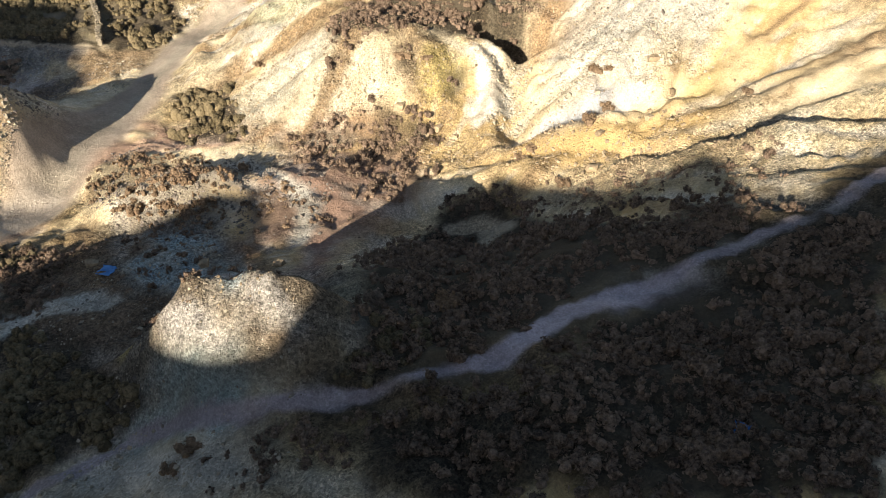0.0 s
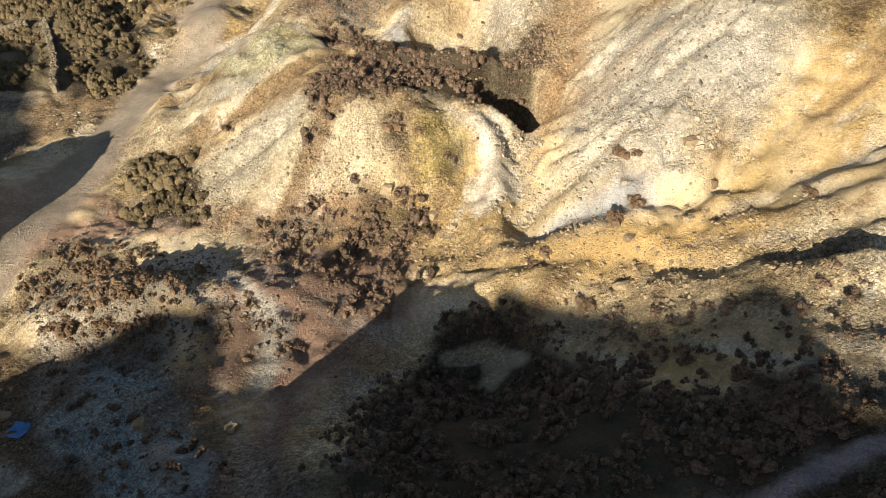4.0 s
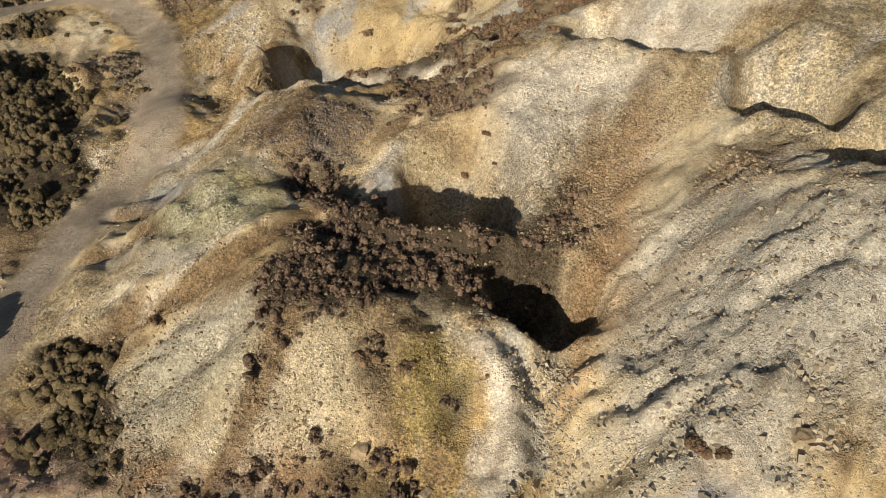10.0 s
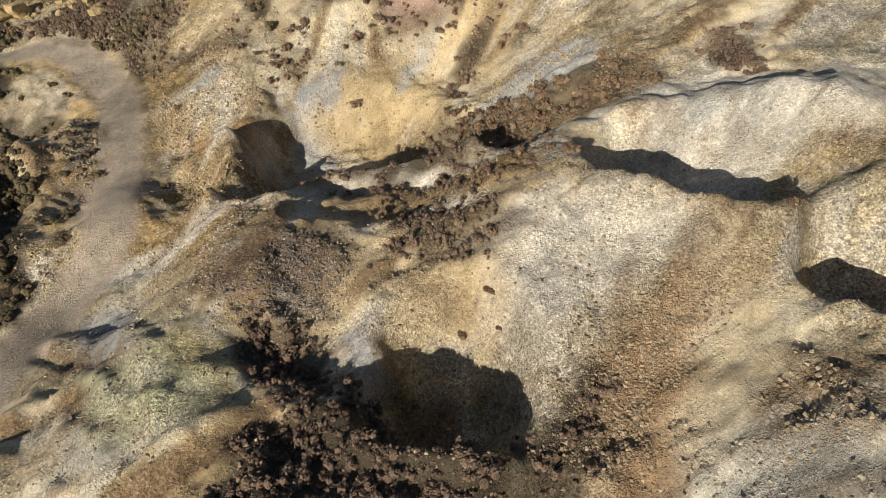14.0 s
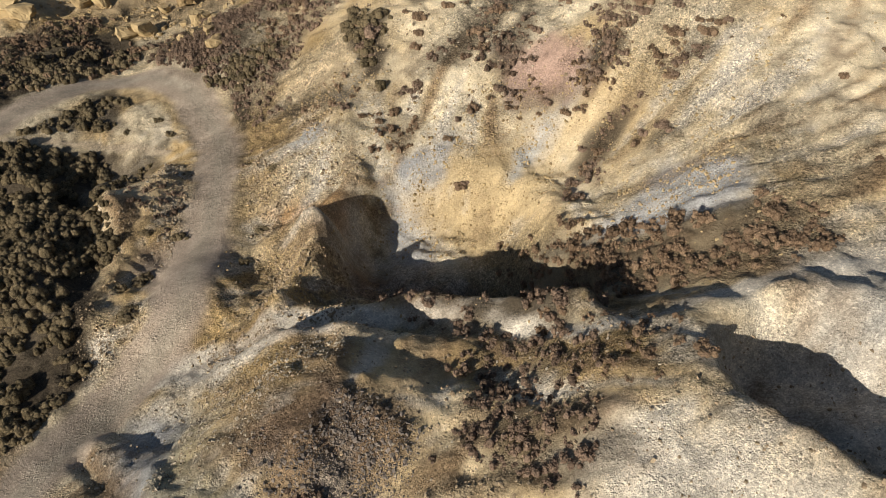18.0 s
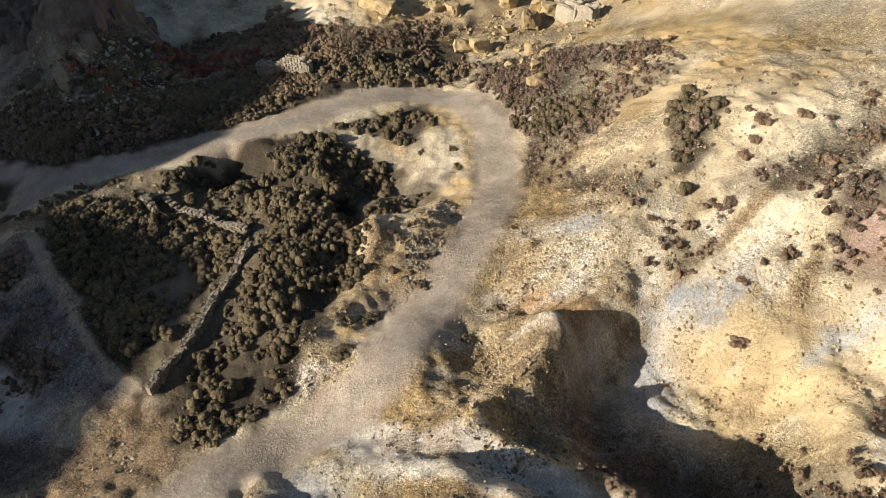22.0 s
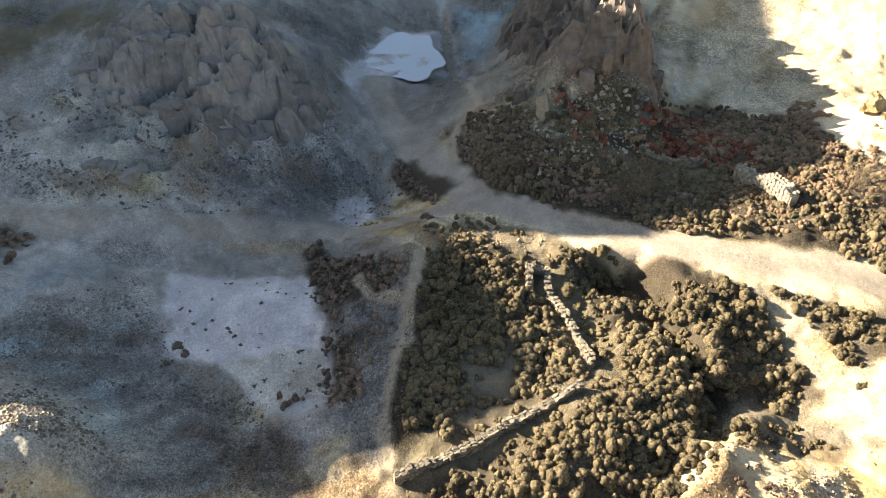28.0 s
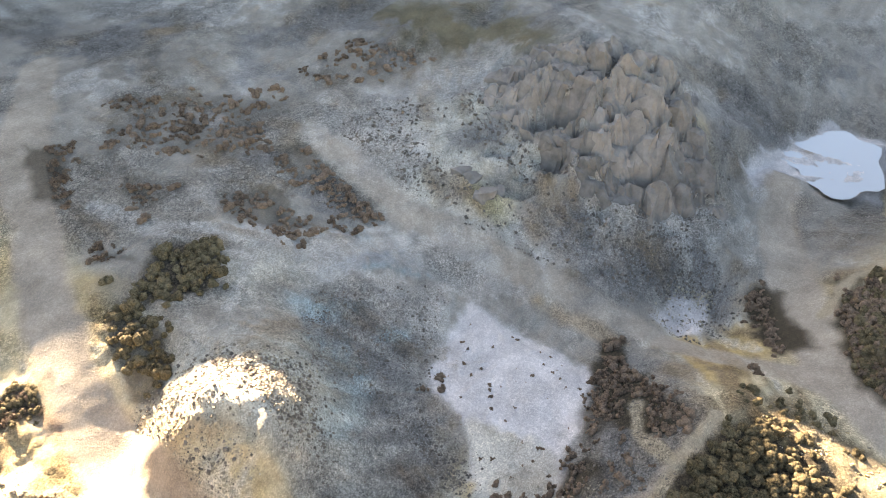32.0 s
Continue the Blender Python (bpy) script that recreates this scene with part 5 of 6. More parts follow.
ground_mesh = bpy.data.meshes.new("ground")
nx, ny = len(GX), len(GY)
index = np.arange(nx * ny).reshape(ny, nx)
quads = np.stack([index[:-1, :-1], index[:-1, 1:], index[1:, 1:], index[1:, :-1]], -1).reshape(-1, 4)
ground_mesh.vertices.add(nx * ny)
ground_mesh.vertices.foreach_set("co", np.stack([MX, MY, MZ], -1).astype(np.float32).ravel())
ground_mesh.loops.add(quads.size)
ground_mesh.loops.foreach_set("vertex_index", quads.astype(np.int32).ravel())
ground_mesh.polygons.add(len(quads))
ground_mesh.polygons.foreach_set("loop_start", np.arange(0, quads.size, 4, dtype=np.int32))
ground_mesh.polygons.foreach_set("use_smooth", np.ones(len(quads), dtype=bool))
ground_mesh.update()
earth = ground_mesh.attributes.new("earth", "FLOAT_COLOR", "POINT")
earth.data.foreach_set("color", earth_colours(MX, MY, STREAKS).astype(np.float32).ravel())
ground_mesh.materials.append(ground_material)
ground = tagged(new("ground", ground_mesh), "bare ochre mine spoil with gravel tracks and dark peat", "ground", kind="structure")

# ---- heath, gorse and bracken ----
def raw_mesh(name, co, quads, material, tone=None, smooth=False):
    mesh = bpy.data.meshes.new(name)
    mesh.vertices.add(len(co))
    mesh.vertices.foreach_set("co", np.asarray(co, dtype=np.float32).ravel())
    mesh.loops.add(quads.size)
    mesh.loops.foreach_set("vertex_index", quads.astype(np.int32).ravel())
    mesh.polygons.add(len(quads))
    mesh.polygons.foreach_set("loop_start", np.arange(0, quads.size, quads.shape[1], dtype=np.int32))
    mesh.polygons.foreach_set("use_smooth", np.full(len(quads), smooth, dtype=bool))
    mesh.update()
    if tone is not None:
        mesh.attributes.new("tone", "FLOAT", "POINT").data.foreach_set("value", np.asarray(tone, dtype=np.float32))
    mesh.materials.append(material)
    return mesh


def bush_shape(rng, leaves=50, lobes=7, leaf=1.0, heart=1.0, sides=6):
    """A plant one metre wide: uneven rounded clumps of foliage with sprays of small leaves. Corners, quads and tone."""
    at = np.stack([rng.normal(0, 0.21, lobes), rng.normal(0, 0.21, lobes), rng.uniform(0.10, 0.26, lobes)], 1)
    size = rng.uniform(0.17, 0.28, lobes)
    k = rng.integers(0, lobes, leaves)
    way = rng.normal(0, 1, (leaves, 3))
    way[:, 2] = np.abs(way[:, 2]) * 0.9 - 0.1
    way /= np.linalg.norm(way, axis=1)[:, None]
    mid = at[k] + way * (size[k] * rng.uniform(0.9 * heart, 1.12, leaves))[:, None]
    mid[:, 2] = np.maximum(mid[:, 2], 0.02)
    face = way + rng.normal(0, 0.5, (leaves, 3))
    up = np.cross(face, rng.normal(0, 1, (leaves, 3)))
    up /= np.linalg.norm(up, axis=1)[:, None]
    side = np.cross(up, face)
    side /= np.linalg.norm(side, axis=1)[:, None]
    long, wide = leaf * rng.uniform(0.03, 0.07, leaves)[:, None], leaf * rng.uniform(0.02, 0.045, leaves)[:, None]
    co = np.stack([mid - up * long, mid + side * wide, mid + up * long, mid - side * wide], 1).reshape(-1, 3)
    quads = np.arange(leaves * 4).reshape(-1, 4)
    ring = np.linspace(0, 2 * np.pi, sides + 1)[:-1]
    clumps, corner, size_of = [], [], 2 * sides + 1
    for j, (a, s) in enumerate(zip(at, size)):
        s = s * heart
        r = s * rng.uniform(0.72, 1.08, (2, sides))
        turn = ring + rng.uniform(0, 1)
        low = np.stack([a[0] + r[0] * np.cos(turn), a[1] + r[0] * np.sin(turn), np.full(sides, 0.0)], 1)
        high = np.stack([a[0] + r[1] * 0.88 * np.cos(turn), a[1] + r[1] * 0.88 * np.sin(turn), a[2] + s * rng.uniform(0.2, 0.55, sides)], 1)
        n = leaves * 4 + size_of * j
        clumps += [low, high, np.array([[a[0], a[1], a[2] + s * rng.uniform(0.85, 1.0)]])]
        corner += [(n + i, n + (i + 1) % sides, n + sides + (i + 1) % sides, n + sides + i) for i in range(sides)]
        corner += [(n + 2 * sides, n + sides + i, n + sides + i + 1, n + sides + (i + 2) % sides) for i in range(0, sides, 2)]
    # clumps behind the leaves keep 0.55-1.0 of their tone: painted inner shade
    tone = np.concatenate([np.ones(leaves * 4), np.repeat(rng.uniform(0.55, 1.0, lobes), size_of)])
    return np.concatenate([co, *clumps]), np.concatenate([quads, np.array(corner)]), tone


plant_rng = np.random.default_rng(7)
SHAPES = [bush_shape(plant_rng, 40, 7) for _ in range(7)]
TWIGGY_SHAPES = [bush_shape(plant_rng, 78, 5, 1.25, 0.72) for _ in range(7)]
FAR_SHAPES = [bush_shape(plant_rng, 16, 5, 1.1) for _ in range(5)]


def planted(points, dense, size, rng):
    """Places for plants in a plot, thinned at its ragged edge."""
    p = np.array(points)
    lo, hi = p.min(0) - 1.6, p.max(0) + 1.6
    gap = size * 0.69 / math.sqrt(dense)
    nx, ny = max(1, int((hi[0] - lo[0]) / gap)), max(1, int((hi[1] - lo[1]) / gap))
    gx, gy = np.meshgrid(lo[0] + gap * (np.arange(nx) + 0.5), lo[1] + gap * (np.arange(ny) + 0.5))
    x = (gx + rng.uniform(-0.45, 0.45, gx.shape) * gap).ravel()
    y = (gy + rng.uniform(-0.45, 0.45, gy.shape) * gap).ravel()
    ragged = 0.6 + 0.06 * math.sqrt((hi[0] - lo[0]) * (hi[1] - lo[1]))
    edge = inside(x, y, points) + ragged * fractal(x, y, 5.5, 4, 91) + rng.normal(0, 0.5, len(x))
    clear = fractal(x, y, 3.2, 3, 95) < 0.9 - 0.6 * (1 - dense)
    track = np.minimum(np.minimum(from_lane(x, y, LOOP)[0] - 2.0, from_lane(x, y, ROAD)[0] - 1.8), from_lane(x, y, FOOTPATH)[0] - 0.5)
    for line in TRAILS:
        track = np.minimum(track, from_lane(x, y, line)[0] - 0.65)
    for line in WALL_LINES:
        track = np.minimum(track, from_lane(x, y, line)[0] - 0.75)
    for plot in CLEARINGS:
        track = np.minimum(track, 0.9 * rng.normal(0, 1, len(x)) + 0.5 - inside(x, y, plot))
    keep = (edge > 0) & clear & (track > 0.25)
    return x[keep], y[keep]


THICKET_WORDS = {
    "heath": ("heather_thicket", "dense dark brown heather growing on black peat"),
    "gorse": ("gorse_thicket", "dense olive green gorse and heather scrub"),
    "russet": ("bracken_patch", "deep russet red dead bracken under the crag"),
    "bracken": ("bracken_patch", "dry reddish brown bracken and faded heather"),
}


def grow(kind, points, dense, size, rng):
    size = size * (0.85 if np.mean(points, axis=0)[1] < 36 and np.mean(points, axis=0)[0] > -30 else 1.2 if kind == "gorse" else 1.1)
    x, y = planted(points, dense, size, rng)
    if not len(x):
        return
    z = ground_z(x, y)
    shapes = SHAPES if kind == "gorse" else FAR_SHAPES if np.mean(points, axis=0)[0] < -44 else TWIGGY_SHAPES
    wide = size * (0.6 + 1.1 * rng.uniform(0, 1, len(x)) ** 1.7)
    tall = wide * rng.uniform(0.75, 1.2, len(x)) * (1 if kind == "gorse" else 0.85)
    turn, tone, which = rng.uniform(0, 6.283, len(x)), rng.uniform(0, 1, len(x)), rng.integers(0, len(shapes), len(x))
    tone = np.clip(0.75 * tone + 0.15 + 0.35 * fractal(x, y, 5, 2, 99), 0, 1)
    cos, quads, tones, base = [], [], [], 0
    for k, (co, faces, inner_shade) in enumerate(shapes):
        i = np.where(which == k)[0]
        if not len(i):
            continue
        c, s = np.cos(turn[i])[:, None], np.sin(turn[i])[:, None]
        px = (co[None, :, 0] * c - co[None, :, 1] * s) * wide[i][:, None] + x[i][:, None]
        py = (co[None, :, 0] * s + co[None, :, 1] * c) * wide[i][:, None] + y[i][:, None]
        pz = co[None, :, 2] * tall[i][:, None] + z[i][:, None] - 0.06
        cos.append(np.stack([px, py, pz], -1).reshape(-1, 3))
        quads.append((faces[None] + (base + len(co) * np.arange(len(i)))[:, None, None]).reshape(-1, 4))
        tones.append((tone[i][:, None] * inner_shade).ravel())
        base += len(co) * len(i)
    name, words = THICKET_WORDS[kind]
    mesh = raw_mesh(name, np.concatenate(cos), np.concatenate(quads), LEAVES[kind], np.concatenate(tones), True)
    tagged(new(name, mesh), words, "scrub", kind="stuff")


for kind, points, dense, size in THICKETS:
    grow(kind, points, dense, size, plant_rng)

# ---- loose stones and scree ----
def stone_shape(rng, squash=0.7):
    """A rough, angular block about one metre across: corners and quads."""
    co = np.array([(x, y, z) for z in (-1, 1) for y in (-1, 1) for x in (-1, 1)], float) * 0.5
    co = co * rng.uniform(0.7, 1.0, 3) + rng.uniform(-0.14, 0.14, (8, 3))
    co[4:, :2] *= rng.uniform(0.5, 0.9)
    co[:, 2] *= squash
    return co, np.array([(4, 5, 7, 6), (0, 1, 5, 4), (1, 3, 7, 5), (3, 2, 6, 7), (2, 0, 4, 6)])


stone_rng = np.random.default_rng(11)
STONES = [stone_shape(stone_rng) for _ in range(12)]


def strew(material, points, count, small, large):
    """Stones of many sizes over a plot, thicker in some spots than others."""
    rng, p, count = stone_rng, np.array(points), int(count * 0.8)
    lo, hi = p.min(0), p.max(0)
    x, y = rng.uniform(lo[0], hi[0], count * 4), rng.uniform(lo[1], hi[1], count * 4)
    thick = fractal(x, y * 0.5, 2.5, 3, 111) + 0.5 * rng.normal(0, 1, len(x))
    track = np.minimum(from_lane(x, y, LOOP)[0] - 2.0, from_lane(x, y, ROAD)[0] - 1.8)
    keep = np.where((inside(x, y, points) + rng.normal(0, 0.6, len(x)) > 0) & (thick > 0.1) & (track > 0.1))[0][:count]
    x, y = x[keep], y[keep]
    size = 0.85 * (small + (large - small) * rng.uniform(0, 1, len(x)) ** 7)
    z, turn, which = ground_z(x, y), rng.uniform(0, 6.283, len(x)), rng.integers(0, len(STONES), len(x))
    lean = rng.normal(0, 0.3, (len(x), 2))
    cos, quads, base = [], [], 0
    for k, (co, faces) in enumerate(STONES):
        i = np.where(which == k)[0]
        if not len(i):
            continue
        c, s, d = np.cos(turn[i])[:, None], np.sin(turn[i])[:, None], size[i][:, None]
        px, py = (co[None, :, 0] * c - co[None, :, 1] * s) * d, (co[None, :, 0] * s + co[None, :, 1] * c) * d
        pz = co[None, :, 2] * d + px * lean[i][:, :1] + py * lean[i][:, 1:] + z[i][:, None] + 0.12 * d
        cos.append(np.stack([px + x[i][:, None], py + y[i][:, None], pz], -1).reshape(-1, 3))
        quads.append((faces[None] + (base + 8 * np.arange(len(i)))[:, None, None]).reshape(-1, 4))
        base += 8 * len(i)
    words = {"rusty_stone": "loose rust brown angular stones lying on the spoil", "pale_stone": "loose pale grey angular stones lying on the spoil", "dark_stone": "loose dark grey stones and gravel lying thick", "ochre_rock": "loose ochre yellow stones lying on the slope"}
    tagged(new("scree", raw_mesh("scree", np.concatenate(cos), np.concatenate(quads), material)), words[material.name], "scree", kind="stuff")


def beside(points, wide):
    """A strip along a line, as a plot."""
    return [(x - wide * 0.6, y + wide) for x, y in points] + [(x + wide * 0.6, y - wide) for x, y in reversed(points)]


for line in FURROWS[:8]:
    strew(rust_stone, beside(line, 0.7), 700, 0.06, 0.26)
strew(rust_stone, [(-22.9, 43.9), (-25.1, 73.6), (-11.2, 78.6), (16.9, 75.6), (19.8, 39.7), (-0.0, 41.8)], 15000, 0.05, 0.22)
strew(pale_stone, [(-22.9, 43.9), (-25.1, 73.6), (-11.2, 78.6), (16.9, 75.6), (19.8, 39.7), (-0.0, 41.8)], 4000, 0.04, 0.2)
strew(yellow_rock, [(-41.1, 97.0), (-30.9, 110.1), (12.0, 117.8), (22.0, 100.0), (14.1, 80.3), (-22.5, 76.4), (-30.2, 92.2)], 6000, 0.04, 0.22)
strew(rust_stone, [(-3.6, 67.4), (7.9, 65.8), (9.2, 49.6), (0.5, 48.1)], 4000, 0.05, 0.26)
strew(pale_stone, [(-44.0, 109.7), (-37.3, 117.8), (-19.3, 119.7), (14.0, 121.9), (10.0, 103.9), (-23.6, 103.3)], 2500, 0.06, 0.3)
strew(yellow_rock, [(-12.7, 95.2), (-10.7, 98.8), (-2.7, 100.9), (2.3, 89.2), (-2.9, 87.4), (-6.1, 90.1)], 1500, 0.05, 0.24)
strew(dark_stone, [(-58.0, 64.0), (-56.0, 70.4), (-40.0, 68.5), (-38.0, 65.6), (-50.0, 64.0)], 1200, 0.06, 0.26)
strew(rust_stone, [(-38.7, 110.3), (-29.9, 121.5), (20.0, 126.0), (24.0, 104.0), (-23.7, 101.4)], 5000, 0.06, 0.34)
strew(pale_stone, [(7.4, 42.4), (9.9, 44.7), (14.2, 46.3), (15.2, 44.2), (12.5, 41.4)], 1300, 0.06, 0.42)
strew(dark_stone, [(8.9, 46.7), (10.1, 54.4), (17.6, 53.4), (18.5, 45.8), (12.8, 43.7)], 1200, 0.05, 0.3)
strew(yellow_rock, [(-82.0, 118.0), (-59.9, 121.9), (-41.2, 117.9), (-41.8, 137.7), (-82.0, 138.0)], 2500, 0.12, 0.7)
strew(rust_stone, [(13.2, 58.0), (17.1, 58.5), (16.0, 55.8), (12.9, 54.5)], 1500, 0.06, 0.28)
strew(dark_stone, [(-36.2, 58.2), (-33.9, 62.4), (-36.4, 63.8), (-43.8, 57.9), (-44.8, 52.3)], 3000, 0.08, 0.32)
strew(pale_stone, [(-27.7, 66.6), (-26.3, 56.6), (-31.2, 56.4), (-35.0, 66.0)], 900, 0.08, 0.3)
strew(dark_stone, [(-60.0, 22.0), (-74.0, 26.0), (-92.0, 44.0), (-90.0, 60.0), (-70.0, 60.0), (-62.0, 42.0)], 5500, 0.12, 0.5)
strew(pale_stone, [(-92.0, 80.0), (-88.0, 99.0), (-72.0, 92.0), (-68.0, 82.0), (-78.0, 78.0)], 2200, 0.15, 0.6)
strew(pale_stone, [(-46.0, 62.0), (-48.0, 66.0), (-40.0, 67.4), (-38.0, 64.0)], 700, 0.1, 0.32)
strew(rust_stone, [(7.2, 58.0), (8.9, 63.2), (12.4, 64.5), (15.0, 63.5), (11.9, 61.9), (9.5, 58.1), (8.1, 53.3), (6.5, 54.0)], 9000, 0.06, 0.26)
strew(rust_stone, [(-14.2, 45.5), (-7.1, 43.3), (1.8, 41.5), (10.7, 39.4), (18.5, 38.5), (16.9, 34.3), (7.8, 36.6), (-1.5, 41.2), (-11.7, 42.3)], 6000, 0.08, 0.32)
strew(dark_stone, [(-12.3, 67.7), (-7.6, 71.1), (-4.4, 68.9), (-5.7, 66.0), (-9.9, 65.3)], 2600, 0.08, 0.28)
strew(pale_stone, [(-23.8, 60.9), (-25.2, 66.0), (-24.4, 74.2), (-13.0, 73.7), (-8.7, 75.9), (-11.1, 68.9), (-15.6, 62.0), (-17.2, 56.5)], 4200, 0.07, 0.26)
strew(pale_stone, [(8.4, 57.1), (9.1, 51.3), (6.1, 44.6), (7.0, 41.9), (13.4, 40.4), (17.2, 42.4), (19.0, 50.0), (13.7, 61.1)], 3000, 0.05, 0.26)
strew(yellow_rock, [(-30.3, 103.0), (-17.8, 105.4), (12.6, 102.3), (12.2, 87.8), (-4.2, 88.7), (-18.2, 94.0)], 5500, 0.09, 0.32)
strew(rust_stone, [(-21.5, 76.5), (-21.8, 87.4), (-14.3, 86.9), (-11.2, 81.1), (-13.5, 75.4)], 3500, 0.08, 0.34)
strew(rust_stone, [(-28.6, 74.3), (-32.9, 82.3), (-36.1, 87.4), (-37.3, 93.0), (-30.2, 94.3), (-28.5, 88.4), (-30.8, 83.5), (-26.1, 78.1)], 2600, 0.08, 0.3)
strew(rust_stone, [(-25.5, 93.2), (-27.6, 98.7), (-22.7, 102.9), (-16.0, 95.7), (-21.4, 87.4)], 3000, 0.08, 0.34)
strew(dark_stone, [(-49.2, 37.8), (-57.0, 45.2), (-48.1, 50.1), (-45.0, 56.6), (-38.6, 58.6), (-35.4, 58.7), (-33.5, 45.7)], 6000, 0.08, 0.3)
strew(pale_stone, [(-30.7, 37.0), (-36.1, 37.4), (-42.0, 43.8), (-38.0, 48.7), (-34.2, 50.0), (-30.0, 47.6), (-28.5, 41.3)], 3500, 0.07, 0.3)
strew(dark_stone, [(-30.7, 37.0), (-36.1, 37.4), (-42.0, 43.8), (-38.0, 48.7), (-34.2, 50.0), (-30.0, 47.6), (-28.5, 41.3)], 3500, 0.07, 0.34)
strew(dark_stone, [(-71.9, 53.8), (-85.6, 57.1), (-83.4, 62.5), (-76.3, 66.8), (-68.2, 64.8), (-67.1, 55.7)], 2200, 0.1, 0.4)
strew(pale_stone, [(-15.1, 24.0), (-12.6, 25.2), (-4.2, 19.2), (-4.0, 17.0), (-10.3, 18.1)], 500, 0.03, 0.12)
strew(rust_stone, [(-15.1, 24.0), (-12.6, 25.2), (-4.2, 19.2), (-4.0, 17.0), (-10.3, 18.1)], 900, 0.03, 0.16)
strew(pale_stone, [(-14.2, 15.9), (-10.9, 16.7), (-6.7, 14.4), (-3.2, 12.1), (-15.2, 14.1)], 900, 0.05, 0.26)
strew(dark_stone, [(-22.5, 32.7), (-11.9, 32.6), (-4.8, 21.1), (-5.2, 15.6), (-15.9, 17.0), (-21.4, 23.5)], 1800, 0.04, 0.2)
strew(pale_stone, [(-22.5, 32.7), (-11.9, 32.6), (-4.8, 21.1), (-5.2, 15.6), (-15.9, 17.0), (-21.4, 23.5)], 1800, 0.04, 0.2)
strew(rust_stone, [(3.0, 38.4), (17.1, 34.5), (13.3, 25.8), (6.8, 31.1)], 3500, 0.06, 0.3)
strew(dark_stone, [(-27.5, 42.0), (-23.5, 45.8), (-13.0, 37.9), (-6.9, 36.3), (-10.1, 31.2), (-20.9, 34.6)], 2200, 0.08, 0.32)
strew(dark_stone, [(-23.8, 40.7), (-15.2, 43.2), (-7.4, 36.1), (-7.1, 31.7), (-19.6, 33.8)], 3200, 0.08, 0.3)
strew(rust_stone, [(-16.8, 47.0), (-14.7, 53.9), (-8.5, 48.8), (-2.8, 46.7), (-4.9, 45.4), (-10.0, 43.9), (-14.4, 45.1)], 2200, 0.08, 0.28)
strew(pale_stone, [(2.6, 48.5), (4.4, 50.1), (6.3, 49.3), (5.3, 43.0), (3.0, 42.9), (4.7, 46.2)], 1500, 0.1, 0.36)
strew(rust_stone, [(-29.9, 84.1), (-30.9, 87.2), (-31.8, 90.2), (-33.3, 92.8), (-35.9, 97.6), (-32.1, 94.7), (-29.8, 91.8), (-27.8, 88.6), (-29.0, 86.8)], 3500, 0.1, 0.34)
strew(pale_stone, [(-29.9, 84.1), (-30.9, 87.2), (-31.8, 90.2), (-33.3, 92.8), (-35.9, 97.6), (-32.1, 94.7), (-29.8, 91.8), (-27.8, 88.6), (-29.0, 86.8)], 1500, 0.1, 0.3)
strew(yellow_rock, VERGE, 700, 0.1, 0.4)
strew(pale_stone, VERGE, 300, 0.1, 0.35)
strew(pale_stone, [(-74.9, 59.6), (-77.5, 62.8), (-74.8, 64.6), (-69.4, 63.5), (-69.7, 60.5)], 900, 0.1, 0.35)


# ---- things: boulders, bushes, shrubs ----
def part(name, mesh, parent, label=""):
    ob = new(name, mesh)
    ob.parent = parent
    return tagged(ob, label) if label else ob


def rough_rock(name, rng, material, size, detail=2):
    """A split, weathered block as a mesh: a cube cut finer, knocked about and planed."""
    bm = bmesh.new()
    bmesh.ops.create_cube(bm, size=1.0)
    bmesh.ops.subdivide_edges(bm, edges=bm.edges[:], cuts=detail, use_grid_fill=True)
    off = Vector(rng.uniform(-50, 50, 3))
    planes = [(Vector(rng.normal(0, 1, 3)).normalized(), rng.uniform(0.36, 0.5)) for _ in range(7)]
    for v in bm.verts:
        for normal, far in planes:
            over = v.co.dot(normal) - far
            if over > 0:
                v.co -= normal * over
        v.co += 0.10 * noise.noise_vector(v.co * 2.2 + off) + 0.05 * noise.noise_vector(v.co * 6 + off) + 0.022 * noise.noise_vector(v.co * 15 + off)
        v.co = Vector((v.co.x * size[0], v.co.y * size[1], v.co.z * size[2]))
    mesh = bpy.data.meshes.new(name)
    bm.to_mesh(mesh)
    bm.free()
    mesh.materials.append(material)
    return mesh


def set_down(ob, x, y, turn=0.0, sink=0.0, scale=1.0):
    ob.location = (x, y, float(ground_z(np.array([x]), np.array([y]))[0]) - sink)
    ob.rotation_euler = (0, 0, turn)
    ob.scale = (scale, scale, scale)
    return ob


rock_rng = np.random.default_rng(23)
BOULDERS = [rough_rock("boulder", rock_rng, yellow_rock, (1.0, rock_rng.uniform(0.7, 1.0), rock_rng.uniform(0.6, 0.9)), 7) for _ in range(8)]


BLOCKS = [rough_rock("boulder", rock_rng, rust_stone, (1.0, rock_rng.uniform(0.7, 1.0), rock_rng.uniform(0.5, 0.8)), 3) for _ in range(6)]


def boulder(x, y, size, k):
    ob = new("boulder", BOULDERS[k % 8])
    set_down(ob, x, y, rock_rng.uniform(0, 6.28), -size * 0.22, size)
    tagged(ob, "large ochre yellow boulder fallen below the cliff" if size > 1.3 else "angular ochre boulder lying among scrub", "boulder", "boulders below the cliff")


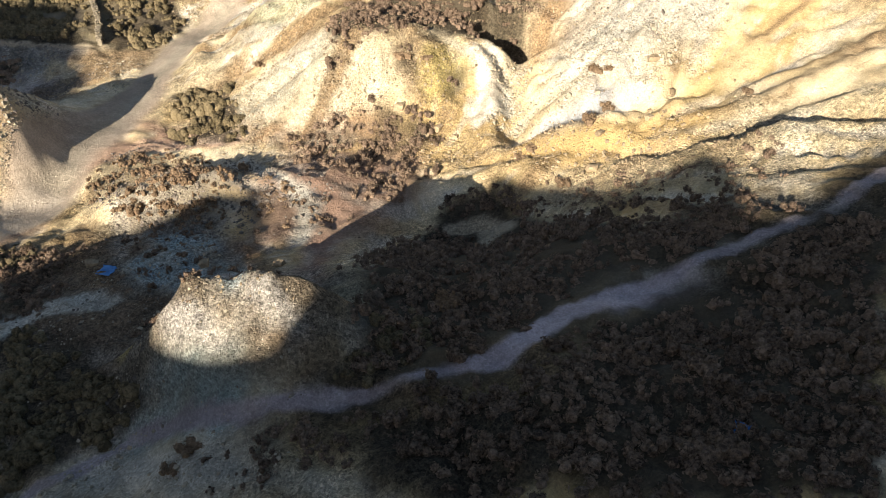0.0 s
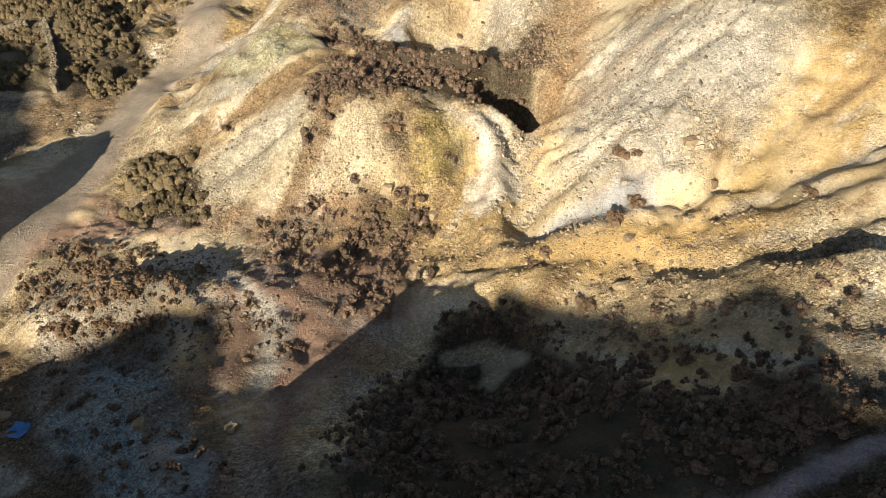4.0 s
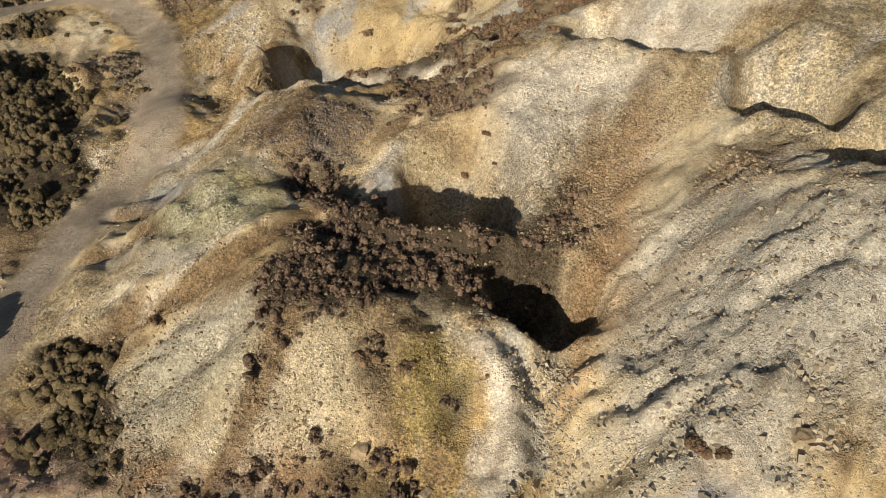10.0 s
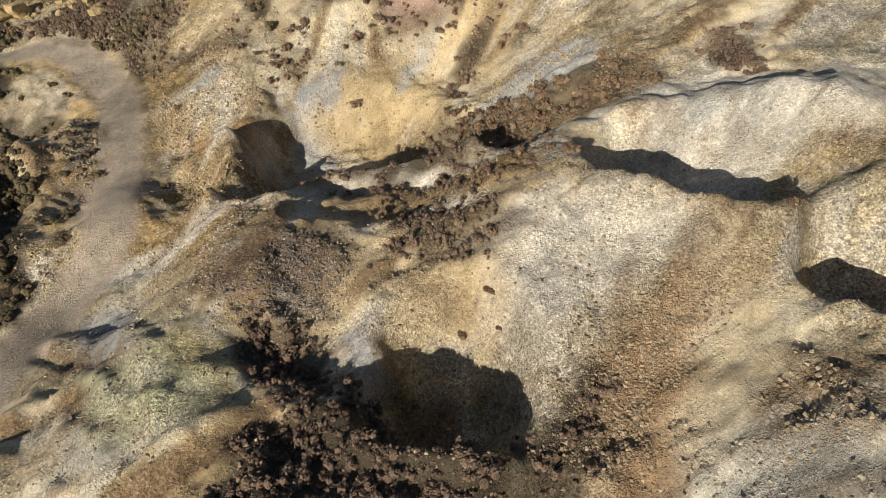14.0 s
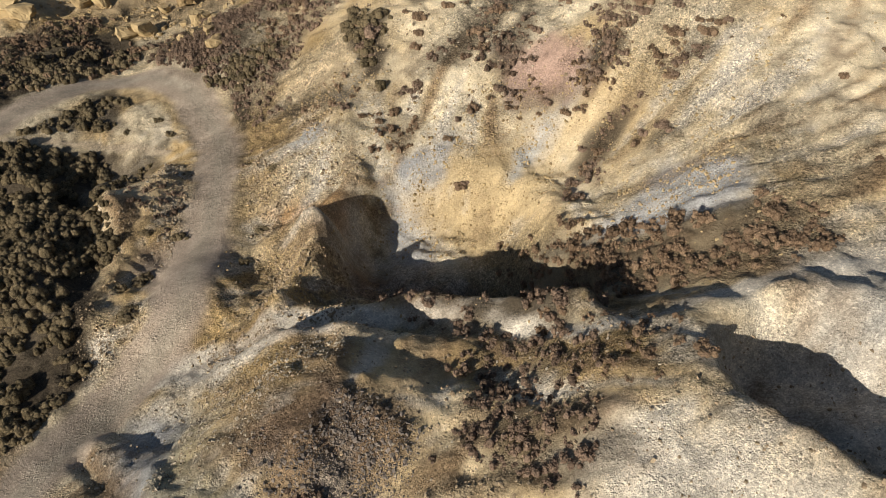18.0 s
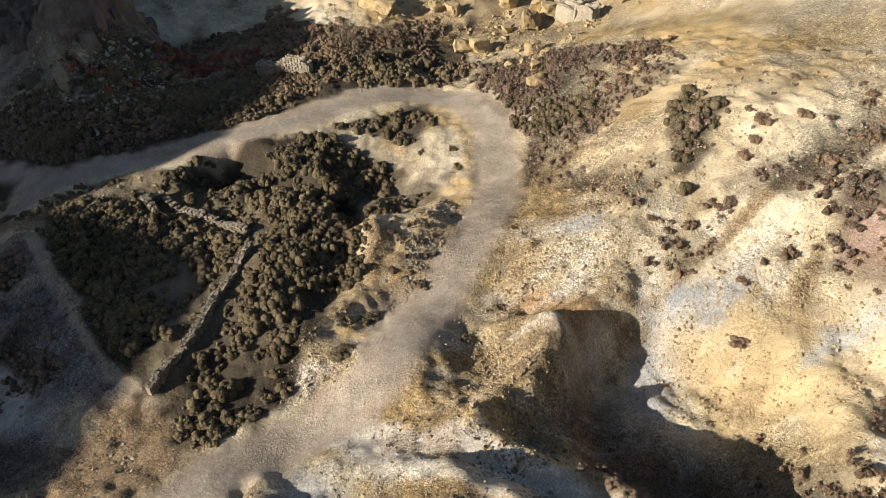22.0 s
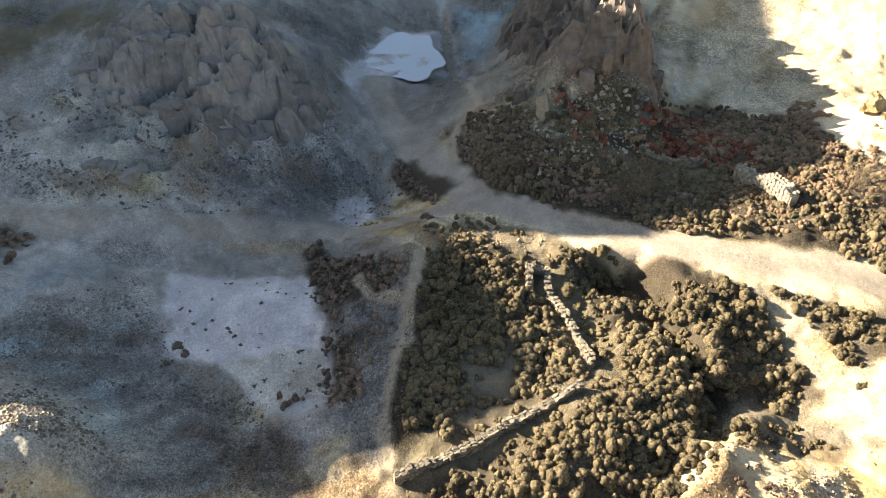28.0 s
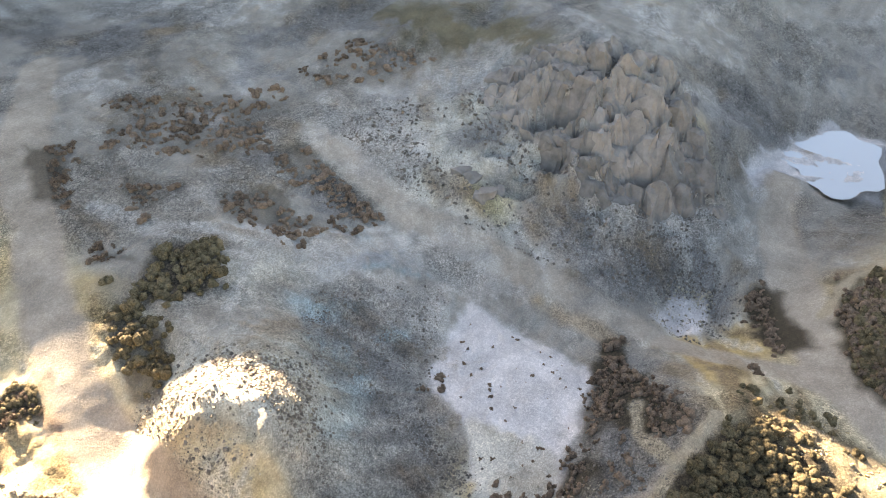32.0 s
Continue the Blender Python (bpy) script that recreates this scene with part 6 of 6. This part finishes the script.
k = 0
for x, y, size in ((-73.0, 124.4, 3.2), (-70.2, 121.0, 3.2), (-67.3, 120.7, 2.8), (-68.9, 127.5, 2.4), (-67.0, 128.9, 3.0), (-64.4, 132.1, 3.9), (-64.5, 137.3, 3.1), (-56.8, 133.0, 2.9), (-61.0, 126.8, 2.0), (-63.6, 126.1, 1.8), (-71.7, 127.1, 2.0), (-73.7, 133.1, 1.8), (-77.8, 125.8, 2.5), (-78.3, 118.9, 2.5), (-54.2, 121.0, 2.4), (-52.4, 122.2, 2.7), (-45.5, 122.9, 1.9), (-53.0, 134.2, 2.5), (-50.4, 133.3, 2.5), (-51.1, 130.1, 2.7), (-50.6, 136.5, 2.0), (-38.6, 114.5, 1.7), (-63.4, 127.4, 1.4), (-63.3, 130.3, 1.3)):
    boulder(x, y, size, k)
    k += 1
while k < 100:
    x, y = rock_rng.uniform(-78, -40), rock_rng.uniform(116, 139)
    if fractal(np.array([x]), np.array([y]), 6, 2, 131)[0] > 0.0 and y > 118 - 0.1 * x - 8:
        boulder(x, y, 0.4 + 1.0 * rock_rng.uniform(0, 1) ** 2, k)
        k += 1
for x, y, size in ((-3.5, 45.8, 0.9), (-1.5, 44.0, 0.8), (-0.6, 44.2, 0.7), (0.6, 43.4, 0.6), (14.4, 41.2, 0.7), (12.4, 38.6, 0.6), (9.4, 38.0, 0.6), (8.6, 35.3, 0.9), (5.8, 29.1, 0.6), (-8.8, 27.9, 0.8), (-19.7, 29.5, 0.9), (-12.9, 28.3, 0.7), (13.4, 43.3, 0.9)):
    ob = set_down(new("boulder", BLOCKS[k % 6]), x, y, rock_rng.uniform(0, 6.28), -size * 0.1, size * 0.8)
    tagged(ob, "weathered block of rock lying on the spoil slope", "boulder", "blocks on the spoil")
    k += 1

def outcrop(name, label, group, material, spots, rng, sunk=0.1):
    """Tall split rocks that stand out of a slope, each a thing of its own."""
    for x, y, wide, tall in spots:
        for _ in range(2):
            px, py = x + rng.normal(0, wide * 0.35), y + rng.normal(0, wide * 0.3)
            d = wide * rng.uniform(0.6, 1.05)
            h = tall * rng.uniform(0.75, 1.15)
            ob = new(name, rough_rock(name, rng, material, (d, d * rng.uniform(0.55, 0.85), h), 5))
            set_down(ob, px, py, rng.uniform(-0.3, 0.5), h * sunk)
            ob.rotation_euler.x, ob.rotation_euler.y = rng.normal(0, 0.1), rng.normal(0, 0.1)
            tagged(ob, label, "rock", group)


crag_rng = np.random.default_rng(41)
outcrop("crag_rock", "upright split tan rock below the old quarry crag", "rocks below the crag", crag_rock, [(-80.4, 81.2, 2.2, 3.0), (-80.8, 86.8, 2.4, 3.0), (-82.0, 91.4, 2.4, 3.0), (-84.4, 96.0, 2.4, 2.6)], crag_rng)
outcrop("quarry_rock", "weathered grey brown rock of the quarried face", "rocks of the quarried face", quarry_rock, [(-70.2, 37.6, 2.6, 1.8), (-69.4, 41.0, 2.6, 1.8), (-79.6, 49.6, 2.6, 2.0), (-79.8, 43.0, 2.4, 2.0)], crag_rng, 0.2)


def rock_face(name, label, material, x, y, rx, ry, turn, proud, blocks, step=0.4):
    """Bare bedrock over a steep bank: upright ribs and clefts, split into blocks."""
    c, s = math.cos(radians(turn)), math.sin(radians(turn))
    u, v = np.meshgrid(np.arange(-rx, rx, step), np.arange(-ry, ry, step))
    px, py = x + u * c - v * s, y + u * s + v * c
    away = np.hypot(u / rx, v / ry) + 0.12 * fractal(px, py, 5, 3, 151)
    k = np.clip((1 - away) / 0.16, 0, 1)
    ribs = np.minimum(2.2 * np.abs(fractal(px, py, 4.5, 3, 157)), 0.9) + 0.35 * np.minimum(2 * np.abs(fractal(px, py, 1.4, 2, 163)), 1)
    bu, bv = crag_rng.uniform(-rx, rx, blocks) * 0.9, crag_rng.uniform(-ry, ry, blocks) * 0.9
    bent = 0.7 * fractal(px, py, 3, 2, 177)
    reach = np.hypot(u[..., None] - bu + bent[..., None], (v[..., None] - bv) * 0.8)
    near = np.sort(reach, axis=-1)
    cleft = np.clip(1 - (near[..., 1] - near[..., 0]) / 0.7, 0, 1)
    which = reach.argmin(-1)
    pz = ground_z(px, py) - 1.2 + k * (0.9 + proud * ribs + crag_rng.uniform(0, 0.7, blocks)[which] * (1 - cleft) - 0.6 * cleft)
    steps = np.round(pz / 1.1 + 0.35 * fractal(px, py, 2.0, 2, 173)) * 1.1
    pz = pz * 0.6 + steps * 0.4
    px = px + 0.35 * value_noise(px * 1.3, pz * 0.7, 1.0, 167)
    py = py + 0.35 * value_noise(py * 1.3, pz * 0.7, 1.0, 169)
    index = np.arange(u.size).reshape(u.shape)
    shown = (k[:-1, :-1] + k[1:, 1:]) > 0
    quads = np.stack([index[:-1, :-1], index[:-1, 1:], index[1:, 1:], index[1:, :-1]], -1)[shown]
    co, owner = np.stack([px, py, pz], -1).reshape(-1, 3), which[:-1, :-1][shown]
    root = tagged(new(name), label, "crag")
    for b in range(blocks):
        if (owner == b).any():
            used, faces = np.unique(quads[owner == b], return_inverse=True)
            part("rock_block", raw_mesh("rock_block", co[used], faces.reshape(-1, 4), material), root)


rock_face("rock_crag", "tall ribbed tan rock crag above red bracken", crag_rock, -96.0, 89.6, 18, 9.5, 10, 1.9, 30)
rock_face("rock_outcrop", "broken grey brown rock of an old quarry face", quarry_rock, -84.6, 46.5, 8.5, 15, 8, 1.1, 24)
outcrop("cliff_rock", "pale cream rock face above fallen boulders", "rocks of the cream cliff", pale_stone, [(-48.0, 134.9, 3.2, 4.0), (-45.3, 133.5, 3.2, 4.4), (-50.3, 135.3, 2.6, 3.2), (-62.4, 143.6, 3.6, 5.0), (-59.4, 145.2, 4.4, 6.5), (-56.0, 146.6, 4.6, 7.0), (-52.0, 147.4, 4.6, 7.0)], crag_rng)

# the pale pinnacle under the crag
pinnacle = tagged(new("rock_pinnacle", rough_rock("rock_pinnacle", rock_rng, pale_stone, (1.3, 1.1, 3.0), 4)), "pale narrow rock pinnacle standing below the crag", "rock")
set_down(pinnacle, -77.0, 82.9, 0.5, -0.9)


def bush_mesh(kind, rng, leaves=200):
    co, faces, inner_shade = bush_shape(rng, leaves, 10, 1.1, 0.85)
    return raw_mesh("foliage", co, faces, LEAVES[kind], inner_shade * rng.uniform(0.4, 0.9), True)


def stems_mesh(rng, material, count=6, tall=0.4, thick=0.02):
    """Bent woody stems that rise from one root."""
    bm = bmesh.new()
    for _ in range(count):
        way = Vector((rng.normal(0, 0.5), rng.normal(0, 0.5), 1.0)).normalized()
        at, r = Vector((0, 0, -0.05)), thick
        ring = None
        for j in range(4):
            verts = [bm.verts.new(at + Vector((r * math.cos(a), r * math.sin(a), 0))) for a in (0, 2.09, 4.19)]
            if ring:
                for i in range(3):
                    bm.faces.new((ring[i], ring[(i + 1) % 3], verts[(i + 1) % 3], verts[i]))
            ring, at, r = verts, at + way * tall / 3, r * 0.7
            way = (way + Vector(rng.normal(0, 0.25, 3))).normalized()
    mesh = bpy.data.meshes.new("stem")
    bm.to_mesh(mesh)
    bm.free()
    mesh.materials.append(material)
    return mesh


BUSHES = {kind: [(bush_mesh(kind, plant_rng), stems_mesh(plant_rng, bark)) for _ in range(4)] for kind in ("heath", "gorse", "bracken")}
BUSH_WORDS = {
    "heath": ("heather_bush", "rounded dark brown heather bush on bare spoil"),
    "gorse": ("gorse_bush", "dense olive green gorse bush beside bare ground"),
    "bracken": ("dry_bush", "faded reddish brown bush on the spoil slope"),
}


def lone_bush(kind, x, y, wide, group):
    foliage, stems = BUSHES[kind][int(plant_rng.integers(0, 4))]
    name, words = BUSH_WORDS[kind]
    root = set_down(new(name), x, y, plant_rng.uniform(0, 6.28), 0.05, wide)
    root.scale = (wide, wide * plant_rng.uniform(0.7, 1.0), wide * plant_rng.uniform(0.6, 0.9))
    part("foliage", foliage, root)
    part("stem", stems, root)
    tagged(root, words, "bush", group)


for x, y, wide in ((-19.1, 108.9, 2.4), (-19.8, 107.7, 1.8), (-18.9, 106.7, 1.5), (-13.8, 103.9, 1.3), (-2.5, 102.2, 1.3), (1.7, 103.7, 1.7), (1.2, 102.7, 1.4), (3.8, 105.9, 1.5), (6.3, 105.5, 1.2), (7.9, 106.6, 1.5), (6.3, 103.5, 1.1), (8.6, 102.7, 1.0), (9.8, 103.4, 0.9), (6.7, 101.7, 1.5), (6.2, 97.4, 1.5), (5.0, 97.5, 1.1), (-8.5, 101.7, 1.4), (-9.4, 100.5, 0.9), (-7.9, 96.5, 1.0), (6.6, 100.7, 0.9), (7.8, 102.1, 0.9), (10.3, 106.5, 1.1), (-19.2, 100.8, 1.1), (-14.1, 103.3, 1.0)):
    lone_bush("heath", x, y, wide, "bushes on the ochre slope")
for x, y, wide in ((-37.6, 101.6, 1.3), (-29.7, 82.8, 1.5), (-28.0, 79.5, 1.9), (-29.4, 83.7, 1.1), (-29.1, 87.7, 1.5), (-31.3, 87.2, 1.0), (-30.3, 81.7, 1.2), (-23.9, 95.3, 1.1), (-22.7, 89.9, 1.2), (-22.6, 85.8, 0.9), (-39.5, 103.2, 1.0), (-41.9, 101.2, 1.0)):
    lone_bush("gorse", x, y, wide, "bushes beside the track")
for x, y, wide in ((-15.4, 54.4, 1.0), (8.9, 39.3, 1.5), (10.1, 40.3, 1.1), (17.8, 38.1, 0.9), (-1.4, 48.4, 0.9), (-3.2, 48.9, 1.3), (9.8, 43.4, 1.4), (10.6, 42.9, 0.9), (5.4, 38.6, 0.9), (4.6, 38.2, 1.1), (6.8, 34.7, 1.1), (2.6, 65.6, 0.9), (1.3, 65.2, 0.9), (3.1, 64.3, 0.6)):
    lone_bush("bracken", x, y, wide, "bushes on the spoil heap")
lone_bush("bracken", 0.0, 20.7, 1.7, "bushes by the footpath")
lone_bush("bracken", -8.9, 14.7, 1.0, "bushes by the footpath")
lone_bush("bracken", -9.5, 13.9, 0.7, "bushes by the footpath")
for x, y, wide in ((6.4, 102.8, 1.0), (16.4, 96.7, 0.8), (17.0, 88.6, 0.7), (18.4, 88.4, 0.8), (3.7, 106.9, 1.7), (6.2, 103.5, 1.6), (8.3, 103.0, 1.5), (7.3, 107.0, 1.5), (-10.0, 116.6, 1.2), (6.3, 100.7, 1.2), (-15.4, 110.6, 1.3), (-0.9, 101.2, 1.2), (9.1, 103.5, 1.2), (-8.2, 96.4, 1.2), (-8.7, 101.8, 1.5), (-10.1, 115.8, 1.3), (-15.1, 110.6, 1.4), (-9.0, 108.3, 1.5), (-12.8, 112.3, 1.3), (-14.7, 108.7, 1.2), (-14.7, 107.4, 1.2)):
    lone_bush("bracken", x, y, wide, "bushes on the ochre slope")
for _ in range(70):
    x, y = plant_rng.uniform(-30, 20), plant_rng.uniform(99, 128)
    lone_bush("bracken", x, y, plant_rng.uniform(0.35, 0.95), "bushes on the ochre slope")
for _ in range(70):
    x, y = plant_rng.uniform(-58, -44), plant_rng.uniform(48, 64)
    if inside(np.array([x]), np.array([y]), LEVELS[0][0])[0] > 0.6:
        lone_bush("heath", x, y, plant_rng.uniform(0.2, 0.5), "tussocks on the white flat")
for x, y, wide in ((-44.1, 61.0, 1.2), (-43.6, 60.2, 1.0), (-44.6, 59.6, 0.9), (-50.0, 50.4, 1.2), (-49.0, 51.2, 1.0), (-48.2, 49.9, 1.0), (-66.8, 70.4, 1.4), (-65.8, 70.9, 1.2)):
    lone_bush("heath", x, y, wide, "tussocks on the white flat")


def bare_shrub(x, y, tall):
    """A leafless shrub: forked stems and a haze of pale twigs."""
    root = set_down(new("bare_shrub"), x, y, plant_rng.uniform(0, 6.28), 0.05)
    part("trunk", stems_mesh(plant_rng, bark, 5, tall * 0.8, 0.05), root)
    n = 420
    way = plant_rng.normal(0, 1, (n, 3)) * (0.5, 0.5, 0.35) + (0, 0, 0.75)
    a = way * plant_rng.uniform(0.35, 0.75, n)[:, None] * tall
    b = a + (way + plant_rng.normal(0, 0.45, (n, 3))) * 0.32 * tall
    side = np.cross(b - a, plant_rng.normal(0, 1, (n, 3)))
    side *= 0.012 / np.linalg.norm(side, axis=1)[:, None]
    co = np.stack([a - side, a + side, b + side * 0.4, b - side * 0.4], 1).reshape(-1, 3)
    part("crown", raw_mesh("crown", co, np.arange(n * 4).reshape(-1, 4), LEAVES["twig"], np.full(n * 4, 0.6)), root, "haze of pale leafless twigs")
    tagged(root, "pale leafless shrub standing in the scrub", "shrub", "leafless shrubs")


for x, y, tall in ((-63.6, 110.4, 2.6), (-62.0, 115.5, 2.4), (-70.3, 78.6, 2.2), (-65.0, 90.8, 1.9), (-66.0, 92.2, 1.6), (-64.4, 88.4, 1.5)):
    bare_shrub(x, y, tall)

# ---- ruined dry stone walls ----
WALL_STONES = {m.name: [rough_rock("wall_stone", rock_rng, m, (1.0, 0.75, 0.6), 1) for _ in range(10)] for m in (wall_stone, pale_stone)}


def stone_wall(name, label, points, tall, thick, top=0.6, made_of=wall_stone):
    """A tumbled wall: a rubble heart and courses of single stones, lower where it has fallen."""
    root = new(name)
    root.location = (*points[0], float(ground_z(np.array([points[0][0]]), np.array([points[0][1]]))[0]))
    base = Vector(root.location)
    bm = bmesh.new()
    for (ax, ay), (bx, by) in zip(points, points[1:]):
        long = math.dist((ax, ay), (bx, by))
        dx, dy = (bx - ax) / long, (by - ay) / long
        far = 0.0
        while far < long:
            x, y = ax + dx * far, ay + dy * far
            ground_here = float(ground_z(np.array([x]), np.array([y]))[0])
            rise = tall * (0.55 + top * (0.5 + 0.5 * math.sin(0.7 * x + 1.3 * y)) * rock_rng.uniform(0.7, 1.0))
            heart = bmesh.ops.create_cube(bm, size=1.0)["verts"]
            for v in heart:
                u, w = v.co.x * 0.55, v.co.y * thick * 0.7
                v.co = Vector((x + dx * u - dy * w, y + dy * u + dx * w, ground_here - 0.1 + (v.co.z + 0.5) * rise * 0.92)) - base
            z = 0.0
            while z < rise:
                for side in (-1, 0, 1):
                    if side == 0 and z + 0.24 < rise:
                        continue
                    ob = part("stone", WALL_STONES[made_of.name][int(rock_rng.integers(0, 10))], root)
                    off = side * thick * 0.36 + rock_rng.normal(0, 0.03)
                    ob.location = Vector((x - dy * off, y + dx * off, ground_here + z + 0.08)) - base
                    ob.rotation_euler = (rock_rng.normal(0, 0.12), rock_rng.normal(0, 0.12), math.atan2(dy, dx) + rock_rng.normal(0, 0.2))
                    d = rock_rng.uniform(0.3, 0.44)
                    ob.scale = (d, d * 0.8, d)
                z += 0.24
            far += 0.40
    mesh = bpy.data.meshes.new("rubble")
    bm.to_mesh(mesh)
    bm.free()
    mesh.materials.append(made_of)
    part("rubble", mesh, root)
    tagged(root, label, "wall")


stone_wall("dry_stone_wall", "long ruined dry stone wall above the scrub", WALL_LINES[0], 0.85, 0.5)
stone_wall("dry_stone_wall", "narrow pale ruined stone wall running through gorse", WALL_LINES[1], 0.85, 0.45)
stone_wall("dry_stone_wall", "tumbled corner of a small stone building", WALL_LINES[2], 0.8, 0.5)
stone_wall("ruined_building", "pale roofless end wall of a ruined stone building", [(-68.6, 101.6), (-65.8, 102.7), (-62.4, 104.0)], 2.0, 1.3, 0.3, pale_stone)
stone_wall("dry_stone_wall", "bent grey retaining wall among red bracken", [(-72.1, 92.6), (-70.6, 94.0), (-70.4, 96.6), (-71.6, 99.4)], 0.9, 0.5)

# ---- shallow water on the far flat ----
pool_mat, pool_tree, pool_bsdf = nodes_of("milky_water")
pool_bsdf.inputs["Base Color"].default_value = (0.50, 0.52, 0.53, 1)
pool_bsdf.inputs["Roughness"].default_value = 0.12
pool_where = pool_tree.nodes.new("ShaderNodeTexCoord").outputs["Object"]
pool_bump = add(pool_tree, "ShaderNodeBump", Strength=0.1, Distance=0.02)
pool_tree.links.new(noise_of(pool_tree, pool_where, 3.0), pool_bump.inputs["Height"])
pool_tree.links.new(pool_bump.outputs["Normal"], pool_bsdf.inputs["Normal"])
bm = bmesh.new()
rim = []
for n in range(40):
    a = 2 * math.pi * n / 40
    r = 1 + 0.35 * noise.noise((math.cos(a) * 1.8, math.sin(a) * 1.8, 3.0))
    rim.append((-105.0 + 7.6 * r * math.cos(a) + 1.5 * math.sin(a), 67.0 + 5.4 * r * math.sin(a), 0.68))
bm.faces.new([bm.verts.new(v) for v in rim])
pool_mesh = bpy.data.meshes.new("water")
bm.to_mesh(pool_mesh)
bm.free()
pool_mesh.materials.append(pool_mat)
tagged(new("water", pool_mesh), "shallow milky pale blue pool on the far flat", "water", kind="structure")


def litter(x, y, size):
    """A crumpled sheet of plastic, blown flat against the ground."""
    rng, bm = rock_rng, bmesh.new()
    bmesh.ops.create_grid(bm, x_segments=9, y_segments=6, size=0.5)
    off = Vector(rng.uniform(-20, 20, 3))
    for v in bm.verts:
        v.co += Vector((0.12, 0.12, 0.16)) * noise.noise(v.co * 4 + off) + Vector((0.0, 0.0, 0.12))
    mesh = bpy.data.meshes.new("plastic_sheet")
    bm.to_mesh(mesh)
    bm.free()
    mesh.materials.append(plastic)
    ob = new("plastic_sheet", mesh)
    thick = ob.modifiers.new("thickness", "SOLIDIFY")
    thick.thickness = 0.02
    set_down(ob, x, y, rng.uniform(0, 6), 0.0, size)
    tagged(ob, "crumpled blue plastic sheet lying on the ground", "litter", "scraps of plastic")


litter(-18.4, 28.6, 0.8)
litter(8.6, 12.4, 0.6)
